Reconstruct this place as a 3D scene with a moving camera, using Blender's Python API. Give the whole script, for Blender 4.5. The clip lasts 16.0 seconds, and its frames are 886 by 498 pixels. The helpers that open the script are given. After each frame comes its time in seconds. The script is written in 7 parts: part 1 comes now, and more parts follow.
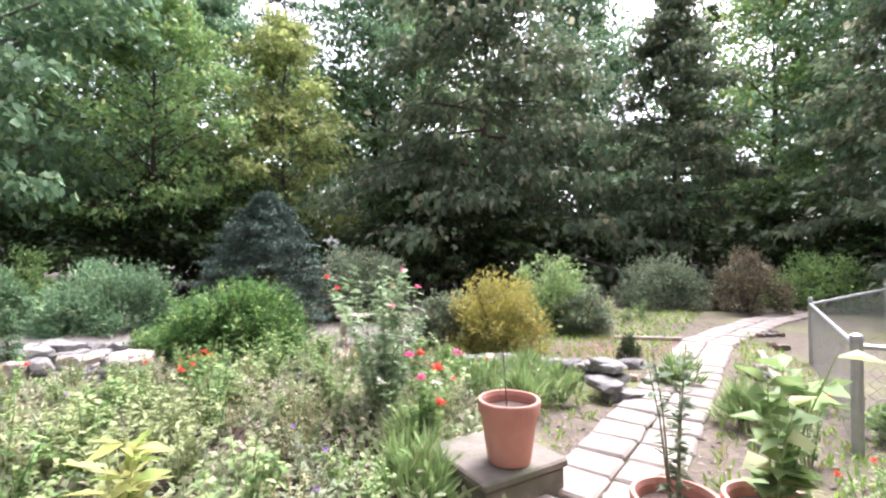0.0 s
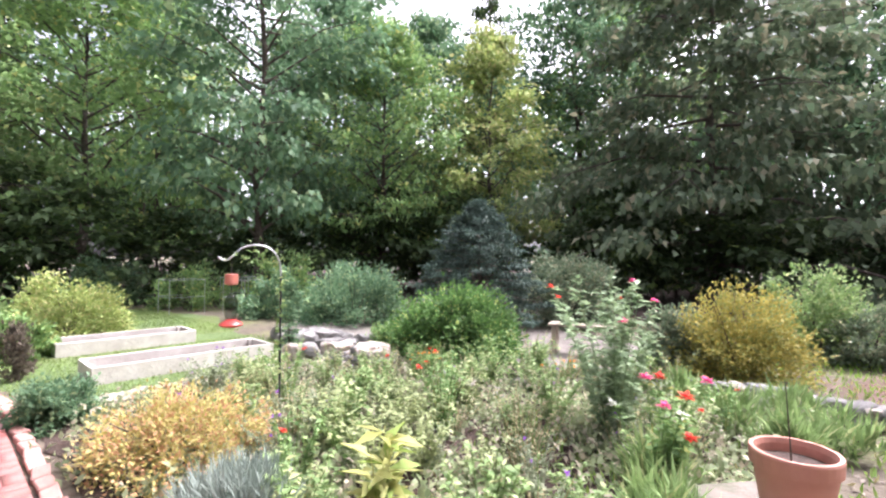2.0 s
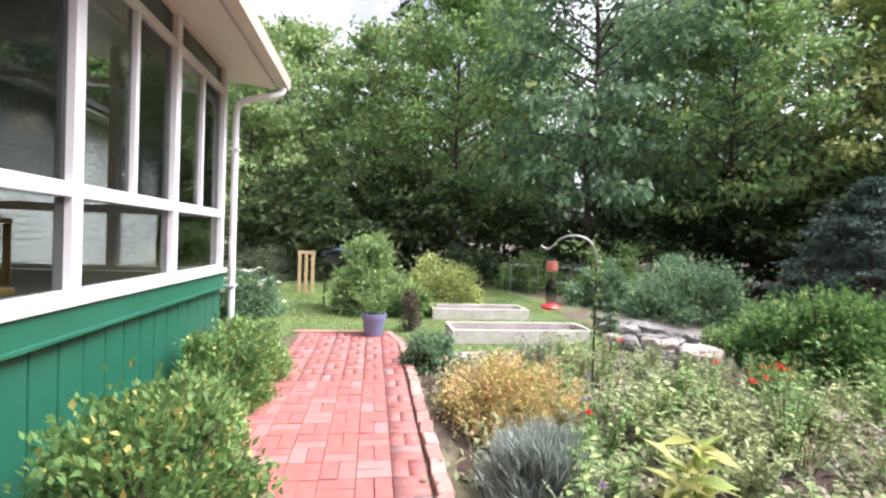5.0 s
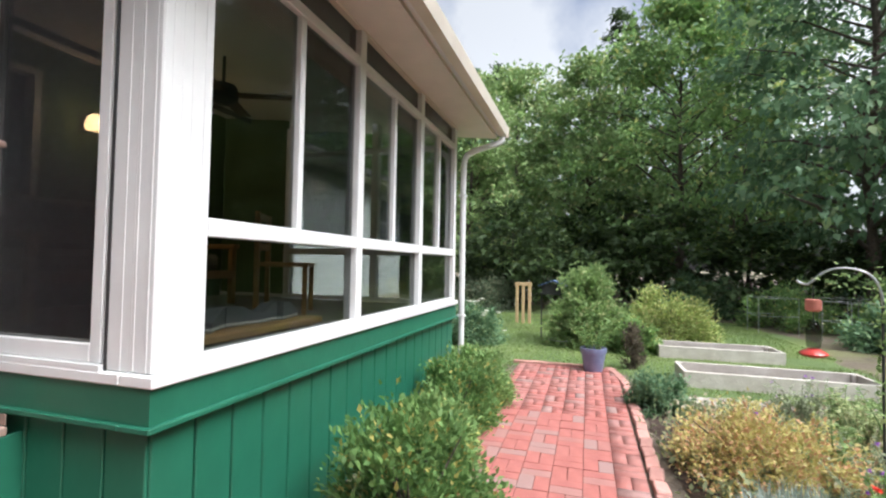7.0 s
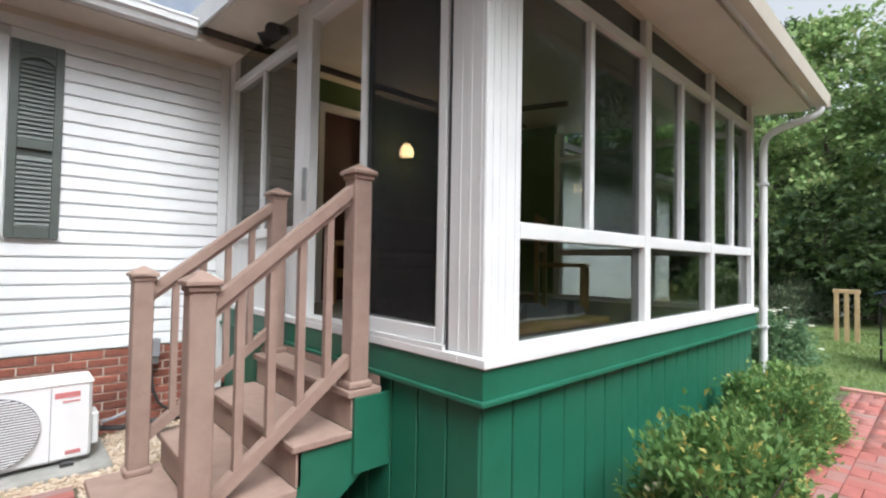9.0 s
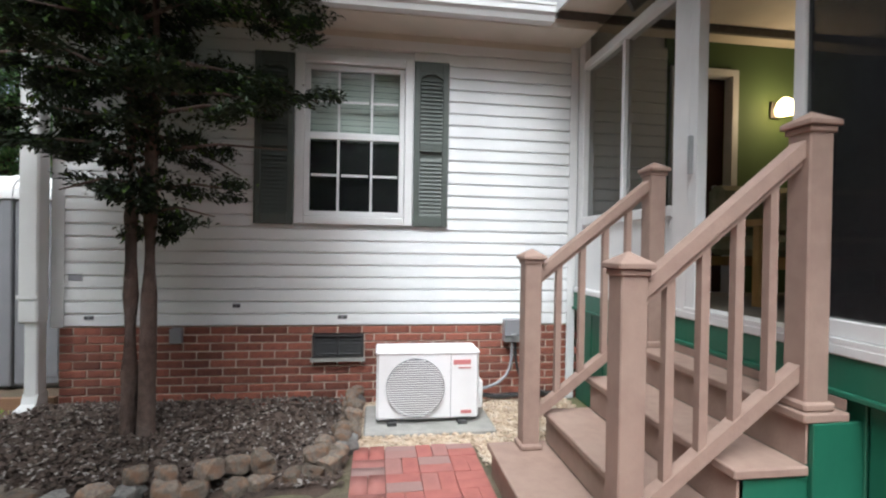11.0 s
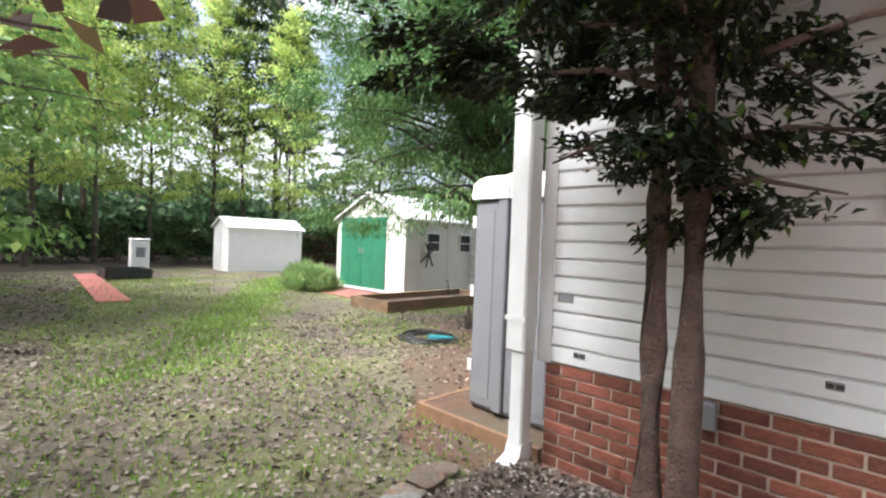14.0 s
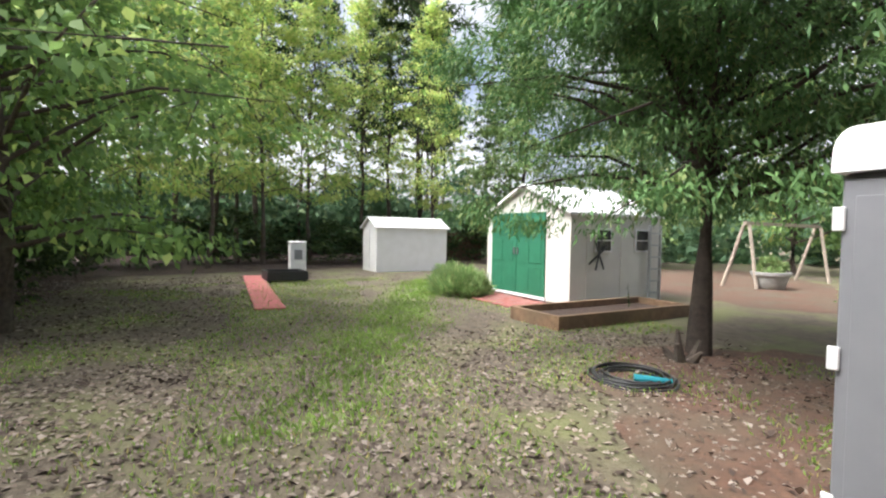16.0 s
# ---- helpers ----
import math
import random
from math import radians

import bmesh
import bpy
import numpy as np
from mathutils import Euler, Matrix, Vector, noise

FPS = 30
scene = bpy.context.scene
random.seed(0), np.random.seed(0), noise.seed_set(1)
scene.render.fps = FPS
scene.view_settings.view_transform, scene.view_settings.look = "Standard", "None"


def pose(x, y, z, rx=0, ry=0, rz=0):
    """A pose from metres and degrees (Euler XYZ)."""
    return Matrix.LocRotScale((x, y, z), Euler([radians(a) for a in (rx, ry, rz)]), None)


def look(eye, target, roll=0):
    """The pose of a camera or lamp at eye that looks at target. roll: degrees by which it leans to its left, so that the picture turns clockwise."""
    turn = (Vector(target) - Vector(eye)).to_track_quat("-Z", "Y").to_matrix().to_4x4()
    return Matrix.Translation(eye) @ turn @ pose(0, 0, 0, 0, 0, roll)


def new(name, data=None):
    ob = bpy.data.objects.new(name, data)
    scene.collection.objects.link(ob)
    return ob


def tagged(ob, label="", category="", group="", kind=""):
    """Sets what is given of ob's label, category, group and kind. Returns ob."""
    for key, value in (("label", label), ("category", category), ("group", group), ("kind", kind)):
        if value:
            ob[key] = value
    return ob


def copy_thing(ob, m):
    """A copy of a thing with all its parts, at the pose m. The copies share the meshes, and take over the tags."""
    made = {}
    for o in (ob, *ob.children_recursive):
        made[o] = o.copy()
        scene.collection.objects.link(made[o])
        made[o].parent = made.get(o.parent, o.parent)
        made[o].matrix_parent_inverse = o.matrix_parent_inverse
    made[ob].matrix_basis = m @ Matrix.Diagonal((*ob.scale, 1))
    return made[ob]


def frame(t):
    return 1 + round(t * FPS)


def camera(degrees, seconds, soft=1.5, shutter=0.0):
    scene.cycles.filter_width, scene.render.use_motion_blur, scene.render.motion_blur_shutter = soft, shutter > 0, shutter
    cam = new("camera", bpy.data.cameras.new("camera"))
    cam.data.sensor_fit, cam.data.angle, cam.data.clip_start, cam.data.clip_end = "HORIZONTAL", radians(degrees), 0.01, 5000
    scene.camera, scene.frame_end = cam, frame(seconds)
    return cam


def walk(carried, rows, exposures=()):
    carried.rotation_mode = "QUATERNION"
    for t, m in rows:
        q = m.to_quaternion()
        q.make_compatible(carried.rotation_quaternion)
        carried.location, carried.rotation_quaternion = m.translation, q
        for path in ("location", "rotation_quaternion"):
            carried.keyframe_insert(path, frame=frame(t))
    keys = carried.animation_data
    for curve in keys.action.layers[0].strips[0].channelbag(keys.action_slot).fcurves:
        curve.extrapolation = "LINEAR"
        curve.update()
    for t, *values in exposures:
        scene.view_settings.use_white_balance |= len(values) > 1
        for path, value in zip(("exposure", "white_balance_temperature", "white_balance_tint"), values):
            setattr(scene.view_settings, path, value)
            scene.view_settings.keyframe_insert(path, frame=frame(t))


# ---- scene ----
cam = camera(86.8, 16.0, soft=2.2)
PATH = [
    (0, (-1.172, -4.616, 1.313), (-0.535, -6.512, 1.333), -0.3),
    (0.5, (-1.1, -4.583, 1.319), (-0.282, -6.408, 1.333), 0.5),
    (1, (-1.026, -4.592, 1.32), (-0.03, -6.326, 1.334), 0.8),
    (1.5, (-0.979, -4.604, 1.329), (0.199, -6.22, 1.353), 0.8),
    (2, (-0.949, -4.619, 1.344), (0.402, -6.094, 1.381), 0.4),
    (2.5, (-0.946, -4.64, 1.354), (0.565, -5.949, 1.406), 0.2),
    (3, (-0.98, -4.677, 1.349), (0.679, -5.793, 1.41), 0.2),
    (3.5, (-1.032, -4.668, 1.354), (0.738, -5.598, 1.405), 0.7),
    (4, (-1.049, -4.662, 1.347), (0.813, -5.391, 1.368), 1.3),
    (4.2, (-1.035, -4.671, 1.331), (0.858, -5.315, 1.337), 1.7),
    (6.3, (-1.212, -4.646, 1.398), (0.77, -4.376, 1.409), 0.9),
    (6.5, (-1.22, -4.638, 1.402), (0.748, -4.281, 1.432), 0.9),
    (7, (-1.271, -4.64, 1.404), (0.639, -4.049, 1.47), 1.0),
    (7.5, (-1.34, -4.624, 1.418), (0.48, -3.798, 1.483), 1.3),
    (8, (-1.376, -4.616, 1.42), (0.321, -3.56, 1.47), 1.3),
    (8.2, (-1.377, -4.587, 1.413), (0.267, -3.449, 1.458), 1.2),
    (10.3, (-1.653, -4.315, 1.371), (-0.964, -2.438, 1.435), 1.5),
    (10.5, (-1.692, -4.255, 1.364), (-1.112, -2.341, 1.415), 1.5),
    (11, (-1.764, -4.033, 1.349), (-1.489, -2.052, 1.335), 1.0),
    (11.5, (-1.861, -3.735, 1.351), (-1.907, -1.738, 1.247), 1.0),
    (12, (-2.023, -3.451, 1.286), (-2.358, -1.486, 1.132), 0.4),
    (12.5, (-2.143, -3.209, 1.275), (-2.771, -1.318, 1.103), -0.1),
    (13, (-2.327, -2.915, 1.293), (-3.231, -1.137, 1.147), 0.1),
    (13.5, (-2.489, -2.702, 1.32), (-3.654, -1.079, 1.236), 0.7),
    (14, (-2.737, -2.444, 1.333), (-4.132, -1.011, 1.31), 2.3),
    (14.5, (-3.019, -2.222, 1.376), (-4.589, -0.983, 1.377), 2.6),
    (15, (-3.379, -2.073, 1.401), (-5.058, -0.987, 1.398), 2.2),
    (15.5, (-3.837, -1.908, 1.416), (-5.573, -0.916, 1.387), 1.5),
    (16, (-4.247, -1.863, 1.424), (-5.991, -0.886, 1.36), 1.0),
]
walk(cam, [(t, look(eye, target, roll)) for t, eye, target, roll in PATH],
     exposures=[(0, 1.45, 6100, 22), (4.2, 1.2, 6150, 21), (7, 0.58, 6120, 9), (8.2, 0.5, 6080, 8), (10.4, 0.12, 5980, 6), (11.5, 0.38, 6000, 7), (12.5, 0.25, 6020, 8), (14, 1.3, 6200, 8), (15, 1.4, 6250, 9), (16, 0.95, 6350, 10)])

# ---- world, sun, exposure ----
world = bpy.data.worlds.new("sky")
scene.world = world
world.use_nodes = True
wn = world.node_tree.nodes
sky = wn.new("ShaderNodeTexSky")
sky.sky_type = "NISHITA"
sky.sun_disc = False
sky.sun_elevation, sky.sun_rotation = radians(56.4), radians(197.5)
sky.air_density, sky.dust_density = 0.7, 6.0
# broken white cloud all over the sky
wl = world.node_tree.links.new
wco, wno, wmr, wcl, wmx = wn.new("ShaderNodeTexCoord"), wn.new("ShaderNodeTexNoise"), wn.new("ShaderNodeMapRange"), wn.new("ShaderNodeHueSaturation"), wn.new("ShaderNodeMix")
wno.inputs["Scale"].default_value, wno.inputs["Detail"].default_value, wno.inputs["Roughness"].default_value = 2.2, 6, 0.55
wmr.inputs[1].default_value, wmr.inputs[2].default_value = 0.40, 0.56
wcl.inputs["Saturation"].default_value, wcl.inputs["Value"].default_value = 0.12, 1.75
wmx.data_type = "RGBA"
wl(wco.outputs["Generated"], wno.inputs["Vector"])
wl(wno.outputs["Fac"], wmr.inputs[0])
wl(sky.outputs[0], wcl.inputs["Color"])
wl(wmr.outputs[0], wmx.inputs[0])
wl(sky.outputs[0], wmx.inputs[6])
wl(wcl.outputs[0], wmx.inputs[7])
wl(wmx.outputs[2], wn["Background"].inputs[0])
wn["Background"].inputs[1].default_value = 0.15
sun = new("sun", bpy.data.lights.new("sun", "SUN"))
sun.data.energy, sun.data.angle, sun.data.color = 2.4, radians(35), (1.0, 0.98, 0.95)
sun.matrix_world = look((-3, -9.5, 15), (0, 0, 0))


# ---- helpers of this scene ----
def box(bm, x0, x1, y0, y1, z0, z1, bevel=0.0):
    r = bmesh.ops.create_cube(bm, size=1.0, matrix=Matrix.LocRotScale(((x0 + x1) / 2, (y0 + y1) / 2, (z0 + z1) / 2), None, (abs(x1 - x0), abs(y1 - y0), abs(z1 - z0))))
    if bevel:
        es = list({e for v in r["verts"] for e in v.link_edges})
        bmesh.ops.bevel(bm, geom=es, offset=bevel, segments=1, affect="EDGES")
    return bm


def boxes(*specs, bevel=0.0):
    bm = bmesh.new()
    for s in specs:
        box(bm, *s, bevel=bevel)
    return bm


def cone(bm, a, b, ra, rb, seg=8, caps=True):
    a, b = Vector(a), Vector(b)
    d = b - a
    m = Matrix.Translation((a + b) / 2) @ d.to_track_quat("Z", "Y").to_matrix().to_4x4()
    bmesh.ops.create_cone(bm, cap_ends=caps, segments=seg, radius1=ra, radius2=rb, depth=d.length, matrix=m)
    return bm


def prism(bm, pts, axis, lo, hi):
    """Extrude a closed outline of 2D points along an axis."""
    def at(p, v):
        return {"x": (v, p[0], p[1]), "y": (p[0], v, p[1]), "z": (p[0], p[1], v)}[axis]
    a = [bm.verts.new(at(p, lo)) for p in pts]
    b = [bm.verts.new(at(p, hi)) for p in pts]
    n = len(pts)
    bm.faces.new(a)
    bm.faces.new(b[::-1])
    for i in range(n):
        bm.faces.new((a[i], b[i], b[(i + 1) % n], a[(i + 1) % n]))
    bmesh.ops.recalc_face_normals(bm, faces=bm.faces)
    return bm


def lathe(bm, prof, seg=24, centre=(0, 0, 0)):
    rings = []
    for r, z in prof:
        rings.append([bm.verts.new((centre[0] + r * math.cos(2 * math.pi * i / seg), centre[1] + r * math.sin(2 * math.pi * i / seg), centre[2] + z)) for i in range(seg)])
    for p, q in zip(rings, rings[1:]):
        for i in range(seg):
            bm.faces.new((p[i], p[(i + 1) % seg], q[(i + 1) % seg], q[i]))
    bm.faces.new(rings[0][::-1])
    bm.faces.new(rings[-1])
    return bm


def data_of(name, bm, material, smooth=False):
    me = bpy.data.meshes.new(name)
    bm.to_mesh(me)
    bm.free()
    me.materials.append(material)
    if smooth:
        me.shade_smooth()
    return me


def part(name, bm, material, parent, label="", smooth=False):
    ob = new(name, data_of(name, bm, material, smooth))
    ob.parent = parent
    return tagged(ob, label)


def thing(name, at, label, category, group="", kind="", turn=0.0):
    ob = new(name)
    ob.empty_display_size = 0.1
    ob.matrix_basis = pose(*at, 0, 0, turn)
    return tagged(ob, label, category, group, kind)


def solid(name, bm, material, label, category="", group="", kind="", at=(0, 0, 0), turn=0.0, smooth=False):
    ob = new(name, data_of(name, bm, material, smooth))
    ob.matrix_basis = pose(*at, 0, 0, turn)
    return tagged(ob, label, category, group, kind)


def mesh_np(name, verts, faces, material):
    me = bpy.data.meshes.new(name)
    verts = np.asarray(verts, dtype=np.float32)
    faces = np.asarray(faces, dtype=np.int32)
    k = faces.shape[1]
    me.vertices.add(len(verts))
    me.vertices.foreach_set("co", verts.ravel())
    me.loops.add(faces.size)
    me.loops.foreach_set("vertex_index", faces.ravel())
    me.polygons.add(len(faces))
    me.polygons.foreach_set("loop_start", np.arange(0, faces.size, k, dtype=np.int32))
    me.update(calc_edges=True)
    me.materials.append(material)
    return me


def leaves(P, D, length, width, rng, up=0.5):
    """Leaf blades at points P, pointing along D, as folded diamonds."""
    n = len(P)
    D = D / (np.linalg.norm(D, axis=1, keepdims=True) + 1e-9)
    U = rng.normal(size=(n, 3)) + np.array([0, 0, up * 2.5])
    S = np.cross(D, U)
    S /= np.linalg.norm(S, axis=1, keepdims=True) + 1e-9
    N = np.cross(S, D)
    L = (length * rng.uniform(0.6, 1.3, n))[:, None]
    W = (width * rng.uniform(0.6, 1.3, n))[:, None]
    v = np.stack([P, P + D * L * 0.45 + S * W * 0.5 + N * W * 0.18, P + D * L - N * L * 0.12, P + D * L * 0.45 - S * W * 0.5 + N * W * 0.18], axis=1)
    f = np.arange(n * 4, dtype=np.int32).reshape(n, 4)
    return v.reshape(-1, 3), f


def join(parts):
    vs, fs, o = [], [], 0
    for v, f in parts:
        vs.append(v)
        fs.append(f + o)
        o += len(v)
    return np.concatenate(vs), np.concatenate(fs)


# ---- materials ----
def material(name, c1, c2=None, rough=0.7, scale=6.0, bump=0.0, metal=0.0, c3=None, s3=1.2, amount3=0.5, spread=0.35, vary=0.0, fine=None):
    """Two colours mixed by grain, a third by broad stains, relief from the grain; vary shifts the value from object to object."""
    m = bpy.data.materials.new(name)
    m.use_nodes = True
    nt, nodes, link = m.node_tree, m.node_tree.nodes, m.node_tree.links.new
    b = nodes["Principled BSDF"]
    b.inputs["Roughness"].default_value, b.inputs["Metallic"].default_value = rough, metal
    co = nodes.new("ShaderNodeTexCoord")
    n1 = nodes.new("ShaderNodeTexNoise")
    n1.inputs["Scale"].default_value, n1.inputs["Detail"].default_value = scale, 6
    link(co.outputs["Object"], n1.inputs["Vector"])
    ramp = nodes.new("ShaderNodeMapRange")
    ramp.inputs[1].default_value, ramp.inputs[2].default_value = 0.5 - spread / 2, 0.5 + spread / 2
    link(n1.outputs["Fac"], ramp.inputs[0])
    mix = nodes.new("ShaderNodeMix")
    mix.data_type = "RGBA"
    c2 = c2 or tuple(x * 0.82 for x in c1)
    mix.inputs[6].default_value, mix.inputs[7].default_value = (*c1, 1), (*c2, 1)
    link(ramp.outputs[0], mix.inputs[0])
    out = mix.outputs[2]
    if c3:
        n2 = nodes.new("ShaderNodeTexNoise")
        n2.inputs["Scale"].default_value, n2.inputs["Detail"].default_value = s3, 3
        link(co.outputs["Object"], n2.inputs["Vector"])
        r2 = nodes.new("ShaderNodeMapRange")
        r2.inputs[1].default_value, r2.inputs[2].default_value, r2.inputs[4].default_value = 0.45, 0.65, amount3
        link(n2.outputs["Fac"], r2.inputs[0])
        mx = nodes.new("ShaderNodeMix")
        mx.data_type = "RGBA"
        link(r2.outputs[0], mx.inputs[0])
        link(out, mx.inputs[6])
        mx.inputs[7].default_value = (*c3, 1)
        out = mx.outputs[2]
    if vary:
        oi = nodes.new("ShaderNodeObjectInfo")
        hv = nodes.new("ShaderNodeHueSaturation")
        mr = nodes.new("ShaderNodeMapRange")
        mr.inputs[3].default_value, mr.inputs[4].default_value = 1 - vary, 1 + vary
        link(oi.outputs["Random"], mr.inputs[0])
        link(mr.outputs[0], hv.inputs["Value"])
        link(out, hv.inputs["Color"])
        out = hv.outputs[0]
    link(out, b.inputs["Base Color"])
    if bump:
        bp = nodes.new("ShaderNodeBump")
        bp.inputs["Strength"].default_value, bp.inputs["Distance"].default_value = min(1.0, bump), 0.02
        n3 = nodes.new("ShaderNodeTexNoise")
        n3.inputs["Scale"].default_value, n3.inputs["Detail"].default_value = fine or scale * 4, 5
        link(co.outputs["Object"], n3.inputs["Vector"])
        link(n3.outputs["Fac"], bp.inputs["Height"])
        link(bp.outputs[0], b.inputs["Normal"])
    return m


def leaf_material(name, c1, c2, c3=None, part3=0.12, rough=0.6, through_light=0.38):
    """Foliage: colour from leaf to leaf, a share of turned leaves, light let through."""
    m = bpy.data.materials.new(name)
    m.use_nodes = True
    nodes, link = m.node_tree.nodes, m.node_tree.links.new
    b = nodes["Principled BSDF"]
    b.inputs["Roughness"].default_value = rough
    b.inputs["Specular IOR Level"].default_value = 0.3
    g = nodes.new("ShaderNodeNewGeometry")
    mix = nodes.new("ShaderNodeMix")
    mix.data_type = "RGBA"
    mix.inputs[6].default_value, mix.inputs[7].default_value = (*c1, 1), (*c2, 1)
    link(g.outputs["Random Per Island"], mix.inputs[0])
    out = mix.outputs[2]
    if c3:
        mu = nodes.new("ShaderNodeMath")
        mu.operation = "MULTIPLY"
        mu.inputs[1].default_value = 57.31
        fr = nodes.new("ShaderNodeMath")
        fr.operation = "FRACT"
        gt = nodes.new("ShaderNodeMath")
        gt.operation = "LESS_THAN"
        gt.inputs[1].default_value = part3
        link(g.outputs["Random Per Island"], mu.inputs[0])
        link(mu.outputs[0], fr.inputs[0])
        link(fr.outputs[0], gt.inputs[0])
        mx = nodes.new("ShaderNodeMix")
        mx.data_type = "RGBA"
        link(gt.outputs[0], mx.inputs[0])
        link(out, mx.inputs[6])
        mx.inputs[7].default_value = (*c3, 1)
        out = mx.outputs[2]
    co = nodes.new("ShaderNodeTexCoord")
    n1 = nodes.new("ShaderNodeTexNoise")
    n1.inputs["Scale"].default_value = 0.9
    link(co.outputs["Object"], n1.inputs["Vector"])
    mr = nodes.new("ShaderNodeMapRange")
    mr.inputs[1].default_value, mr.inputs[2].default_value, mr.inputs[3].default_value, mr.inputs[4].default_value = 0.3, 0.7, 0.75, 1.3
    link(n1.outputs["Fac"], mr.inputs[0])
    hv = nodes.new("ShaderNodeHueSaturation")
    link(mr.outputs[0], hv.inputs["Value"])
    link(out, hv.inputs["Color"])
    out = hv.outputs[0]
    link(out, b.inputs["Base Color"])
    tr = nodes.new("ShaderNodeBsdfTranslucent")
    link(out, tr.inputs["Color"])
    ms = nodes.new("ShaderNodeMixShader")
    ms.inputs[0].default_value = through_light
    link(b.outputs[0], ms.inputs[1])
    link(tr.outputs[0], ms.inputs[2])
    link(ms.outputs[0], nodes["Material Output"].inputs[0])
    return m


def glass_material(name, tint=(0.9, 0.93, 0.93)):
    m = bpy.data.materials.new(name)
    m.use_nodes = True
    nodes, link = m.node_tree.nodes, m.node_tree.links.new
    gl = nodes.new("ShaderNodeBsdfGlossy")
    gl.inputs["Roughness"].default_value = 0.02
    tp = nodes.new("ShaderNodeBsdfTransparent")
    tp.inputs[0].default_value = (*tint, 1)
    lw = nodes.new("ShaderNodeLayerWeight")
    lw.inputs[0].default_value = 0.5
    pw_, fz = nodes.new("ShaderNodeMath"), nodes.new("ShaderNodeMapRange")
    pw_.operation = "POWER"
    pw_.inputs[1].default_value = 5.0
    fz.inputs[3].default_value = 0.03
    link(lw.outputs["Facing"], pw_.inputs[0])
    link(pw_.outputs[0], fz.inputs[0])
    ms = nodes.new("ShaderNodeMixShader")
    link(fz.outputs[0], ms.inputs[0])
    link(tp.outputs[0], ms.inputs[1])
    link(gl.outputs[0], ms.inputs[2])
    link(ms.outputs[0], nodes["Material Output"].inputs[0])
    return m


def screen_material(name, see=0.3):
    """Fine dark mesh cloth: lets part of the light straight through."""
    m = bpy.data.materials.new(name)
    m.use_nodes = True
    nodes, link = m.node_tree.nodes, m.node_tree.links.new
    b = nodes["Principled BSDF"]
    b.inputs["Base Color"].default_value, b.inputs["Roughness"].default_value = (0.012, 0.012, 0.014, 1), 0.5
    b.inputs["Specular IOR Level"].default_value = 0.25
    tp = nodes.new("ShaderNodeBsdfTransparent")
    ms = nodes.new("ShaderNodeMixShader")
    ms.inputs[0].default_value = see
    link(b.outputs[0], ms.inputs[1])
    link(tp.outputs[0], ms.inputs[2])
    link(ms.outputs[0], nodes["Material Output"].inputs[0])
    return m


def lamp_material(name, colour, strength):
    m = bpy.data.materials.new(name)
    m.use_nodes = True
    b = m.node_tree.nodes["Principled BSDF"]
    b.inputs["Emission Color"].default_value, b.inputs["Emission Strength"].default_value = (*colour, 1), strength
    return m


M_SIDING = material("white_vinyl", (0.78, 0.79, 0.80), (0.72, 0.73, 0.74), 0.45, 3.0, 0.05, c3=(0.66, 0.66, 0.64), s3=0.8, amount3=0.4)
M_WHITE = material("white_paint", (0.71, 0.71, 0.71), (0.655, 0.655, 0.655), 0.4, 5.0, 0.04)
M_SOFFIT = material("cream_soffit", (0.66, 0.60, 0.52), (0.60, 0.545, 0.47), 0.6, 4.0, 0.04)
M_GREEN = material("green_paint", (0.016, 0.122, 0.072), (0.013, 0.102, 0.06), 0.45, 5.0, 0.08, c3=(0.024, 0.145, 0.09), s3=1.5, amount3=0.4)
M_SHUTTER = material("grey_green_shutter", (0.085, 0.10, 0.088), (0.07, 0.082, 0.074), 0.55, 8.0, 0.05)
M_TAN = material("tan_composite", (0.30, 0.205, 0.165), (0.255, 0.17, 0.138), 0.7, 14.0, 0.1, c3=(0.34, 0.245, 0.20), s3=3.0, amount3=0.4)
M_BRICK = material("red_brick", (0.29, 0.095, 0.058), (0.19, 0.065, 0.046), 0.85, 18.0, 0.4, c3=(0.085, 0.042, 0.038), s3=2.6, amount3=0.6, vary=0.42)
M_MORTAR = material("mortar", (0.58, 0.48, 0.40), (0.46, 0.38, 0.32), 0.95, 30.0, 0.3)
M_SAND = material("joint_sand", (0.20, 0.085, 0.07), (0.15, 0.066, 0.055), 0.95, 30.0, 0.3)
M_STONE = material("field_stone", (0.24, 0.195, 0.155), (0.13, 0.108, 0.092), 0.9, 7.0, 0.8, c3=(0.30, 0.165, 0.095), s3=3.0, amount3=0.6, vary=0.28)
M_STONE_G = material("grey_stone", (0.26, 0.25, 0.235), (0.16, 0.15, 0.145), 0.9, 7.0, 0.6, c3=(0.15, 0.14, 0.13), s3=3.0, amount3=0.6, vary=0.25)
M_STONE_P = material("pale_stone", (0.40, 0.36, 0.32), (0.30, 0.26, 0.23), 0.9, 7.0, 0.5, c3=(0.36, 0.27, 0.21), s3=3.0, amount3=0.6, vary=0.2)
M_CONCRETE = material("concrete", (0.35, 0.34, 0.32), (0.27, 0.26, 0.245), 0.9, 12.0, 0.3, c3=(0.25, 0.25, 0.22), s3=2.0, amount3=0.4)
M_TERRA = material("terracotta", (0.50, 0.235, 0.175), (0.43, 0.195, 0.145), 0.75, 6.0, 0.1, c3=(0.55, 0.30, 0.24), s3=5.0, amount3=0.5)
M_SOIL = material("soil", (0.075, 0.045, 0.032), (0.04, 0.026, 0.02), 0.95, 14.0, 0.8)
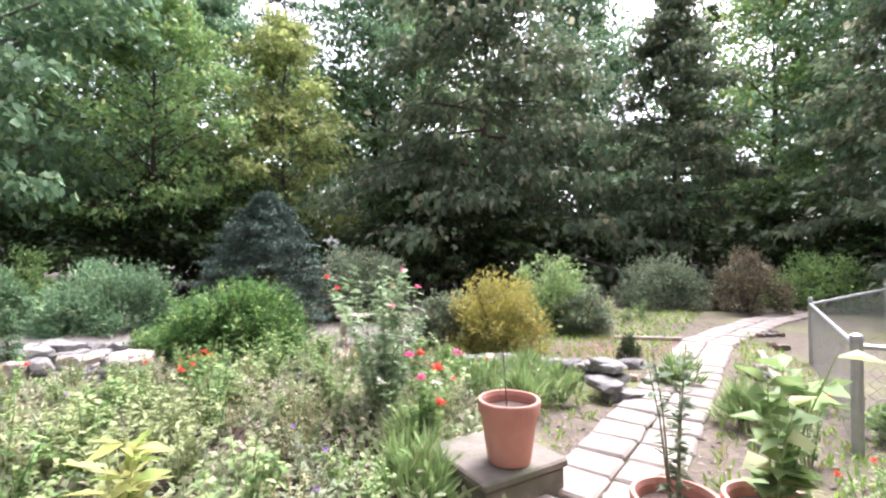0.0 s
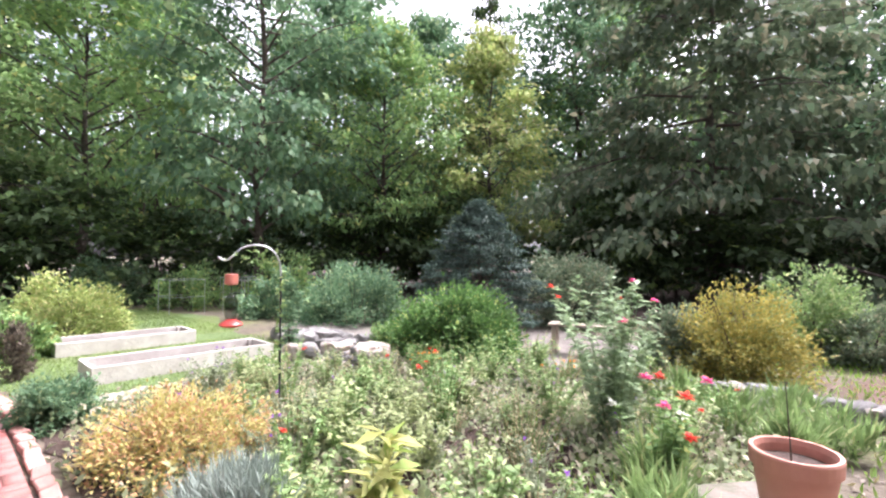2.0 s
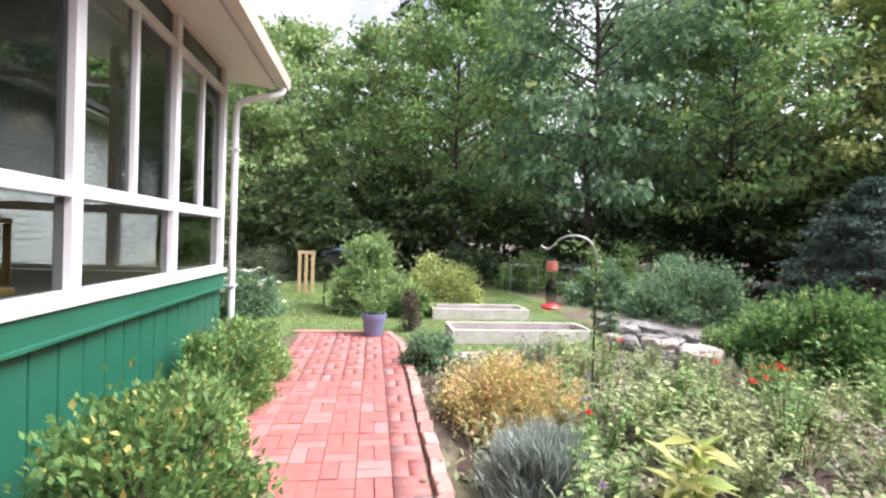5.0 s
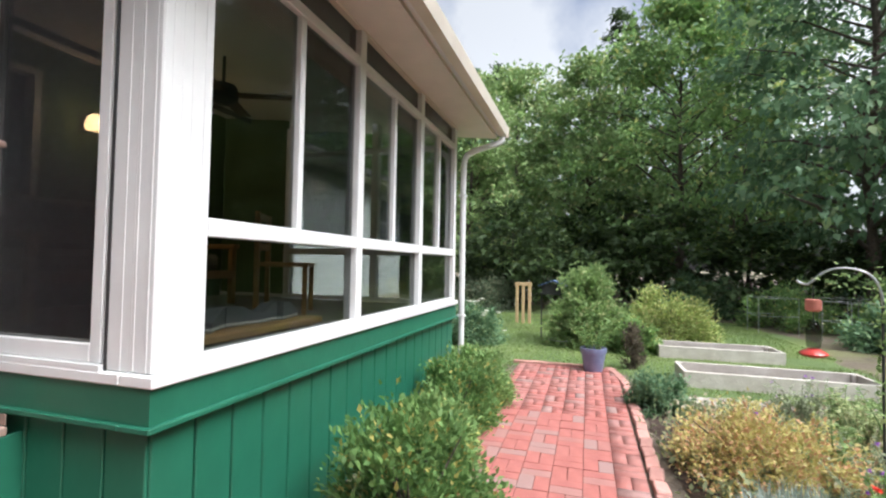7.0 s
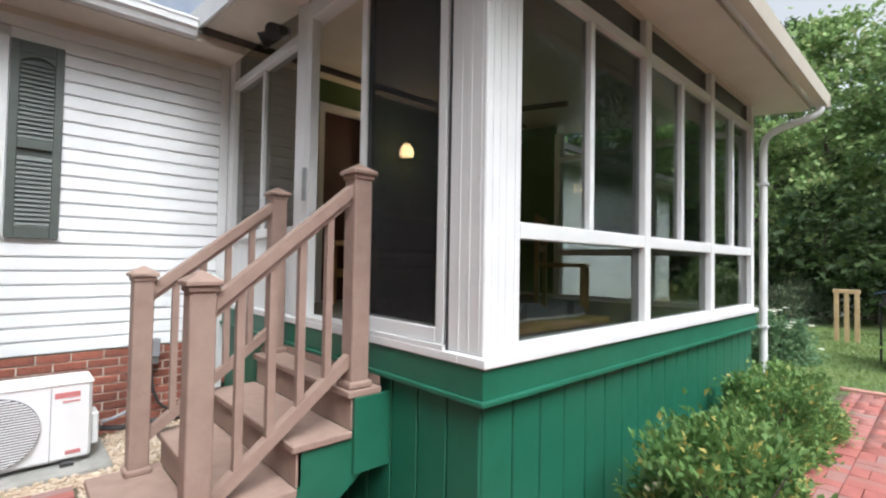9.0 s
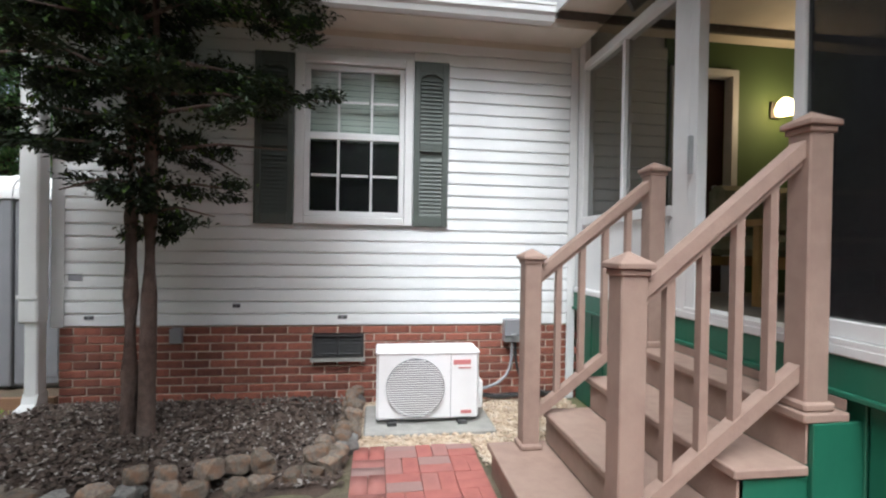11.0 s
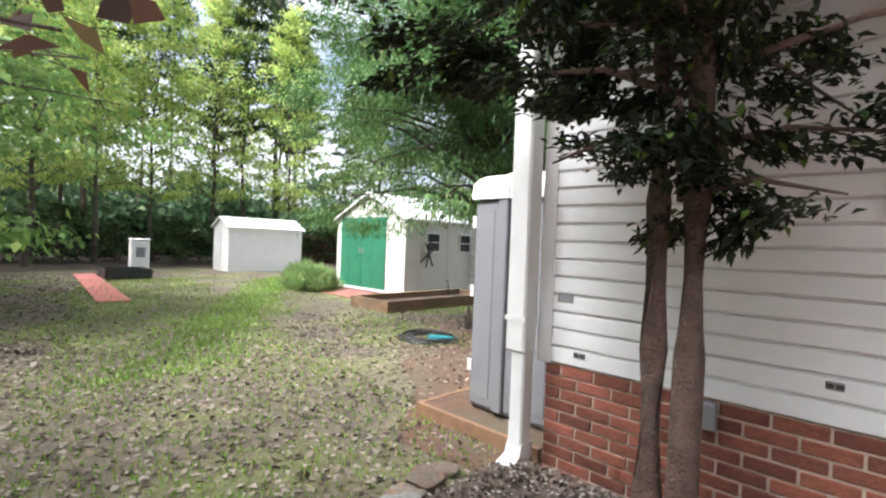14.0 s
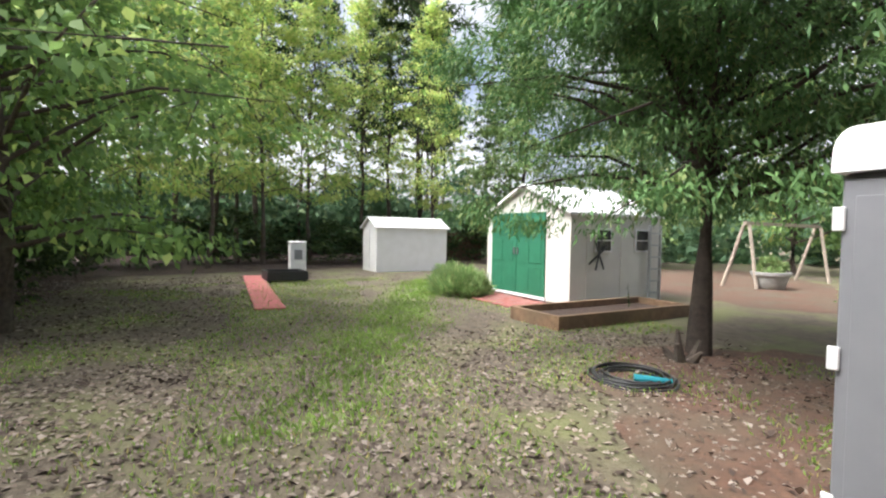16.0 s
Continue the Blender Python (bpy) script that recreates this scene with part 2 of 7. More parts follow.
M_TIMBER = material("weathered_timber", (0.36, 0.30, 0.24), (0.26, 0.21, 0.17), 0.85, 10.0, 0.3, c3=(0.24, 0.20, 0.16), s3=2.0, amount3=0.4)
M_BED = material("grey_timber", (0.62, 0.58, 0.53), (0.50, 0.46, 0.41), 0.85, 9.0, 0.3, c3=(0.40, 0.35, 0.30), s3=2.5, amount3=0.4)
M_TIMBER_D = material("dark_timber", (0.16, 0.095, 0.055), (0.10, 0.06, 0.04), 0.85, 10.0, 0.3, c3=(0.06, 0.05, 0.03), s3=2.0, amount3=0.5)
M_PINE = material("pine_lumber", (0.50, 0.36, 0.20), (0.42, 0.29, 0.16), 0.75, 10.0, 0.15)
M_BARK = material("bark", (0.12, 0.09, 0.07), (0.06, 0.045, 0.036), 0.95, 16.0, 1.0, c3=(0.16, 0.14, 0.12), s3=3.0, amount3=0.5)
M_BARK_R = material("reddish_bark", (0.16, 0.105, 0.085), (0.09, 0.06, 0.05), 0.95, 20.0, 1.0, c3=(0.20, 0.16, 0.14), s3=3.0, amount3=0.5)
M_BARK_D = material("dark_bark", (0.075, 0.055, 0.045), (0.035, 0.027, 0.022), 0.95, 20.0, 1.0, c3=(0.10, 0.08, 0.065), s3=3.0, amount3=0.5)
M_BLACK = material("black_metal", (0.025, 0.025, 0.027), (0.04, 0.04, 0.04), 0.5, 20.0, 0.05)
M_STEEL = material("galvanised_steel", (0.45, 0.46, 0.47), (0.36, 0.37, 0.38), 0.45, 12.0, 0.05, metal=0.6)
M_GREY_PL = material("grey_plastic", (0.235, 0.235, 0.255), (0.20, 0.20, 0.22), 0.5, 4.0, 0.04, c3=(0.27, 0.27, 0.285), s3=1.0, amount3=0.4)
M_WHITE_PL = material("white_plastic", (0.80, 0.79, 0.80), (0.74, 0.73, 0.73), 0.4, 3.0, 0.02)
M_BLUE_POT = material("blue_glaze", (0.20, 0.22, 0.36), (0.14, 0.16, 0.28), 0.3, 8.0, 0.05)
M_RED_PL = material("red_plastic", (0.55, 0.05, 0.04), (0.48, 0.04, 0.03), 0.3, 5.0, 0.0)
M_GLASS = glass_material("window_glass", (0.92, 0.94, 0.93))
M_TINT = glass_material("smoke_tinted_glazing", (0.60, 0.62, 0.61))
M_SCREEN = screen_material("dark_screen", 0.52)
M_SCREEN_L = screen_material("fine_screen", 0.74)
# near-black colour stands in for the shade of unlit interiors
M_UNLIT = material("unlit_dark", (0.03, 0.03, 0.035), (0.025, 0.025, 0.03), 0.9, 2.0)
M_INGREEN = material("green_wall", (0.075, 0.125, 0.045), (0.065, 0.105, 0.038), 0.8, 2.0, 0.05)
M_LAWN = material("lawn", (0.13, 0.19, 0.06), (0.085, 0.13, 0.04), 0.9, 25.0, 0.9, c3=(0.15, 0.18, 0.05), s3=0.8, amount3=0.6)
M_YARD = material("thin_grass_and_litter", (0.15, 0.12, 0.085), (0.085, 0.068, 0.05), 0.95, 7.0, 1.0, c3=(0.15, 0.16, 0.06), s3=0.9, amount3=0.75)
M_MULCH = material("mulch", (0.085, 0.058, 0.046), (0.045, 0.032, 0.026), 0.95, 28.0, 1.0, c3=(0.16, 0.10, 0.075), s3=2.0, amount3=0.4)
M_PEBBLE = material("pebbles", (0.55, 0.44, 0.32), (0.40, 0.30, 0.22), 0.85, 20.0, 0.4, c3=(0.62, 0.55, 0.46), s3=9.0, amount3=0.6)
# red clay, darkened to include the juniper's shade on the bare patch
M_CLAY = material("red_clay", (0.14, 0.075, 0.048), (0.085, 0.05, 0.035), 0.95, 12.0, 0.6, c3=(0.10, 0.082, 0.055), s3=1.0, amount3=0.9)
def paver_material(name, per_island):
    """Red pavers with a share of weathered grey ones and stains over several."""
    m = material(name, (0.37, 0.125, 0.105), (0.30, 0.10, 0.085), 0.85, 9.0, 0.25, c3=(0.31, 0.16, 0.14), s3=1.7, amount3=0.6)
    nodes, link = m.node_tree.nodes, m.node_tree.links.new
    b = nodes["Principled BSDF"]
    src = b.inputs["Base Color"].links[0].from_socket
    r = nodes.new("ShaderNodeNewGeometry").outputs["Random Per Island"] if per_island else nodes.new("ShaderNodeObjectInfo").outputs["Random"]
    mr = nodes.new("ShaderNodeMapRange")
    mr.inputs[1].default_value, mr.inputs[2].default_value, mr.inputs[4].default_value = 0.72, 0.92, 0.75
    link(r, mr.inputs[0])
    mx = nodes.new("ShaderNodeMix")
    mx.data_type = "RGBA"
    link(mr.outputs[0], mx.inputs[0])
    link(src, mx.inputs[6])
    mx.inputs[7].default_value = (0.26, 0.19, 0.175, 1)
    link(mx.outputs[2], b.inputs["Base Color"])
    return m


M_PAVER, M_PAVER_I = paver_material("paver", False), paver_material("paver_worn", True)
L_HEM = leaf_material("leaf_hemlock", (0.102, 0.150, 0.085), (0.184, 0.227, 0.130), (0.300, 0.286, 0.182), 0.12)
L_MID = leaf_material("leaf_mid", (0.145, 0.248, 0.090), (0.266, 0.404, 0.140), (0.425, 0.450, 0.154), 0.08)
L_DEEP = leaf_material("leaf_deep", (0.107, 0.200, 0.108), (0.197, 0.308, 0.167), (0.306, 0.402, 0.202), 0.1)
L_GREY = leaf_material("leaf_grey", (0.138, 0.196, 0.121), (0.230, 0.282, 0.172), (0.345, 0.333, 0.218), 0.15)
# leaf colour lowered so that it carries the shade under the canopy
L_DARK = leaf_material("leaf_dark", (0.039, 0.068, 0.026), (0.075, 0.117, 0.042), (0.130, 0.182, 0.052), 0.1)
L_LIME = leaf_material("leaf_lime", (0.252, 0.329, 0.107), (0.398, 0.455, 0.152), (0.505, 0.481, 0.212), 0.15)
# yellow-green leaves, the glow of backlight put into their pale colour
L_YELLOW = leaf_material("leaf_yellow", (0.508, 0.629, 0.182), (0.678, 0.702, 0.266), (0.303, 0.484, 0.145), 0.3, 0.6, 0.5)
L_FRESH = leaf_material("leaf_fresh", (0.184, 0.290, 0.109), (0.312, 0.426, 0.168), (0.453, 0.489, 0.234), 0.12)
L_SPRUCE = leaf_material("needle_blue", (0.057, 0.098, 0.078), (0.109, 0.161, 0.127), None, 0.1, 0.6, 0.1)
L_JUNIPER = leaf_material("needle_green", (0.072, 0.158, 0.055), (0.139, 0.254, 0.083), (0.230, 0.298, 0.106), 0.1, 0.6, 0.25)
# dark green taken down to near-black for the shade in the conifer's crown
L_HINOKI = leaf_material("scale_dark_shaded", (0.012, 0.020, 0.010), (0.022, 0.036, 0.014), (0.09, 0.16, 0.03), 0.07, 0.6, 0.12)
L_ROUND = leaf_material("leaf_round", (0.07, 0.15, 0.045), (0.16, 0.29, 0.08), (0.34, 0.42, 0.13), 0.08)
L_PORCH = leaf_material("leaf_porch", (0.092, 0.184, 0.055), (0.184, 0.303, 0.094), (0.478, 0.422, 0.132), 0.07)
L_MAPLE = leaf_material("leaf_russet", (0.10, 0.065, 0.055), (0.22, 0.13, 0.08), (0.3, 0.22, 0.1), 0.2)
L_GOLD = leaf_material("leaf_gold", (0.52, 0.46, 0.15), (0.64, 0.56, 0.25), (0.62, 0.36, 0.20), 0.3)
L_OLIVE = leaf_material("leaf_olive_gold", (0.322, 0.287, 0.069), (0.460, 0.391, 0.103), (0.276, 0.299, 0.092), 0.25)
L_LAV = leaf_material("leaf_lavender", (0.25, 0.30, 0.25), (0.36, 0.42, 0.37), None, 0.1, 0.7, 0.2)
L_GRASS = leaf_material("grass_blade", (0.168, 0.305, 0.055), (0.297, 0.448, 0.093), (0.445, 0.394, 0.168), 0.15)
L_LITTER = leaf_material("dead_leaf", (0.19, 0.145, 0.11), (0.33, 0.28, 0.24), (0.07, 0.05, 0.04), 0.35, 0.8, 0.05)
F_RED = leaf_material("petal_red", (0.65, 0.04, 0.03), (0.75, 0.10, 0.05))
F_PINK = leaf_material("petal_pink", (0.70, 0.06, 0.22), (0.80, 0.15, 0.30))
F_ORANGE = leaf_material("petal_orange", (0.80, 0.24, 0.02), (0.80, 0.33, 0.04))
F_PURPLE = leaf_material("petal_purple", (0.28, 0.06, 0.48), (0.36, 0.14, 0.55))
F_WHITE = leaf_material("petal_white", (0.75, 0.75, 0.66), (0.82, 0.80, 0.72))


# ---- ground ----
def patch(name, outline, z, material_, label, jitter=0.06, cell=0.25, seed=3):
    """A ground sheet with a ragged outline, slightly above what lies below it."""
    rng = np.random.default_rng(seed)
    bm = bmesh.new()
    pts = []
    n = len(outline)
    for i in range(n):
        a, b = Vector(outline[i]), Vector(outline[(i + 1) % n])
        k = max(1, int((b - a).length / cell))
        for j in range(k):
            p = a.lerp(b, j / k)
            pts.append((p.x + rng.uniform(-jitter, jitter), p.y + rng.uniform(-jitter, jitter)))
    f = bm.faces.new([bm.verts.new((x, y, z)) for x, y in pts])
    f.normal_update()
    bmesh.ops.triangulate(bm, faces=[f])
    bmesh.ops.recalc_face_normals(bm, faces=bm.faces)
    if sum(g.normal.z for g in bm.faces) < 0:
        bmesh.ops.reverse_faces(bm, faces=bm.faces)
    return solid(name, bm, material_, label, "ground", kind="structure")


bm = bmesh.new()
bmesh.ops.create_grid(bm, x_segments=2, y_segments=2, size=450)
solid("ground", bm, M_YARD, "thin patchy grass and leaf litter over clay soil", "ground", kind="structure")
patch("lawn", [(3.9, -3.3), (5.3, -3.3), (5.6, -5.0), (4.4, -5.6), (4.3, -7.6), (5.2, -8.2), (7.4, -8.3), (9.8, -8.9), (12.5, -8.0), (16, -6.5), (16, 0.5), (3.9, -0.3)], 0.006, M_LAWN, "bright green mown lawn around the raised beds")
patch("garden_soil", [(-1.0, -5.35), (1.6, -5.25), (3.7, -5.2), (4.2, -7.7), (3.4, -8.6), (1.4, -10.2), (-0.7, -9.9), (-0.5, -7.6)], 0.008, M_SOIL, "dark soil of the flower bed")
patch("gravel_clearing", [(1.2, -10.0), (2.6, -9.6), (3.1, -9.9), (5.2, -9.2), (6.5, -8.6), (8, -9.6), (6.0, -11.0), (3.4, -12.5), (1.0, -12.4)], 0.006, material("gravel", (0.27, 0.24, 0.21), (0.19, 0.165, 0.145), 0.95, 25, 0.8, c3=(0.15, 0.13, 0.10), s3=1.5, amount3=0.6), "pale gravel and bare ground behind the shrubs")
patch("mulch_bed_soil", [(-0.3, -9.95), (-1.55, -9.75), (-2.35, -12.3), (-1.5, -12.5), (-0.2, -11.2)], 0.008, M_CLAY, "bare reddish planting bed")
patch("bare_clay", [(-7.2, 5.0), (-8.3, 3.2), (-7.6, 1.5), (-6.0, 0.6), (-5.0, -0.3), (-4.25, -0.3), (-4.25, 6)], 0.006, M_CLAY, "bare red clay under the juniper, darkened for its shade", jitter=0.25, cell=0.6)
patch("pebble_bed", [(-1.93, -0.02), (-1.93, -0.95), (-1.1, -0.95), (-1.05, -1.33), (-0.08, -1.33), (-0.08, -0.02)], 0.005, M_PEBBLE, "cream pebble bed round the pad", jitter=0.02)
patch("drive", [(11, -2.2), (30, -2.6), (30, 4), (11, 2)], 0.006, M_CONCRETE, "pale gravel drive beyond the lawn")
# dark sheets under the woods, the trees' shade put into the ground colour
patch("forest_floor", [(70, -70), (70, -8.5), (14, -8.8), (8.5, -11.5), (4.5, -14.2), (0.5, -15.0), (-2.5, -18.2), (-7, -21.5), (-20, -26), (-20, -70)], 0.004, M_MULCH, "woodland ground under the trees, coloured dark for their shade", jitter=0.4, cell=2.0)
patch("forest_floor_west", [(-60, -40), (-14, -12), (-13, -4.8), (-21, -3.6), (-22.5, 2), (-23, 9), (-20, 20), (-30, 45), (-60, 45)], 0.004, M_MULCH, "woodland ground at the wood edge, coloured dark for its shade", jitter=0.4, cell=2.0)


# ---- house ----
WX0, WX1, WZ0, WZ1 = -2.46, -1.48, 1.51, 2.93
bm = boxes((-4.25, WX0 + 0.05, 0.03, 0.2, 0.66, 3.2), (WX1 - 0.05, 0.0, 0.03, 0.2, 0.66, 3.2), (WX0 + 0.05, WX1 - 0.05, 0.03, 0.2, 0.66, WZ0 + 0.04),
           (WX0 + 0.05, WX1 - 0.05, 0.03, 0.2, WZ1 - 0.04, 3.2), (4.05, 10, 0.03, 0.2, 0.66, 3.2))
wall_south = solid("wall_south", bm, M_SIDING, "house wall clad in white horizontal vinyl siding", "wall", kind="structure")
wall_west = solid("wall_west", boxes((-4.23, -4.05, 0.2, 8, 0.66, 3.2)), M_SIDING, "end wall of the house in white vinyl siding", "wall", kind="structure")
solid("wall_back", boxes((-4.23, 10, 8, 8.2, 0, 3.2), (9.8, 10, 0.2, 8, 0, 3.2)), M_SIDING, "far walls of the house in white siding", "wall", kind="structure")
bm = boxes((-4.22, 0, -0.001, 0.2, -0.05, 0.66), (4.05, 10, 0.0, 0.2, -0.05, 0.66), (-4.215, -4.05, 0.2, 8, -0.05, 0.66))
foundation = solid("wall_foundation", bm, M_MORTAR, "brick foundation under the siding with pale mortar joints", "wall", kind="structure")


def lap_mesh(length):
    bm = bmesh.new()
    h = 0.1016
    prism(bm, [(0.03, 0.0), (-0.017, 0.0), (-0.019, 0.004), (-0.016, h * 0.84), (-0.002, h - 0.009), (0.0, h + 0.004), (0.03, h + 0.004)], "x", 0, length)
    return data_of("siding_board", bm, M_SIDING)


lap_cache = {}
def lap(x0, x1, z, parent):
    key = round(x1 - x0, 3)
    if key not in lap_cache:
        lap_cache[key] = lap_mesh(x1 - x0)
    ob = new("siding_board", lap_cache[key])
    ob.parent = parent
    ob.location = (x0, 0, z)


for i in range(24):
    z = 0.67 + i * 0.1016
    if z + 0.1 > WZ0 + 0.01 and z < WZ1 - 0.01:
        lap(-4.19, WX0, z, wall_south)
        lap(WX1, -0.07, z, wall_south)
    else:
        lap(-4.19, -0.07, z, wall_south)
    lap(4.06, 9.9, z, wall_south)
solid("trim_corner", boxes((-4.27, -4.18, -0.022, 0.06, 0.66, 3.14), (-0.075, -0.004, -0.025, 0.03, 0.0, 3.14)), M_WHITE, "white vinyl corner trim of the house", "trim", kind="structure")
solid("trim_frieze", boxes((-4.18, -0.08, -0.02, 0.03, 3.09, 3.14)), M_SOFFIT, "pale trim board under the eave", "trim", kind="structure")

# soffit, gutter and roof
solid("soffit", boxes((-4.6, -0.002, -0.36, 0.03, 3.14, 3.17), (-0.38, -0.002, -0.375, -0.361, 3.14, 3.30), (4.3, 10.3, -0.36, 0.03, 3.14, 3.17)), M_SOFFIT, "cream soffit under the house eave", "soffit", kind="structure")
gut = thing("gutter", (0, 0, 0), "white metal rain gutter along the house eave", "gutter")
gp = [(-0.36, 3.15), (-0.44, 3.15), (-0.455, 3.19), (-0.475, 3.21), (-0.48, 3.275), (-0.468, 3.275), (-0.462, 3.22), (-0.44, 3.19), (-0.43, 3.165), (-0.372, 3.165), (-0.372, 3.275), (-0.36, 3.275)]
part("trough", prism(bmesh.new(), gp, "x", -4.62, -0.40), M_WHITE, gut)
part("bead", boxes((-4.62, -0.40, -0.486, -0.476, 3.262, 3.28)), M_WHITE, gut)
bm = bmesh.new()
prism(bm, [(-0.40, 3.20), (4.0, 5.1), (8.4, 3.20), (8.4, 3.30), (4.0, 5.22), (-0.40, 3.30)], "x", -4.65, 10.3)
solid("roof", bm, material("roof_shingle", (0.13, 0.12, 0.115), (0.09, 0.085, 0.08), 0.95, 20, 0.5), "grey shingle roof of the house", "roof", kind="structure")
bm = bmesh.new()
prism(bm, [(0.0, 3.2), (8.2, 3.2), (4.1, 5.05)], "x", -4.24, -4.1)
solid("wall_gable", bm, M_SIDING, "gable of the house end in white siding", "wall", kind="structure")

# window with shutters
win = thing("window_1", ((WX0 + WX1) / 2, 0, WZ0), "white double-hung window with grilles and half-drawn pale blind", "window", kind="structure")
hw, hh = (WX1 - WX0) / 2, WZ1 - WZ0
bm = boxes((-hw, -hw + 0.075, -0.035, 0.05, 0, hh), (hw - 0.075, hw, -0.035, 0.05, 0, hh), (-hw + 0.075, hw - 0.075, -0.035, 0.05, hh - 0.075, hh), (-hw + 0.075, hw - 0.075, -0.045, 0.05, 0, 0.065), bevel=0.006)
part("window_frame", bm, M_WHITE, win)
mid = hh * 0.515


def sash(y, z0, z1, name):
    w = hw - 0.078
    bm = boxes((-w, -w + 0.04, y, y + 0.03, z0, z1), (w - 0.04, w, y, y + 0.03, z0, z1), (-w + 0.04, w - 0.04, y, y + 0.03, z0, z0 + 0.045), (-w + 0.04, w - 0.04, y, y + 0.03, z1 - 0.045, z1), bevel=0.003)
    s = part(name, bm, M_WHITE, win)
    for k in (-1, 1):
        part("grille_bar", boxes((k * w / 3 - 0.009, k * w / 3 + 0.009, y + 0.004, y + 0.02, z0 + 0.046, z1 - 0.046)), M_WHITE, s)
    zc = (z0 + z1) / 2
    for k in range(3):
        x0 = -w + 0.042 + k * (2 * w - 0.084) / 3
        part("grille_bar", boxes((x0 + 0.012, x0 + (2 * w - 0.084) / 3 - 0.012, y + 0.004, y + 0.02, zc - 0.009, zc + 0.009)), M_WHITE, s)
    p = part("pane", boxes((-w + 0.04, w - 0.04, y + 0.022, y + 0.026, z0 + 0.04, z1 - 0.04)), M_GLASS, s)
    p.visible_shadow = False
    return s


sash(0.0, mid, hh - 0.078, "upper_sash")
low = sash(-0.012, 0.068, mid + 0.03, "lower_sash")
scr = part("insect_screen", boxes((-hw + 0.12, hw - 0.12, 0.03, 0.032, 0.11, mid)), M_SCREEN, win, "dark insect screen")
part("blind", boxes(*[(-hw + 0.1, hw - 0.1, 0.085, 0.088, mid - 0.02 + k * 0.05, mid + 0.026 + k * 0.05) for k in range(14)]), material("blind", (0.55, 0.60, 0.56), (0.48, 0.53, 0.50), 0.6, 3.0), win, "pale drawn blind")
# room shell behind the window, its dimness put into the surface colour
solid("wall_room_1", boxes((-3.4, -0.6, 1.4, 1.45, 0.9, 3.1), (-3.4, -3.35, 0.21, 1.4, 0.9, 3.1), (-0.65, -0.6, 0.21, 1.4, 0.9, 3.1), (-3.4, -0.6, 0.21, 1.4, 0.85, 0.9), (-3.4, -0.6, 0.21, 1.4, 3.1, 3.14)), M_UNLIT, "closed room behind the window, coloured near-black for its shade", "wall", kind="structure")


def shutter(x0, x1):
    t = thing("shutter", ((x0 + x1) / 2, -0.016, 1.505), "grey-green louvred plastic window shutter", "shutter", "shutters beside the window")
    w, h = (x1 - x0) / 2, 1.41
    part("stile_frame", boxes((-w, -w + 0.05, -0.03, 0, 0, h), (w - 0.05, w, -0.03, 0, 0, h), (-w + 0.05, w - 0.05, -0.03, 0, 0, 0.09), (-w + 0.05, w - 0.05, -0.03, 0, h - 0.09, h), (-w + 0.05, w - 0.05, -0.03, 0, 0.64, 0.71), bevel=0.004), M_SHUTTER, t)
    part("backing", boxes((-w + 0.05, w - 0.05, -0.006, 0.0, 0.09, h - 0.09)), M_SHUTTER, t)
    sl = bmesh.new()
    prism(sl, [(-0.027, 0.0), (-0.021, 0.0), (-0.006, 0.03), (-0.012, 0.03)], "x", -w + 0.051, w - 0.051)
    me = data_of("slat", sl, M_SHUTTER)
    for zs, ze in ((0.095, 0.62), (0.715, h - 0.12)):
        for k in range(int((ze - zs) / 0.033)):
            ob = new("slat", me)
            ob.parent = t
            ob.location = (0, 0, zs + k * 0.033)
    ar = bmesh.new()
    pts = [(-w + 0.05, h - 0.09)] + [(-w + 0.05 + (2 * w - 0.1) * i / 10, h - 0.105 - 0.05 * abs(i / 5 - 1) ** 2) for i in range(11)] + [(w - 0.05, h - 0.09)]
    prism(ar, pts, "y", -0.03, -0.004)
    part("arch_rail", ar, M_SHUTTER, t)


shutter(-2.775, -2.465)
shutter(-1.475, -1.18)

# bricks of the foundation: ten courses in running bond
bmk = bmesh.new()
box(bmk, 0, 0.191, -0.010, 0.05, 0, 0.056, bevel=0.004)
brick_me = data_of("brick", bmk, M_BRICK)
bmk = bmesh.new()
box(bmk, 0, 0.0895, -0.010, 0.05, 0, 0.056, bevel=0.004)
half_me = data_of("brick", bmk, M_BRICK)
rngb = random.Random(4)
for c in range(10):
    z = -0.012 + c * 0.0677
    x = -4.215 - (0.1015 if c % 2 else 0)
    while x < -0.09:
        me, w = brick_me, 0.193
        x0 = x
        if x0 < -4.216:
            x0, me, w = -4.215, half_me, 0.0915
        spans = [(x0, x0 + w)]
        if 0.39 < z + 0.03 < 0.60 and x0 + w > -2.30 and x0 < -1.86:
            spans = [(x0, min(x0 + w, -2.30)), (max(x0, -1.86), x0 + w)]
        for sa, sb in spans:
            if sb - sa > 0.02:
                ob = new("brick", me)
                ob.parent = foundation
                ob.location = (sa, rngb.uniform(-0.002, 0.002), z)
                ob.scale = ((sb - sa) / w, 1, 1)
        x += 0.203
bms = bmesh.new()
for c in range(10):
    for k in range(38):
        y = 0.2 + k * 0.203 + (0.1 if c % 2 else 0)
        box(bms, -4.23, -4.18, y, y + 0.193, -0.012 + c * 0.0677, 0.045 + c * 0.0677)
end_bricks = part("end_wall_bricks", bms, M_BRICK, foundation)
tagged(end_bricks, kind="stuff")

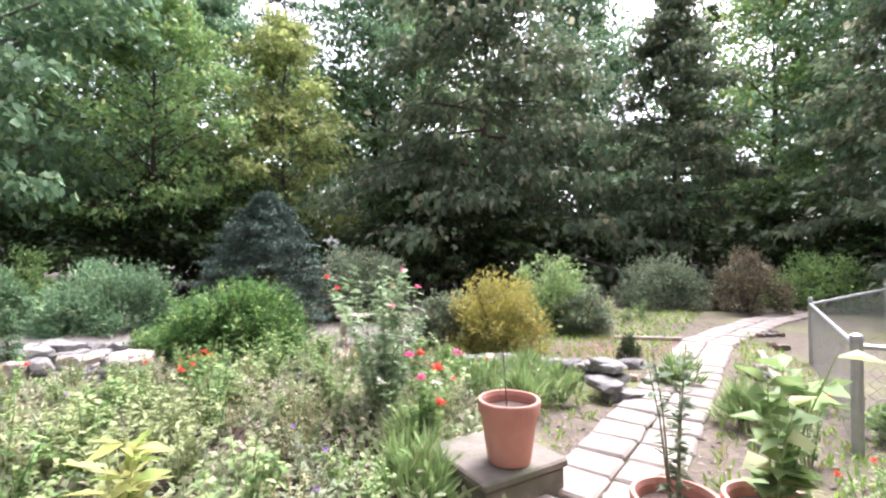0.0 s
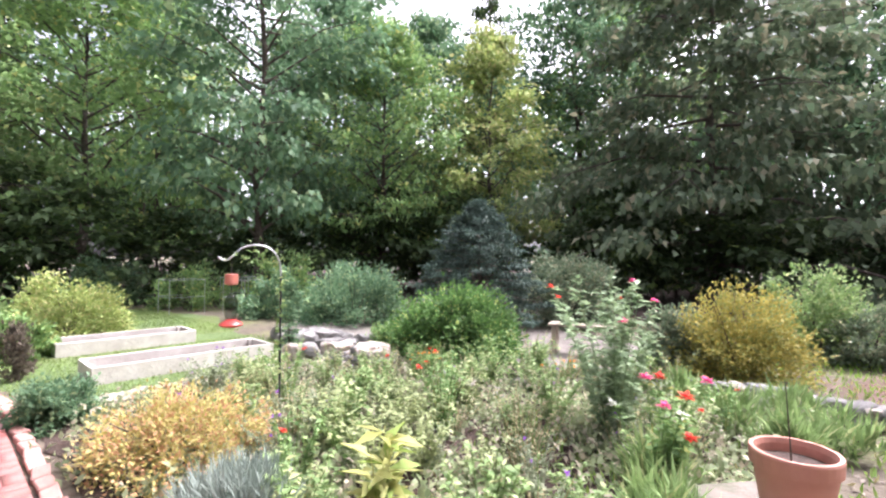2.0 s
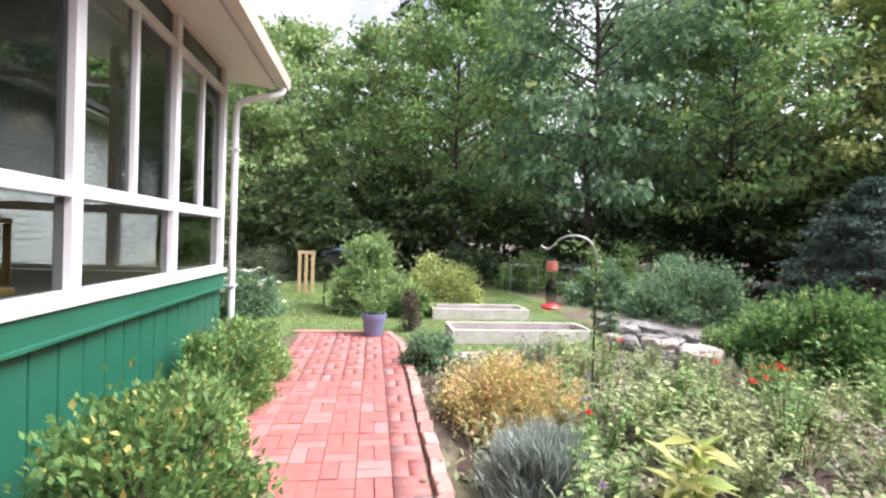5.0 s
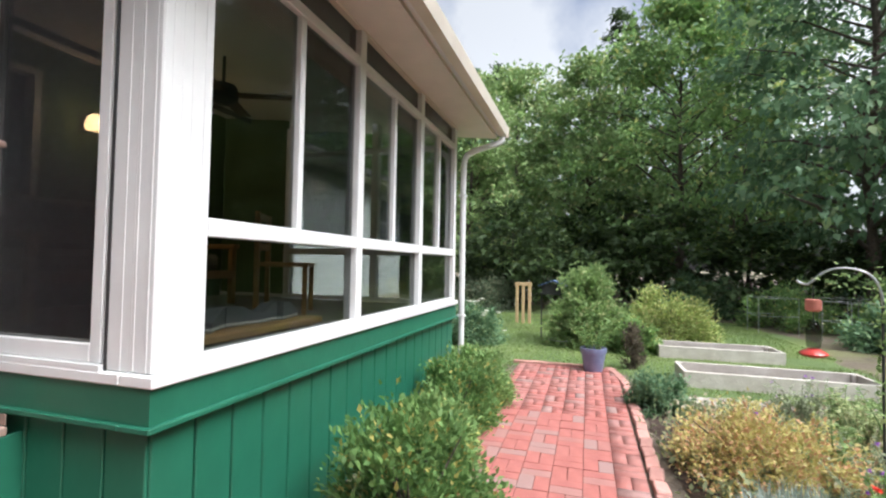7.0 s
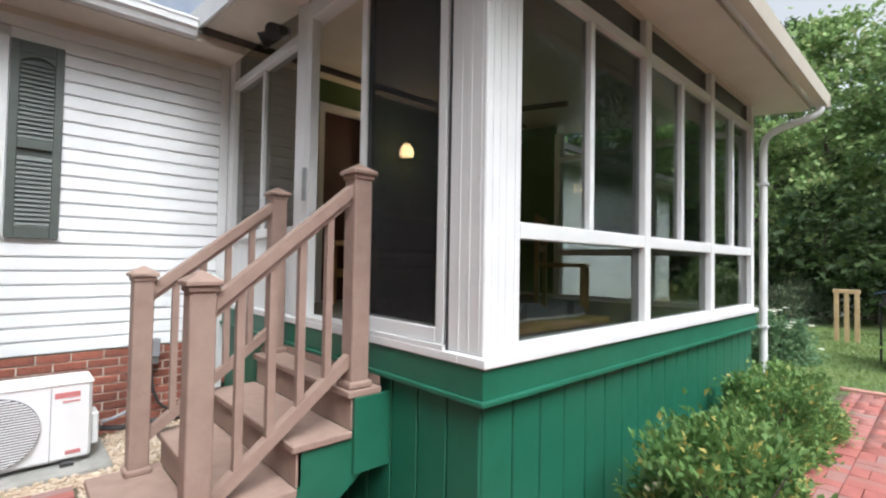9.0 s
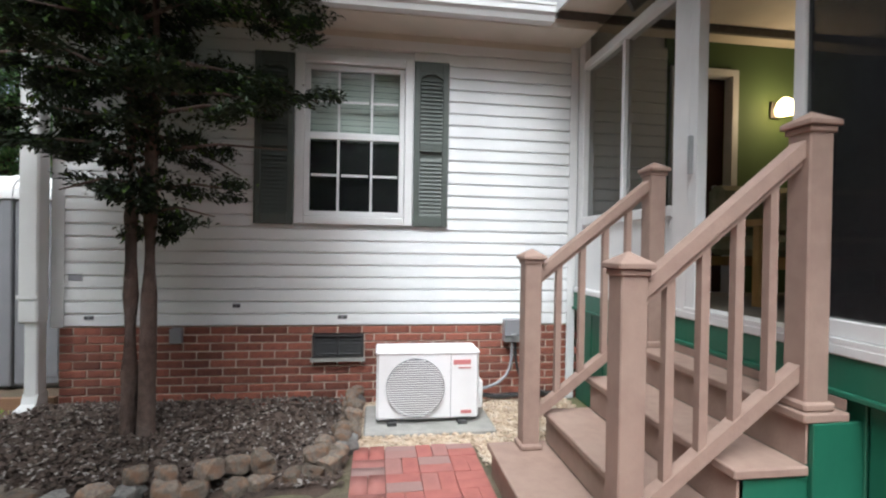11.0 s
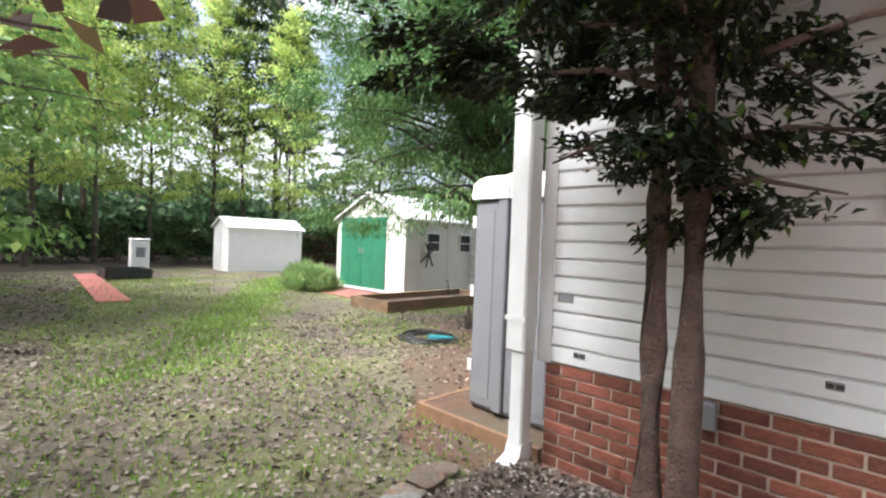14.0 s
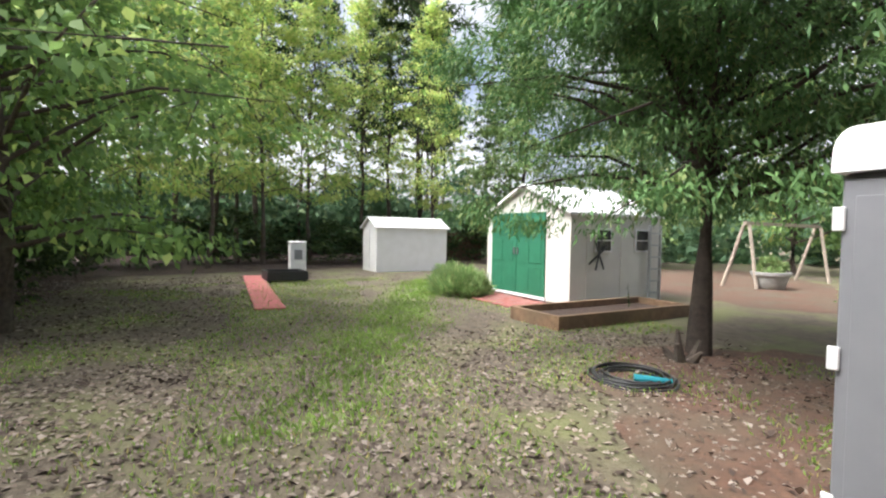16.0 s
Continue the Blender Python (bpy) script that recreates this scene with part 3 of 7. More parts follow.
vent = thing("foundation_vent", (-2.08, -0.048, 0.40), "black louvred foundation vent in the brickwork", "vent")
part("frame", boxes((-0.21, 0.21, -0.008, 0.06, 0, 0.02), (-0.21, 0.21, -0.008, 0.06, 0.175, 0.195), (-0.21, -0.19, -0.008, 0.06, 0.02, 0.175), (0.19, 0.21, -0.008, 0.06, 0.02, 0.175), (-0.008, 0.008, -0.006, 0.05, 0.02, 0.175)), M_BLACK, vent)
# near-black sheet in place of the shaded hollow behind the slats
part("backing", boxes((-0.19, 0.19, 0.03, 0.04, 0.02, 0.175)), M_UNLIT, vent)
for k in range(5):
    part("slat", prism(bmesh.new(), [(0.0, 0.03 + k * 0.029), (0.004, 0.03 + k * 0.029), (0.028, 0.052 + k * 0.029), (0.024, 0.052 + k * 0.029)], "x", -0.19, 0.19), M_BLACK, vent)
part("sill", boxes((-0.225, 0.225, -0.02, 0.05, -0.03, -0.001)), M_CONCRETE, vent, "pale mortar sill")

# small fittings on the wall
for nx, nz, w in ((-2.05, 0.735, 0.08), (-2.9, 0.83, 0.06), (-4.0, 0.735, 0.07)):
    t = thing("siding_vent", (nx, -0.016, nz), "small grey slotted weep vent in the siding", "vent", "weep vents in the siding")
    part("plate", boxes((-w / 2, w / 2, -0.008, 0, -0.017, 0.017), bevel=0.003), M_GREY_PL, t)
    for k in (-1, 1):
        part("slot", boxes((k * w / 4 - 0.012, k * w / 4 + 0.012, -0.011, -0.0085, -0.009, 0.009)), M_BLACK, t)
t = thing("wall_plate", (-4.10, -0.016, 1.05), "small blank grey plate on the siding", "plate")
part("plate", boxes((-0.05, 0.05, -0.006, 0, -0.025, 0.025), bevel=0.002), M_GREY_PL, t)
t = thing("outdoor_outlet", (-3.345, -0.012, 0.53), "grey weatherproof outlet box on the brick", "outlet")
part("box", boxes((-0.04, 0.04, -0.05, 0, 0, 0.125), bevel=0.006), M_GREY_PL, t)
part("lid", boxes((-0.045, 0.045, -0.062, -0.051, 0.005, 0.12), bevel=0.004), M_GREY_PL, t)
t = thing("disconnect_box", (-0.59, -0.012, 0.52), "light grey electrical disconnect box with conduit", "electric box")
part("box", boxes((-0.075, 0.075, -0.09, 0, 0, 0.2), bevel=0.008), M_STEEL, t)
part("cover", boxes((-0.08, 0.08, -0.105, -0.091, 0.06, 0.205), bevel=0.005), M_GREY_PL, t)
part("hasp", boxes((-0.02, 0.02, -0.115, -0.105, 0.05, 0.08)), M_STEEL, t)


def tube(name, pts, r, mat_, parent, label="", res=6):
    cu = bpy.data.curves.new(name, "CURVE")
    cu.dimensions, cu.bevel_depth, cu.bevel_resolution, cu.resolution_u = "3D", r, 2, res
    sp = cu.splines.new("NURBS")
    sp.points.add(len(pts) - 1)
    for p, c in zip(sp.points, pts):
        p.co = (*c, 1)
    sp.use_endpoint_u, sp.order_u = True, min(4, len(pts))
    tmp = bpy.data.objects.new(name, cu)
    me = bpy.data.meshes.new_from_object(tmp)
    bpy.data.objects.remove(tmp)
    me.materials.append(mat_) if not me.materials else None
    me.materials[0] = mat_
    me.shade_smooth()
    ob = new(name, me)
    ob.parent = parent
    return tagged(ob, label)


tube("conduit", [(-0.0, -0.05, 0), (0.0, -0.05, -0.1), (0.0, -0.06, -0.25), (-0.12, -0.1, -0.36), (-0.3, -0.14, -0.38)], 0.014, M_GREY_PL, t)
tube("conduit", [(0.03, -0.05, 0), (0.03, -0.05, -0.15), (0.06, -0.06, -0.3), (0.14, -0.06, -0.4), (0.3, -0.07, -0.44)], 0.012, M_BLACK, t)
t = thing("line_set", (-0.62, -0.10, 0.055), "black insulated refrigerant pipe along the wall", "pipe")
tube("pipe", [(-0.36, 0.0, 0.06), (-0.2, -0.02, 0.0), (0.0, 0.03, 0.0), (0.25, 0.05, 0.0), (0.55, 0.06, 0.0)], 0.022, M_BLACK, t)

# heat pump outdoor unit
M_MARK = material("faded_red_print", (0.56, 0.20, 0.20), (0.50, 0.17, 0.17), 0.5, 6.0)
ac = thing("heat_pump_unit", (-1.375, -0.50, 0.03), "white heat pump unit with round grille on concrete pad", "air conditioner")
part("body", boxes((-0.385, 0.375, -0.11, 0.16, 0.035, 0.535), bevel=0.018), M_WHITE_PL, ac)
part("top_cover", boxes((-0.392, 0.382, -0.118, 0.168, 0.512, 0.545), bevel=0.012), M_WHITE_PL, ac)
# dark disc on the solid body, coloured like a shaded fan opening
bm = bmesh.new()
lathe(bm, [(0.215, 0.0), (0.215, 0.016), (0.20, 0.018), (0.198, 0.006), (0.0, 0.006)][:4], 40)
bmesh.ops.transform(bm, matrix=Matrix.Translation((-0.10, -0.112, 0.275)) @ Matrix.Rotation(radians(90), 4, "X"), verts=bm.verts)
part("fan_shade_disc", bm, material("fan_shade", (0.13, 0.13, 0.14), (0.10, 0.10, 0.11), 0.6, 6.0), ac, "dark disc behind the fan grille for the shaded opening")
bm = bmesh.new()
for k in range(26):
    z = 0.275 - 0.2 + k * 0.016
    h = math.sqrt(max(0.0, 0.212 ** 2 - (z - 0.275) ** 2))
    if h > 0.02:
        box(bm, -0.10 - h, -0.10 + h, -0.137, -0.131, z - 0.0034, z + 0.0034)
part("fan_grille", bm, M_WHITE_PL, ac, "round white wire grille")
part("seam", boxes((0.16, 0.164, -0.1125, -0.11, 0.04, 0.51)), M_GREY_PL, ac)
part("badge", boxes((0.18, 0.31, -0.1135, -0.1105, 0.44, 0.475), (0.22, 0.31, -0.1135, -0.1105, 0.41, 0.42)), M_MARK, ac, "faded red maker's mark")
part("badge", boxes((0.24, 0.32, -0.1135, -0.1105, 0.075, 0.10)), M_MARK, ac, "faded red mark")
for k in (-0.27, 0.25):
    part("foot", boxes((k - 0.035, k + 0.035, -0.15, 0.19, 0.0, 0.036), bevel=0.004), M_BLACK, ac)
part("valve_cover", boxes((0.376, 0.42, -0.05, 0.13, 0.09, 0.30), bevel=0.01), M_WHITE_PL, ac)
solid("equipment_pad", boxes((-0.475, 0.475, -0.38, 0.20, 0, 0.058), bevel=0.012), M_CONCRETE, "grey concrete pad under the heat pump", "pad", at=(-1.37, -0.38, -0.02))

# downspout at the house corner
ds = thing("downspout", (-4.31, -0.09, 0), "white square downspout with an elbow at the ground", "downspout")
part("pipe", boxes((-0.045, 0.05, -0.085, 0.02, 0.16, 3.12), bevel=0.01), M_WHITE, ds)
part("sleeve", boxes((-0.08, 0.055, -0.10, 0.03, 0.72, 3.12), bevel=0.012), M_WHITE, ds)
bm = bmesh.new()
prism(bm, [(-0.08, 0.19), (0.025, 0.19), (0.025, 0.10), (-0.03, 0.03), (-0.16, 0.0), (-0.18, 0.09), (-0.10, 0.12)], "x", -0.05, 0.055)
part("elbow", bm, M_WHITE, ds)
for z in (0.9, 2.2):
    part("strap", boxes((-0.085, 0.06, -0.106, -0.101, z, z + 0.03)), M_WHITE, ds)

# storage cabinet against the end of the house
cb = thing("storage_cabinet", (-4.70, 0.29, 0.10), "tall grey plastic garden storage cabinet with a white domed lid", "storage cabinet")
part("body", boxes((-0.36, 0.36, 0.02, 0.58, 0.0, 1.575), bevel=0.012), M_GREY_PL, cb)
for x0, x1, hx in ((-0.345, -0.125, -0.35), (-0.03, 0.345, 0.35)):
    d = part("door", boxes((x0, x1, -0.012, 0.018, 0.04, 1.55), bevel=0.006), M_GREY_PL, cb)
    part("panel", boxes((x0 + 0.04, x1 - 0.04, -0.018, -0.0125, 0.10, 1.49), bevel=0.003), M_GREY_PL, d)
    for z in (0.28, 0.84, 1.36):
        part("hinge", boxes((hx - 0.02, hx + 0.02, -0.026, -0.0125, z, z + 0.09), bevel=0.004), M_WHITE_PL, d)
part("centre_post", boxes((-0.12, -0.035, -0.04, 0.019, 0.03, 1.575), bevel=0.008), M_GREY_PL, cb)


def dome(y0, y1, z, rise, n=14):
    return [((y0 + y1) / 2 - (y1 - y0) / 2 * math.cos(math.pi * i / n), z + rise * math.sin(math.pi * i / n) ** 0.8) for i in range(n + 1)]


bm = bmesh.new()
prism(bm, [(-0.035, 1.576)] + dome(-0.035, 0.62, 1.61, 0.18) + [(0.62, 1.576)], "x", -0.375, 0.375)
part("lid", bm, M_WHITE_PL, cb, "white domed lid")
for x0, x1 in ((-0.125, -0.03), (0.28, 0.34)):
    bm = bmesh.new()
    prism(bm, [(-0.05, 1.574)] + dome(-0.05, 0.63, 1.61, 0.195) + dome(-0.033, 0.618, 1.605, 0.176)[::-1], "x", x0, x1)
    part("lid_rib", bm, M_WHITE_PL, cb)
pn = thing("cabinet_tray", (-4.75, 0.45, 0), "low timber frame filled with red clay under the cabinet", "planter frame")
M_TRAY = material("stained_board", (0.27, 0.15, 0.085), (0.20, 0.11, 0.065), 0.8, 10, 0.2)
part("board", boxes((-0.62, 0.48, -0.42, -0.38, -0.02, 0.1)), M_TRAY, pn)
part("board", boxes((-0.62, -0.58, -0.38, 0.5, -0.02, 0.1)), M_TRAY, pn)
part("fill", boxes((-0.58, 0.48, -0.38, 0.5, -0.02, 0.096)), M_CLAY, pn)

# ---- screened porch ----
FL = 0.95
solid("porch_floor", boxes((0.12, 3.8, -3.1, 0.02, FL - 0.12, FL)), material("porch_carpet", (0.20, 0.19, 0.165), (0.15, 0.14, 0.125), 0.95, 20, 0.2), "grey carpeted porch floor", "floor", kind="structure")
bm = bmesh.new()
for x0, x1, z0, z1 in ((0.86, 0.90, FL, 3.4), (0.90, 1.58, 3.05, 3.4), (1.58, 3.80, FL, 3.4)):
    box(bm, x0, x1, 0.004, 0.2, z0, z1)
box(bm, 3.80, 3.86, -0.95, 0.0, FL, 3.3)
wall_porch_back = solid("wall_porch_back", bm, M_INGREEN, "dark green painted inner wall of the porch", "wall", kind="structure")
wall_porch_siding = solid("wall_porch_siding", boxes((0.002, 0.855, 0.03, 0.2, FL, 3.4)), M_SIDING, "white vinyl siding on the house wall inside the porch", "wall", kind="structure")
for i in range(22):
    lap(0.1, 0.855, 0.975 + i * 0.1016, wall_porch_siding)
dr = thing("door_1", (1.24, 0.06, FL), "dark reddish-brown house door inside the porch, standing open", "door", kind="structure")
part("frame", boxes((-0.34, -0.28, -0.09, 0.02, 0, 2.1), (0.28, 0.34, -0.09, 0.02, 0, 2.1), (-0.28, 0.28, -0.09, 0.02, 2.04, 2.1)), M_WHITE, dr)
part("leaf", boxes((-0.28, 0.28, 0.03, 0.07, 0, 2.04)), material("maroon_door", (0.05, 0.015, 0.012), (0.04, 0.012, 0.01), 0.5, 4), dr, "maroon door leaf")
part("knob", lathe(bmesh.new(), [(0.02, -0.02), (0.03, 0.0), (0.02, 0.02)], 12, (0.18, 0.0, 1.0)), M_STEEL, dr)
wl_ = thing("wall_lamp", (1.98, 0.0, 2.70), "wall lamp with a glowing warm glass shade", "lamp")
part("backplate", boxes((-0.05, 0.05, -0.02, 0.0, -0.08, 0.08), bevel=0.006), M_BLACK, wl_)
part("arm", cone(bmesh.new(), (0, -0.02, 0.0), (0, -0.12, 0.04), 0.01, 0.01), M_BLACK, wl_)
part("shade", lathe(bmesh.new(), [(0.03, 0.05), (0.06, 0.02), (0.085, -0.05), (0.075, -0.10)], 20, (0, -0.13, 0.03)), lamp_material("lamp_glow", (1.0, 0.62, 0.28), 14.0), wl_, "glowing glass shade")
pl = new("porch_lamp_light", bpy.data.lights.new("porch_lamp_light", "POINT"))
pl.data.energy, pl.data.color, pl.data.shadow_soft_size = 7, (1.0, 0.72, 0.42), 0.1
pl.location = (1.98, -0.30, 2.70)

# porch lower wall: green vertical boards
solid("wall_porch_base", boxes((0.03, 3.87, -3.16, -3.06, 0.0, 0.82), (0.03, 0.13, -3.06, -0.01, 0.0, 0.82), (3.77, 3.87, -3.06, 0.0, 0.0, 0.82)), M_GREEN, "dark green boarded base wall of the porch", "wall", kind="structure")
base = bpy.data.objects["wall_porch_base"]
bmk = bmesh.new()
box(bmk, 0.006, 0.197, -0.016, 0.0, 0.02, 0.805, bevel=0.004)
board_s = data_of("board", bmk, M_GREEN)
for k in range(19):
    ob = new("board", board_s)
    ob.parent, ob.location = base, (0.02 + k * 0.2025, -3.16, 0)
bmk = bmesh.new()
box(bmk, -0.016, 0.0, 0.006, 0.197, 0.02, 0.805, bevel=0.004)
board_w = data_of("board", bmk, M_GREEN)
for k in range(15):
    ob = new("board", board_w)
    ob.parent, ob.location = base, (0.03, -3.17 + k * 0.2025, 0)
band = thing("trim_band", (0, 0, 0), "green painted band board with a ledge round the porch", "trim", kind="structure")
part("band", boxes((-0.012, 3.9, -3.205, -3.08, 0.825, 0.955), (-0.012, 0.12, -3.08, -0.02, 0.825, 0.955)), M_GREEN, band)
part("ledge", boxes((-0.03, 3.915, -3.225, -3.08, 0.803, 0.826), (-0.03, 0.1, -3.08, -0.02, 0.803, 0.826), bevel=0.004), M_GREEN, band)
sill = thing("trim_sill", (0, 0, 0), "white sill rail round the porch glazing", "trim", kind="structure")
part("sill", boxes((-0.022, 3.92, -3.225, -3.07, 0.956, 1.0), (-0.022, 0.10, -3.07, -0.01, 0.956, 1.0), (3.78, 3.92, -3.07, 0.0, 0.956, 1.0), bevel=0.006), M_WHITE, sill)

# porch long side: corner post, mullions, rails and panes
pw = thing("window_2", (0, 0, 0), "white framed porch glazing with sliding panels and dark reflections", "window", kind="structure")
Y0, Y1 = -3.195, -3.10
part("corner_post", boxes((0.0, 0.235, Y0, Y1, 1.0, 3.06), (0.0, 0.11, Y1, -2.97, 1.0, 3.06), bevel=0.006), M_WHITE, pw)
for x in (0.04, 0.085, 0.13, 0.19):
    part("bead", boxes((x, x + 0.012, Y0 - 0.0025, Y0 - 0.0005, 1.005, 2.95)), M_WHITE, pw)
for y in (-3.17, -3.11, -3.05):
    part("bead", boxes((-0.0025, -0.0005, y, y + 0.012, 1.005, 2.95)), M_WHITE, pw)
cols = (0.235, 1.53, 2.72, 3.84)
for x in cols[1:]:
    part("mullion", boxes((x - 0.035, x + 0.045, Y0, Y1, 1.0, 2.96), bevel=0.005), M_WHITE, pw)
for a, b in zip(cols, cols[1:]):
    a2, b2 = a + (0.0 if a < 0.3 else 0.045), b - 0.035
    part("rail", boxes((a2, b2, Y0 + 0.004, Y1, 1.0, 1.035), (a2, b2, Y0 + 0.004, Y1, 1.50, 1.575), (a2, b2, Y0 + 0.004, Y1, 2.715, 2.775), bevel=0.004), M_WHITE, pw)
    c = (a2 + b2) / 2
    part("stile", boxes((c - 0.022, c + 0.022, Y0 + 0.012, Y1 - 0.03, 1.575, 2.715), bevel=0.003), M_WHITE, pw)
    for z0, z1, m_ in ((1.035, 1.50, M_TINT), (1.575, 2.715, M_TINT), (2.775, 2.96, M_SCREEN)):
        part("pane", boxes((a2, b2, -3.152, -3.148, z0, z1)), m_, pw)
    p = part("insect_screen", boxes((c, b2, -3.13, -3.128, 1.575, 2.715)), M_SCREEN, pw, "dark insect screen")
    p.visible_shadow = False
part("head", boxes((0.0, 3.9, Y0, Y1, 2.96, 3.06)), M_SOFFIT, pw)

# porch east side
pe = thing("window_3", (0, 0, 0), "white framed glazing on the far end of the porch", "window", kind="structure")
for y in (-2.2, -1.0):
    part("mullion", boxes((3.8, 3.9, y - 0.04, y + 0.04, 1.0, 3.1)), M_WHITE, pe)
for a, b in ((-3.1, -2.24), (-2.16, -1.04)):
    part("rail", boxes((3.8, 3.9, a, b, 1.50, 1.575), (3.8, 3.9, a, b, 2.715, 2.775)), M_WHITE, pe)
    for z0, z1 in ((1.0, 1.50), (1.575, 2.715)):
        part("pane", boxes((3.848, 3.852, a, b, z0, z1)), M_GLASS, pe)
wn2 = thing("window_5", (8.75, -0.03, 1.75), "white house window beyond the porch", "window", kind="structure")
part("window_frame", boxes((-0.45, -0.38, -0.03, 0.02, 0, 1.2), (0.38, 0.45, -0.03, 0.02, 0, 1.2), (-0.38, 0.38, -0.03, 0.02, 0, 0.07), (-0.38, 0.38, -0.03, 0.02, 1.13, 1.2), (-0.38, 0.38, -0.025, 0.02, 0.57, 0.63), bevel=0.005), M_WHITE, wn2)
for z0, z1 in ((0.07, 0.57), (0.63, 1.13)):
    # opaque panes, the dark interior painted on them
    part("pane", boxes((-0.38, 0.38, -0.008, -0.004, z0, z1)), M_UNLIT, wn2, "opaque pane, near-black for the unlit room behind")

# porch door side
pd = thing("window_4", (0, 0, 0), "white framed screened panels beside the porch door", "window", kind="structure")
part("mullion", boxes((0.0, 0.1, -0.14, -0.026, 1.0, 3.2), bevel=0.004), M_WHITE, pd)
part("mullion", boxes((0.0, 0.1, -1.55, -1.40, 1.0, 3.2), bevel=0.004), M_WHITE, pd)
part("mullion", boxes((0.02, 0.08, -0.78, -0.74, 1.62, 2.9), bevel=0.004), M_WHITE, pd)
part("rail", boxes((0.0, 0.1, -1.40, -0.14, 1.55, 1.62), (0.0, 0.1, -1.40, -0.14, 2.9, 2.97), bevel=0.004), M_WHITE, pd)
part("panel", boxes((0.03, 0.07, -1.40, -0.14, 1.0, 1.55)), M_WHITE, pd, "plain white lower panel")
for y0, y1, z0, z1 in ((-0.74, -0.14, 1.62, 2.9), (-1.40, -0.78, 1.62, 2.9), (-1.40, -0.14, 2.97, 3.2)):
    p = part("pane", boxes((0.048, 0.052, y0, y1, z0, z1)), M_SCREEN_L, pd)
    p.visible_shadow = False
sd = thing("door_2", (0.0, -2.25, 1.0), "white framed sliding porch door with dark screen, half open", "door", kind="structure")
part("head", boxes((0.0, 0.1, -0.72, 0.70, 2.0, 2.12)), M_WHITE, sd)
part("transom_pane", boxes((0.048, 0.052, -0.72, 0.70, 2.12, 2.3)), M_SCREEN, sd)
part("track", boxes((-0.02, 0.1, -0.72, 0.70, 0.0, 0.02)), M_WHITE, sd)
part("seal", boxes((-0.004, 0.02, -0.735, -0.722, 0.0, 2.05)), M_BLACK, sd, "black rubber seal")
for x, a, b in ((0.0, -0.70, 0.02), (0.055, -0.66, 0.06)):
    lf = part("leaf", boxes((x, x + 0.035, a, a + 0.055, 0.022, 2.0), (x, x + 0.035, b - 0.055, b, 0.022, 2.0), (x, x + 0.035, a + 0.055, b - 0.055, 0.022, 0.09), (x, x + 0.035, a + 0.055, b - 0.055, 1.94, 2.0), bevel=0.004), M_WHITE, sd)
    p = part("screen", boxes((x + 0.015, x + 0.018, a + 0.055, b - 0.055, 0.09, 1.94)), M_SCREEN, lf, "dark glazing")
    p.visible_shadow = False
part("handle", boxes((-0.03, 0.0, 0.655, 0.675, 0.78, 1.0), bevel=0.005), M_STEEL, sd, "small metal door handle")
part("jamb", boxes((0.0, 0.06, 0.63, 0.70, 0.02, 2.0)), M_WHITE, sd)

# porch roof with soffit, fascia and gutter: slopes down from the house
def slope(y):
    return 2.93 + (y + 3.6) * 0.105
bm = bmesh.new()
prism(bm, [(-3.58, slope(-3.58)), (0.0, slope(0.0)), (0.0, slope(0.0) + 0.03), (-3.58, slope(-3.58) + 0.03)], "x", -0.33, 4.28)
solid("porch_soffit", bm, M_SOFFIT, "cream boarded underside of the porch roof", "soffit", kind="structure")
bm = bmesh.new()
prism(bm, [(-3.62, slope(-3.6) + 0.035), (0.2, slope(0.2) + 0.035), (0.2, slope(0.2) + 0.16), (-3.62, slope(-3.6) + 0.15)], "x", -0.35, 4.3)
solid("porch_roof", bm, M_WHITE, "white edged low roof of the porch", "roof", kind="structure")
pg = thing("porch_gutter", (0, 0, 0), "pale metal gutter along the porch eave", "gutter")
zg = slope(-3.6)
part("trough", prism(bmesh.new(), [(-3.625, zg + 0.02), (-3.70, zg + 0.03), (-3.72, zg + 0.13), (-3.71, zg + 0.13), (-3.69, zg + 0.045), (-3.635, zg + 0.035), (-3.635, zg + 0.13), (-3.625, zg + 0.13)], "x", -0.37, 4.32), M_SOFFIT, pg)
part("end_cap", boxes((4.32, 4.325, -3.72, -3.625, zg + 0.02, zg + 0.13)), M_SOFFIT, pg)
pf = thing("trim_fascia", (0, 0, 0), "white fascia board at the edge of the porch roof", "trim", kind="structure")
part("fascia", prism(bmesh.new(), [(-3.62, slope(-3.6) - 0.02), (0.0, slope(0.0) - 0.02), (0.0, slope(0.0) + 0.16), (-3.62, slope(-3.6) + 0.16)], "x", -0.375, -0.352), M_WHITE, pf)
dp = thing("porch_downspout", (4.02, -3.24, 0), "white porch downspout curving out of the gutter", "downspout")
tube("pipe", [(0.2, -0.42, 2.93), (0.2, -0.42, 2.86), (0.1, -0.25, 2.80), (0.02, -0.03, 2.72), (0.0, 0.0, 2.6), (0, 0, 2.4), (0, 0, 1.2), (0, 0, 0.5), (0, 0, 0.12)], 0.036, M_WHITE, dp)
tube("elbow", [(0, 0, 0.14), (0, -0.01, 0.06), (0.02, -0.08, 0.03), (0.04, -0.16, 0.025)], 0.037, M_WHITE, dp)
for z in (0.8, 2.2):
    part("strap", boxes((-0.045, 0.045, -0.04, 0.045, z, z + 0.025)), M_WHITE, dp)

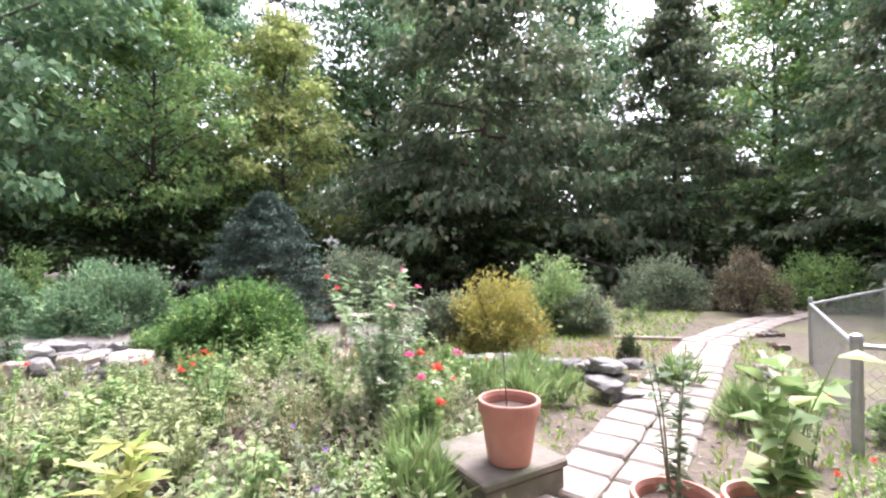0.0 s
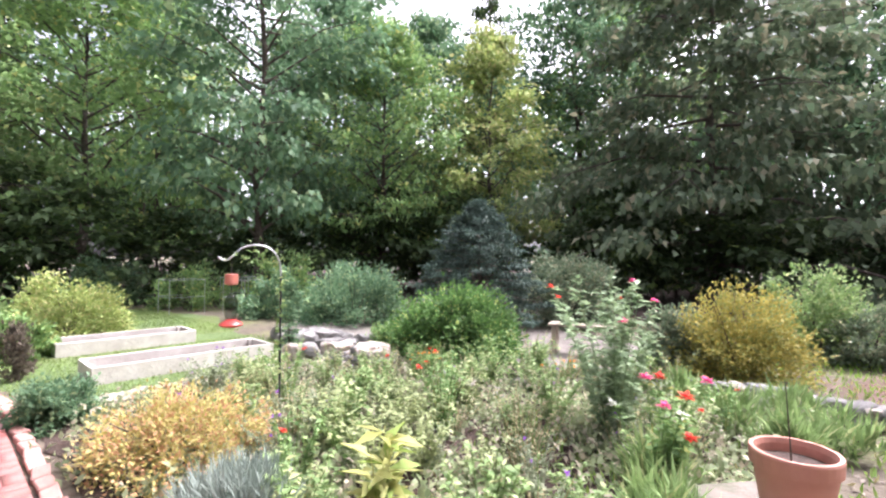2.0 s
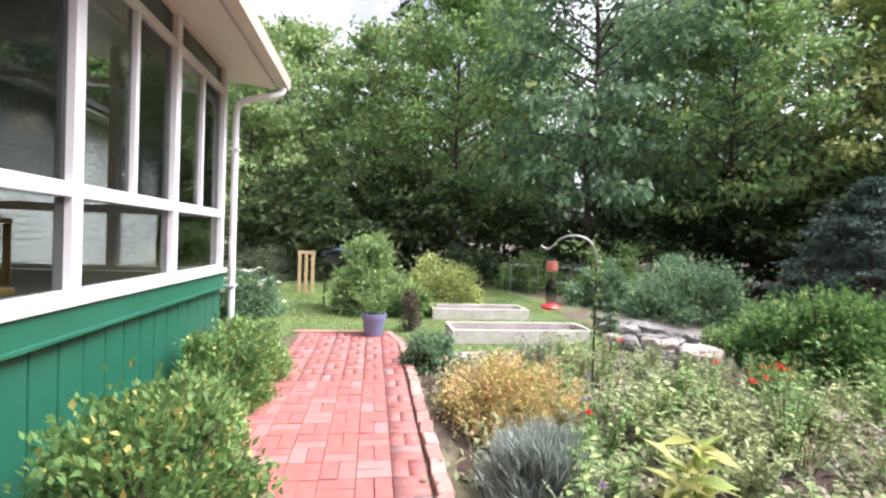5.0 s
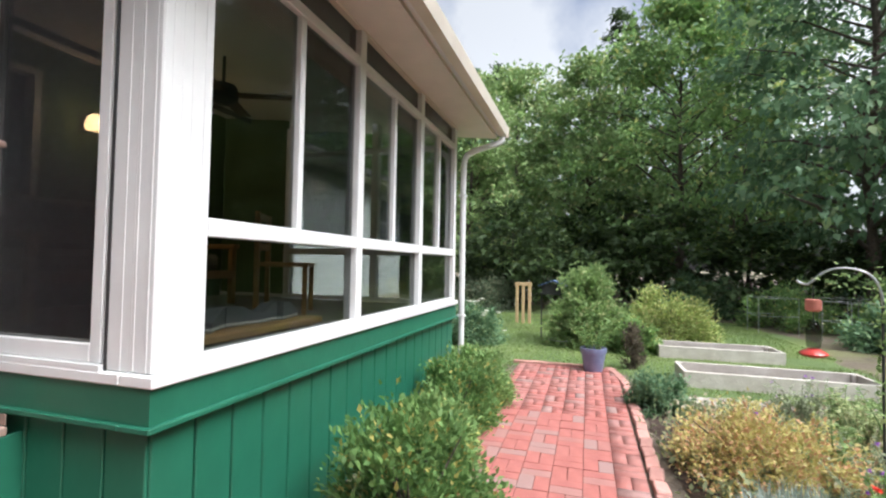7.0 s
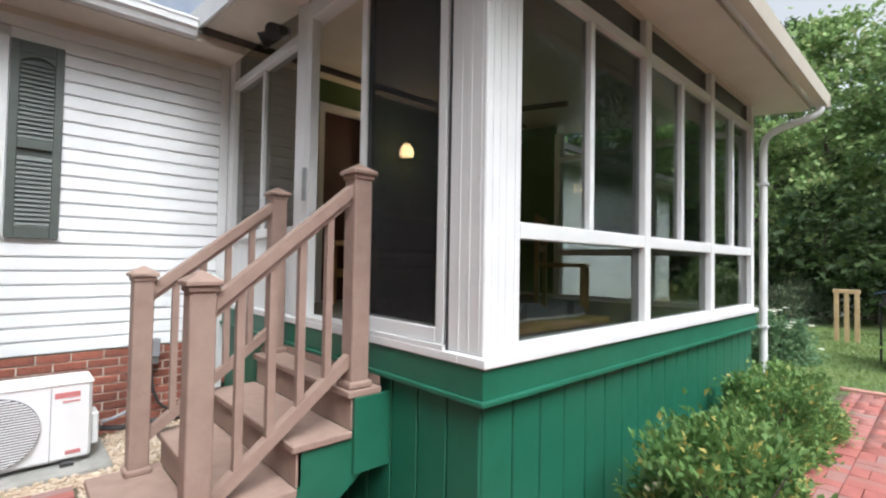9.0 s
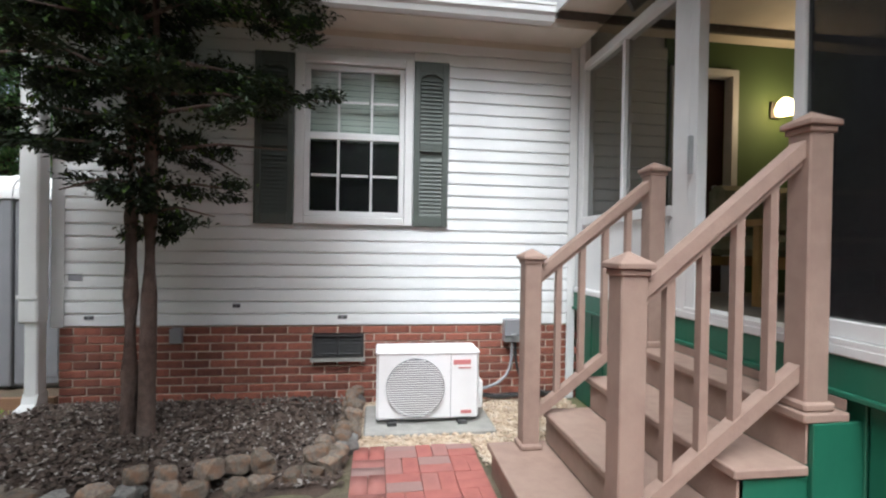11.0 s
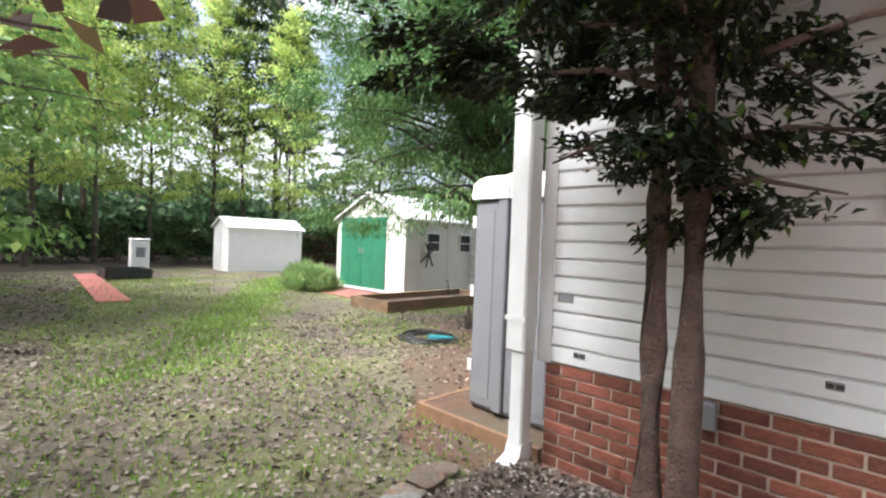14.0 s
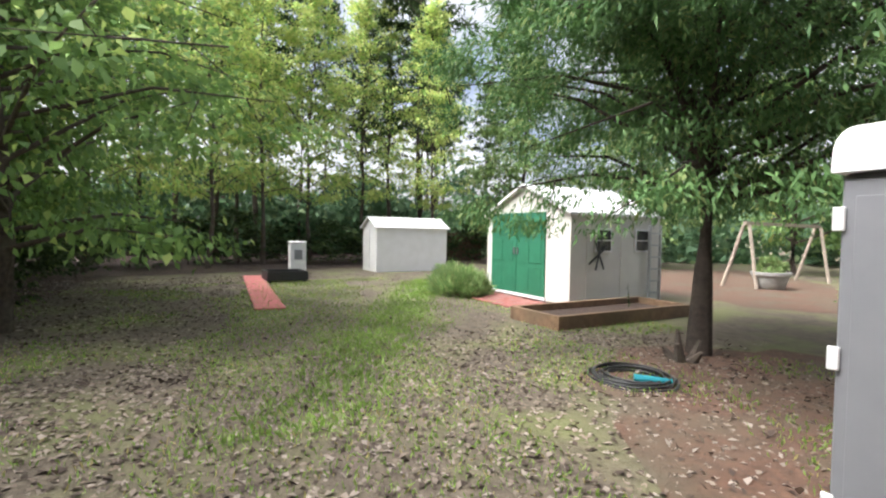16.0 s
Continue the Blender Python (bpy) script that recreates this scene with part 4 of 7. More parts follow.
# things inside the porch
fn = thing("ceiling_fan", (1.9, -1.7, slope(-1.7)), "dark ceiling fan hanging still in the porch", "ceiling fan")
part("rod", cone(bmesh.new(), (0, 0, 0), (0, 0, -0.25), 0.015, 0.015), M_BLACK, fn)
part("motor", lathe(bmesh.new(), [(0.03, -0.42), (0.11, -0.38), (0.13, -0.31), (0.10, -0.25), (0.03, -0.23)], 20), M_BLACK, fn)
for k in range(4):
    bm = boxes((0.12, 0.58, -0.06, 0.06, -0.335, -0.325), bevel=0.003)
    bmesh.ops.rotate(bm, cent=(0, 0, 0), matrix=Matrix.Rotation(math.pi / 2 * k + 0.4, 3, "Z"), verts=bm.verts)
    part("blade", bm, M_TIMBER_D, fn)
M_OAK = material("varnished_oak", (0.46, 0.27, 0.10), (0.37, 0.21, 0.075), 0.45, 12, 0.1)
fu = thing("futon_sofa", (1.9, -0.62, FL), "wooden framed futon sofa with a patterned green mattress", "sofa")
part("mattress", boxes((-0.85, 0.85, -0.35, 0.30, 0.36, 0.52), bevel=0.05), material("patterned_cloth", (0.16, 0.18, 0.11), (0.28, 0.25, 0.17), 0.95, 9, 0.3), fu, "patterned cloth mattress")
part("back_cushion", boxes((-0.85, 0.85, 0.14, 0.32, 0.53, 0.95), bevel=0.05), material("patterned_cloth_2", (0.17, 0.18, 0.12), (0.27, 0.24, 0.17), 0.95, 9, 0.3), fu)
part("seat_frame", boxes((-0.95, 0.95, -0.42, -0.35, 0.27, 0.35), (-0.95, 0.95, 0.30, 0.36, 0.27, 0.35), bevel=0.006), M_OAK, fu)
for x in (-0.95, 0.95):
    part("arm", boxes((x - 0.04, x + 0.04, -0.45, 0.38, 0.58, 0.63), bevel=0.008), M_OAK, fu)
    for y in (-0.39, 0.33):
        part("leg", boxes((x - 0.03, x + 0.03, y - 0.03, y + 0.03, 0.0, 0.58), bevel=0.005), M_OAK, fu)
ch = thing("wooden_chair", (2.35, -2.05, FL), "varnished wooden slat chair in the porch", "chair", turn=25)
part("seat", boxes((-0.22, 0.22, -0.22, 0.22, 0.41, 0.45), bevel=0.008), M_OAK, ch)
for x in (-0.2, 0.2):
    part("leg", boxes((x - 0.02, x + 0.02, -0.21, -0.17, 0, 0.41)), M_OAK, ch)
    part("back_post", boxes((x - 0.02, x + 0.02, 0.19, 0.23, 0, 0.88)), M_OAK, ch)
for z in (0.55, 0.68, 0.81):
    part("slat", boxes((-0.18, 0.18, 0.195, 0.22, z, z + 0.06)), M_OAK, ch)
wb = thing("window_bench", (0.85, -2.86, FL), "low wooden bench under the porch window", "bench")
part("top", boxes((-0.55, 0.55, -0.15, 0.15, 0.07, 0.11), bevel=0.008), M_OAK, wb)
for x in (-0.45, 0.45):
    part("leg", boxes((x - 0.03, x + 0.03, -0.13, 0.13, 0, 0.07)), M_OAK, wb)


def shoe(at, turn, mat_):
    s = thing("shoe", at, "grey canvas shoe lying on the wooden bench", "shoe", "shoes on the bench", turn=turn)
    part("sole", boxes((-0.13, 0.13, -0.04, 0.04, 0, 0.02), bevel=0.008), M_WHITE, s)
    bm = bmesh.new()
    prism(bm, [(-0.125, 0.021), (0.12, 0.021), (0.12, 0.045), (0.03, 0.075), (-0.02, 0.10), (-0.12, 0.105)], "y", -0.036, 0.036)
    part("upper", bm, mat_, s)


M_CANVAS = material("grey_canvas", (0.22, 0.23, 0.25), (0.15, 0.16, 0.18), 0.9, 30, 0.2)
for i, (x, tr) in enumerate(((0.45, 20), (0.62, 25), (0.82, -10), (1.0, 5), (1.2, 15))):
    shoe((x, -2.87, FL + 0.112), tr + 180 * (i % 2), M_CANVAS)

# floodlight above the porch door
fl = thing("floodlight", (0.0, -1.25, 3.02), "black twin security floodlight on the porch wall", "floodlight")
part("base", boxes((-0.06, 0.0, -0.05, 0.05, -0.03, 0.03), bevel=0.01), M_GREY_PL, fl)
for k in (-1, 1):
    bm = bmesh.new()
    cone(bm, (-0.05, k * 0.03, 0.0), (-0.16, k * 0.10, -0.07), 0.035, 0.06, 14)
    part("lamp_head", bm, M_BLACK, fl)

# ---- steps ----
st = thing("porch_steps", (0, 0, 0), "tan composite steps with post and rail balustrades and green sides", "stairs")
SY0, SY1 = -2.52, -1.35
for i, (x0, x1) in enumerate(((-1.08, -0.75), (-0.75, -0.475), (-0.475, -0.2), (-0.2, -0.035))):
    z = 0.19 * (i + 1)
    part("tread", boxes((x0 - 0.025, x1, SY0 - 0.02, SY1 + 0.02, z - 0.035, z), bevel=0.005), M_TAN, st)
    part("riser", boxes((x0, x0 + 0.025, SY0, SY1, z - 0.19, z - 0.036)), M_TAN, st)
part("riser", boxes((-0.034, -0.03, SY0, SY1, 0.761, 0.802)), M_TAN, st)
for y in (SY0, SY1 - 0.04):
    bm = bmesh.new()
    prism(bm, [(-1.05, 0.0), (-1.05, 0.152), (-0.74, 0.152), (-0.74, 0.342), (-0.465, 0.342), (-0.465, 0.532), (-0.19, 0.532), (-0.19, 0.722), (-0.034, 0.722), (-0.034, 0.42), (-0.06, 0.40), (-0.62, 0.0)], "y", y, y + 0.04)
    part("stringer", bm, M_GREEN, st, "green painted side board")
    part("bolt", cone(bmesh.new(), (-0.11, y - 0.008, 0.60), (-0.11, y + 0.001, 0.60), 0.014, 0.014, 10), M_STEEL, st)
part("side_plate", boxes((-0.19, 0.045, SY0 - 0.024, SY0 - 0.001, 0.36, 0.725), bevel=0.003), M_GREEN, st, "green post plate")


def post(x, y, z0, z1):
    p = part("post", boxes((x - 0.05, x + 0.05, y - 0.05, y + 0.05, z0, z1 - 0.05), bevel=0.005), M_TAN, st)
    part("base_trim", boxes((x - 0.066, x + 0.066, y - 0.066, y + 0.066, z0, z0 + 0.035), bevel=0.008), M_TAN, p)
    bm = boxes((x - 0.07, x + 0.07, y - 0.07, y + 0.07, z1 - 0.042, z1 - 0.02), (x - 0.058, x + 0.058, y - 0.058, y + 0.058, z1 - 0.066, z1 - 0.042), bevel=0.004)
    bmesh.ops.create_cone(bm, segments=4, radius1=0.094, radius2=0.005, depth=0.04, cap_ends=True, matrix=Matrix.Translation((x, y, z1)) @ Matrix.Rotation(math.pi / 4, 4, "Z"))
    part("cap", bm, M_TAN, p)


for (xb, yb), (xt, yt) in (((-0.865, -2.445), (-0.145, -2.46)), ((-0.88, -1.41), (-0.10, -1.37))):
    post(xb, yb, 0.19, 1.32)
    post(xt, yt, 0.76, 1.86)
    xa, xe = xb + 0.05, xt - 0.05
    turn = Matrix.Translation((xa, yb, 0)) @ Matrix.Rotation(math.atan2(yt - yb, xe - xa), 4, "Z") @ Matrix.Translation((-xa, -yb, 0))
    for z0, z1, h, w in ((1.17, 1.70, 0.05, 0.034), (0.36, 0.86, 0.05, 0.026)):
        bm = bmesh.new()
        prism(bm, [(xa, z0), (xe, z1), (xe, z1 + h * 1.3), (xa, z0 + h * 1.3)], "y", yb - w, yb + w)
        if w > 0.03:
            prism(bm, [(xa, z0 - 0.03), (xe, z1 - 0.03), (xe, z1 - 0.002), (xa, z0 - 0.002)], "y", yb - 0.02, yb + 0.02)
        bmesh.ops.transform(bm, matrix=turn, verts=bm.verts)
        part("rail", bm, M_TAN, st)
    for k in range(4):
        f = (k + 0.8) / 4.6
        x, y = xa + (xe - xa) * f, yb + (yt - yb) * f
        part("baluster", boxes((x - 0.017, x + 0.017, y - 0.017, y + 0.017, 0.41 + f * 0.50, 1.15 + f * 0.53)), M_TAN, st)


# ---- paving ----
def pavers(name, x0, x1, y0, y1, label, near, seed, L=0.2, joint=0.0036):
    """Brick pavers in basket weave: the stretch that is passed nearest as pieces, the rest joined."""
    root = solid(name, boxes((x0, x1, y0, y1, -0.05, 0.012)), M_SAND, label, "pavement", kind="structure")
    rng = random.Random(seed)
    meshes = {}
    rest_v, rest_f, n = [], [], 0
    g = joint / 2
    for i in range(math.ceil((x1 - x0) / L - 0.01)):
        for j in range(math.ceil((y1 - y0) / L - 0.01)):
            for h in (0, 1):
                xa, ya = x0 + i * L, y0 + j * L
                if (i + j) % 2:
                    q = (xa, xa + L, ya + h * L / 2, ya + h * L / 2 + L / 2)
                else:
                    q = (xa + h * L / 2, xa + h * L / 2 + L / 2, ya, ya + L)
                q = (q[0] + g, min(q[1], x1) - g, q[2] + g, min(q[3], y1) - g)
                w, d = q[1] - q[0], q[3] - q[2]
                if w < 0.02 or d < 0.02:
                    continue
                z = rng.uniform(-0.003, 0.003)
                a, b, c, e = near
                if a < xa < b and c < ya < e and n < 300:
                    key = (round(w, 3), round(d, 3))
                    if key not in meshes:
                        bmp = bmesh.new()
                        box(bmp, 0, w, 0, d, 0.0, 0.029, bevel=0.0025)
                        meshes[key] = data_of("paver", bmp, M_PAVER)
                    ob = new("paver", meshes[key])
                    ob.parent = root
                    ob.matrix_basis = pose(q[0], q[2], z, rng.uniform(-0.7, 0.7), rng.uniform(-0.7, 0.7), rng.uniform(-0.7, 0.7))
                    n += 1
                else:
                    t, k, e_ = 0.028 + z, len(rest_v), 0.0025
                    rest_v += [(q[0], q[2], 0.01), (q[1], q[2], 0.01), (q[1], q[3], 0.01), (q[0], q[3], 0.01),
                               (q[0] + e_, q[2] + e_, t), (q[1] - e_, q[2] + e_, t), (q[1] - e_, q[3] - e_, t), (q[0] + e_, q[3] - e_, t)]
                    rest_f += [(k + 4, k + 5, k + 6, k + 7), (k, k + 1, k + 5, k + 4), (k + 1, k + 2, k + 6, k + 5), (k + 2, k + 3, k + 7, k + 6), (k + 3, k, k + 4, k + 7)]
    if rest_v:
        ob = new("paver_field", mesh_np("paver_field", rest_v, rest_f, M_PAVER_I))
        ob.parent = root
        tagged(ob, kind="stuff")
    return root


pavers("pavement_walk", 0.9, 5.5, -5.02, -3.72, "red brick paver walk with grey worn patches", (1.0, 3.3, -5.0, -3.8), 5)
pavers("pavement_court", -4.2, 0.88, -5.02, -2.75, "red brick paving before the porch steps", (0, 0, 0, 0), 6)
pavers("pavement_landing", -1.9, -1.12, -2.73, -0.95, "worn red brick landing before the heat pump", (-1.9, -1.0, -1.9, -0.9), 7)
pavers("pavement_side", -5.0, -1.92, -2.73, -1.72, "red brick paving beside the mulch bed", (-4.6, -2.5, -2.3, -1.7), 8)

# tilted edging bricks along the walk
edge = thing("brick_edging", (0, 0, 0), "worn pink edging bricks set aslant beside the walk", "edging")
rnge = random.Random(2)
bmk = bmesh.new()
box(bmk, -0.095, 0.095, -0.045, 0.045, -0.03, 0.045, bevel=0.008)
eb = data_of("edging_brick", bmk, material("worn_brick", (0.50, 0.26, 0.22), (0.42, 0.20, 0.17), 0.9, 12, 0.4, c3=(0.36, 0.30, 0.27), s3=4, amount3=0.6, vary=0.2))
for k in range(24):
    ob = new("edging_brick", eb)
    ob.parent = edge
    x = 1.0 + k * 0.195
    ob.matrix_basis = pose(x, -5.09 + (0.18 * max(0, (x - 4.6)) ** 1.5 if x > 4.6 else 0), 0.0, rnge.uniform(-14, 4), rnge.uniform(-4, 4), rnge.uniform(-8, 8) + (14 if x > 4.8 else 0))
for k in range(7):
    ob = new("edging_brick", eb)
    ob.parent = edge
    ob.matrix_basis = pose(5.58, -3.72 - k * 0.16, 0.0, 0, rnge.uniform(-4, 4), 90 + rnge.uniform(-5, 5))


# ---- stones ----
def stone_mesh(seed, sx, sy, sz, mat_):
    rng = random.Random(seed)
    bm = bmesh.new()
    bmesh.ops.create_icosphere(bm, subdivisions=2, radius=0.5)
    o = Vector((rng.uniform(0, 50), rng.uniform(0, 50), seed))
    for v in bm.verts:
        d = 1 + 0.35 * noise.noise(v.co * 2.3 + o) + 0.12 * noise.noise(v.co * 6 + o)
        v.co = Vector((max(-0.36, min(0.36, v.co.x)) * sx * 1.25, max(-0.36, min(0.36, v.co.y)) * sy * 1.25, max(-0.34, min(0.34, v.co.z)) * sz * 1.35)) * d
    return data_of("stone", bm, mat_)


STONES = [stone_mesh(i, 1, 0.8 + 0.1 * (i % 3), 0.7, (M_STONE, M_STONE, M_STONE_G, M_STONE_P)[i % 4]) for i in range(12)]
BROWN, GREYS, PALES = [s for i, s in enumerate(STONES) if i % 4 < 2], [s for i, s in enumerate(STONES) if i % 4 == 2], [s for i, s in enumerate(STONES) if i % 4 == 3]


def stone(x, y, z, size, rng, pool, label, group, flat=1.0):
    ob = new("stone", pool[rng.randrange(len(pool))])
    s = size * rng.uniform(0.8, 1.2)
    ob.matrix_basis = pose(x, y, z + s * 0.28 * flat, rng.uniform(-10, 10), rng.uniform(-10, 10), rng.uniform(0, 360)) @ Matrix.Diagonal((s, s * rng.uniform(0.75, 1.1), s * flat, 1))
    return tagged(ob, label, "stone", group)


rs = random.Random(11)
LB = "brown field stone edging the mulch bed"
rim = [(-1.94, -0.1), (-1.93, -0.5), (-1.95, -0.95), (-2.1, -1.3), (-2.5, -1.42), (-3.0, -1.46), (-3.5, -1.52), (-3.95, -1.5), (-4.3, -1.2), (-4.55, -0.8), (-4.6, -0.3)]
for (xa, ya), (xb, yb) in zip(rim, rim[1:]):
    n = max(2, round(math.hypot(xb - xa, yb - ya) / 0.15))
    for k in range(n):
        f = k / n
        x, y = xa + (xb - xa) * f, ya + (yb - ya) * f
        big = 0.17 if x > -3.6 else 0.2
        stone(x + rs.uniform(-0.02, 0.02), y + rs.uniform(-0.02, 0.02), 0.0, big, rs, BROWN + GREYS[:1], LB, "stones round the mulch bed", 1.0 if x > -3.6 else 0.45)
        if x > -3.4 and rs.random() < 0.7:
            stone(x + rs.uniform(-0.03, 0.03), y + 0.05 + rs.uniform(0, 0.05), 0.08, 0.14, rs, BROWN, LB, "stones round the mulch bed")
for k in range(16):
    stone(rs.uniform(-4.6, -3.7), rs.uniform(-1.68, -1.2), 0.0, 0.24, rs, PALES + BROWN, "flat pale flagstone beside the mulch bed", "flagstones", 0.3)
for k in range(46):
    f = k / 46
    stone(4.22 + rs.uniform(-0.08, 0.08), -5.45 - 2.4 * f, 0.0, 0.2, rs, PALES, "flat pale stone edging the lawn", "lawn edging stones", 0.45)
for k in range(40):
    f = rs.random()
    stone(4.3 - 0.9 * f + rs.uniform(-0.2, 0.2), -7.8 - 0.55 * f + rs.uniform(-0.25, 0.25), rs.choice((0, 0, 0.12)), 0.24, rs, GREYS + PALES, "weathered grey rock in a low pile", "rock pile")
for k in range(22):
    stone(4.7 + rs.uniform(-0.4, 1.4), -8.6 + rs.uniform(-0.35, 0.3), 0, rs.choice((0.2, 0.34)), rs, GREYS, "weathered grey rock in a low pile", "rock pile")
for k in range(54):
    f = k / 54
    stone(0.8 - 2.1 * f, -9.40 - 0.45 * math.sin(f * 2.6) + rs.uniform(-0.06, 0.06), (0, 0.09)[k % 2], 0.22, rs, GREYS + PALES[:1], "flat grey stone in a dry retaining edge", "dry stone edge", 0.6)
for k in range(10):
    stone(-1.3 + rs.uniform(-0.13, 0.13), -9.25 + rs.uniform(-0.25, 0.2), (0, 0.1, 0.2)[k % 3], 0.26, rs, GREYS, "flat grey stone in a dry retaining edge", "dry stone edge", 0.5)
for k in range(14):
    stone(2.0 + rs.uniform(-0.5, 0.6), -8.5 + rs.uniform(-0.3, 0.3), 0, 0.18, rs, PALES + GREYS, "pale rock among the flowers", "bed rocks")
for k in range(26):
    a = rs.random()
    stone(-2.15 - a * 1.6 + rs.uniform(-0.2, 0.2), -8.0 - a * 5.5, 0, 0.15, rs, BROWN + GREYS, "brown stone edging beside the path", "path edging stones", 0.7)

# garden path of concrete pavers
path = thing("garden_path", (0, 0, 0), "pale stepping pavers winding through the garden", "path", kind="structure")
bmk = bmesh.new()
box(bmk, -0.16, 0.16, -0.15, 0.15, -0.03, 0.03, bevel=0.015)
slab = data_of("slab", bmk, material("path_slab", (0.33, 0.285, 0.25), (0.25, 0.21, 0.18), 0.9, 9, 0.3, c3=(0.20, 0.17, 0.14), s3=3, amount3=0.5, vary=0.15))
line = [(-0.98, -6.6), (-1.18, -7.3), (-1.45, -8.2), (-1.83, -9.5), (-2.2, -10.8), (-2.62, -12.2), (-3.3, -13.5), (-4.1, -14.9), (-5.6, -17.0), (-8, -19.5)]
for (xa, ya), (xb, yb) in zip(line, line[1:]):
    d = math.hypot(xb - xa, yb - ya)
    n = max(1, round(d / 0.308))
    ang = math.degrees(math.atan2(yb - ya, xb - xa)) - 90
    for k in range(n):
        f = k / n
        for sgn in (-1, 1):
            ob = new("slab", slab)
            ob.parent = path
            px, py = -(yb - ya) / d, (xb - xa) / d
            ob.matrix_basis = pose(xa + (xb - xa) * f + sgn * px * 0.168, ya + (yb - ya) * f + sgn * py * 0.168, rs.uniform(0.0, 0.012), rs.uniform(-1.5, 1.5), rs.uniform(-1.5, 1.5), ang + rs.uniform(-4, 4))

# mulch mound with litter, pebbles round the pad
bm = bmesh.new()
bmesh.ops.create_grid(bm, x_segments=26, y_segments=16, size=0.5)
for v in bm.verts:
    u, w = v.co.x * 2, v.co.y * 2
    e = max(0.0, 1 - max(abs(u), abs(w)) ** 4)
    v.co = Vector((-3.2 + u * 1.33, -0.74 + w * 0.74 - 0.06 * u, -0.02 + 0.17 * e * (0.7 + 0.3 * w) + 0.03 * noise.noise(v.co * 9)))
solid("mulch_mound", bm, M_MULCH, "mound of dark bark mulch with fallen leaves", "mulch", kind="structure", smooth=True)


def scatter(name, n, xs, ys, zf, size, mat_, seed, label, keep=None):
    rng = np.random.default_rng(seed)
    P = np.stack([rng.uniform(*xs, n), rng.uniform(*ys, n), np.zeros(n)], axis=1)
    if keep is not None:
        P = P[keep(P[:, 0], P[:, 1])]
    P[:, 2] = zf(P[:, 0], P[:, 1])
    D = rng.normal(size=P.shape) * [1, 1, 0.25]
    v, f = leaves(P, D, size, size * 0.6, rng, up=1.6)
    ob = new(name, mesh_np(name, v, f, mat_))
    return tagged(ob, label, "leaf litter", kind="stuff")


def mound(x, y):
    u, w = (x + 3.2) / 1.33, (y + 0.74) / 0.74
    e = np.clip(1 - np.maximum(abs(u), abs(w)) ** 4, 0, 1)
    return 0.005 + 0.17 * e * (0.7 + 0.3 * w)


scatter("mulch_chips", 12000, (-4.4, -1.95), (-1.42, -0.03), mound, 0.036, leaf_material("bark_chip", (0.06, 0.044, 0.037), (0.135, 0.10, 0.082), (0.28, 0.25, 0.23), 0.14, 0.9, 0.0), 3, "dark bark chips and dry leaves on the mound")
rng = np.random.default_rng(8)
bmp = bmesh.new()
bmesh.ops.create_icosphere(bmp, subdivisions=1, radius=0.5)
bv = np.array([v.co[:] for v in bmp.verts])
bf = np.array([[v.index for v in f.verts] for f in bmp.faces])
bmp.free()
pv, pf = [], []
for k in range(2600):
    x, y = rng.uniform(-1.95, -0.08), rng.uniform(-1.25, -0.03)
    if y < -0.96 and x < -1.1:
        continue
    if x > -1.02 and y < -1.3:
        continue
    s = rng.uniform(0.02, 0.045)
    pf.append(bf + len(pv) * len(bv))
    pv.append(bv * [s, s * rng.uniform(0.6, 1), s * 0.6] + [x, y, 0.006 + rng.uniform(0, 0.012)])
ob = new("pebbles", mesh_np("pebbles", np.concatenate(pv), np.concatenate(pf), M_PEBBLE))
tagged(ob, "cream river pebbles round the concrete pad", "pebbles", kind="stuff")

# litter and grass on the yard, blades on the lawn
flat = lambda x, y: 0.004 + 0 * x
scatter("leaf_litter", 30000, (-20, -4.5), (-8, 5), flat, 0.07, L_LITTER, 5, "dry brown leaves scattered over the yard", keep=lambda x, y: (np.random.default_rng(1).random(len(x)) < 0.25 + 0.7 * (y < -1.0 - 0.25 * (x + 12))))
scatter("leaf_litter_near", 14000, (-10, -4.3), (-4.5, 4), flat, 0.06, L_LITTER, 6, "dry brown leaves scattered over the yard")


def grass(name, n, xs, ys, h, seed, label, keep=None, mat_=None):
    rng = np.random.default_rng(seed)
    P = np.stack([rng.uniform(*xs, n), rng.uniform(*ys, n), np.full(n, 0.002)], axis=1)
    if keep is not None:
        P = P[keep(P[:, 0], P[:, 1], rng)]
    D = rng.normal(size=P.shape) * 0.5 + [0, 0, 1]
    v, f = leaves(P, D, h, h * 0.22, rng, up=0)
    ob = new(name, mesh_np(name, v, f, mat_ or L_GRASS))
    return tagged(ob, label, "grass", kind="stuff")


def yard_keep(x, y, rng):
    c = np.abs(y - (-0.3 - 0.17 * (x + 5) - 0.9)) < 1.3
    far = np.hypot(x + 4.2, y + 1.9)
    nz = np.array([noise.noise(Vector((a * 0.7, b * 0.7, 3))) for a, b in zip(x, y)])
    return (nz + 0.55 * c > 0.12 + rng.uniform(-0.2, 0.2, len(x))) & (far < 16)


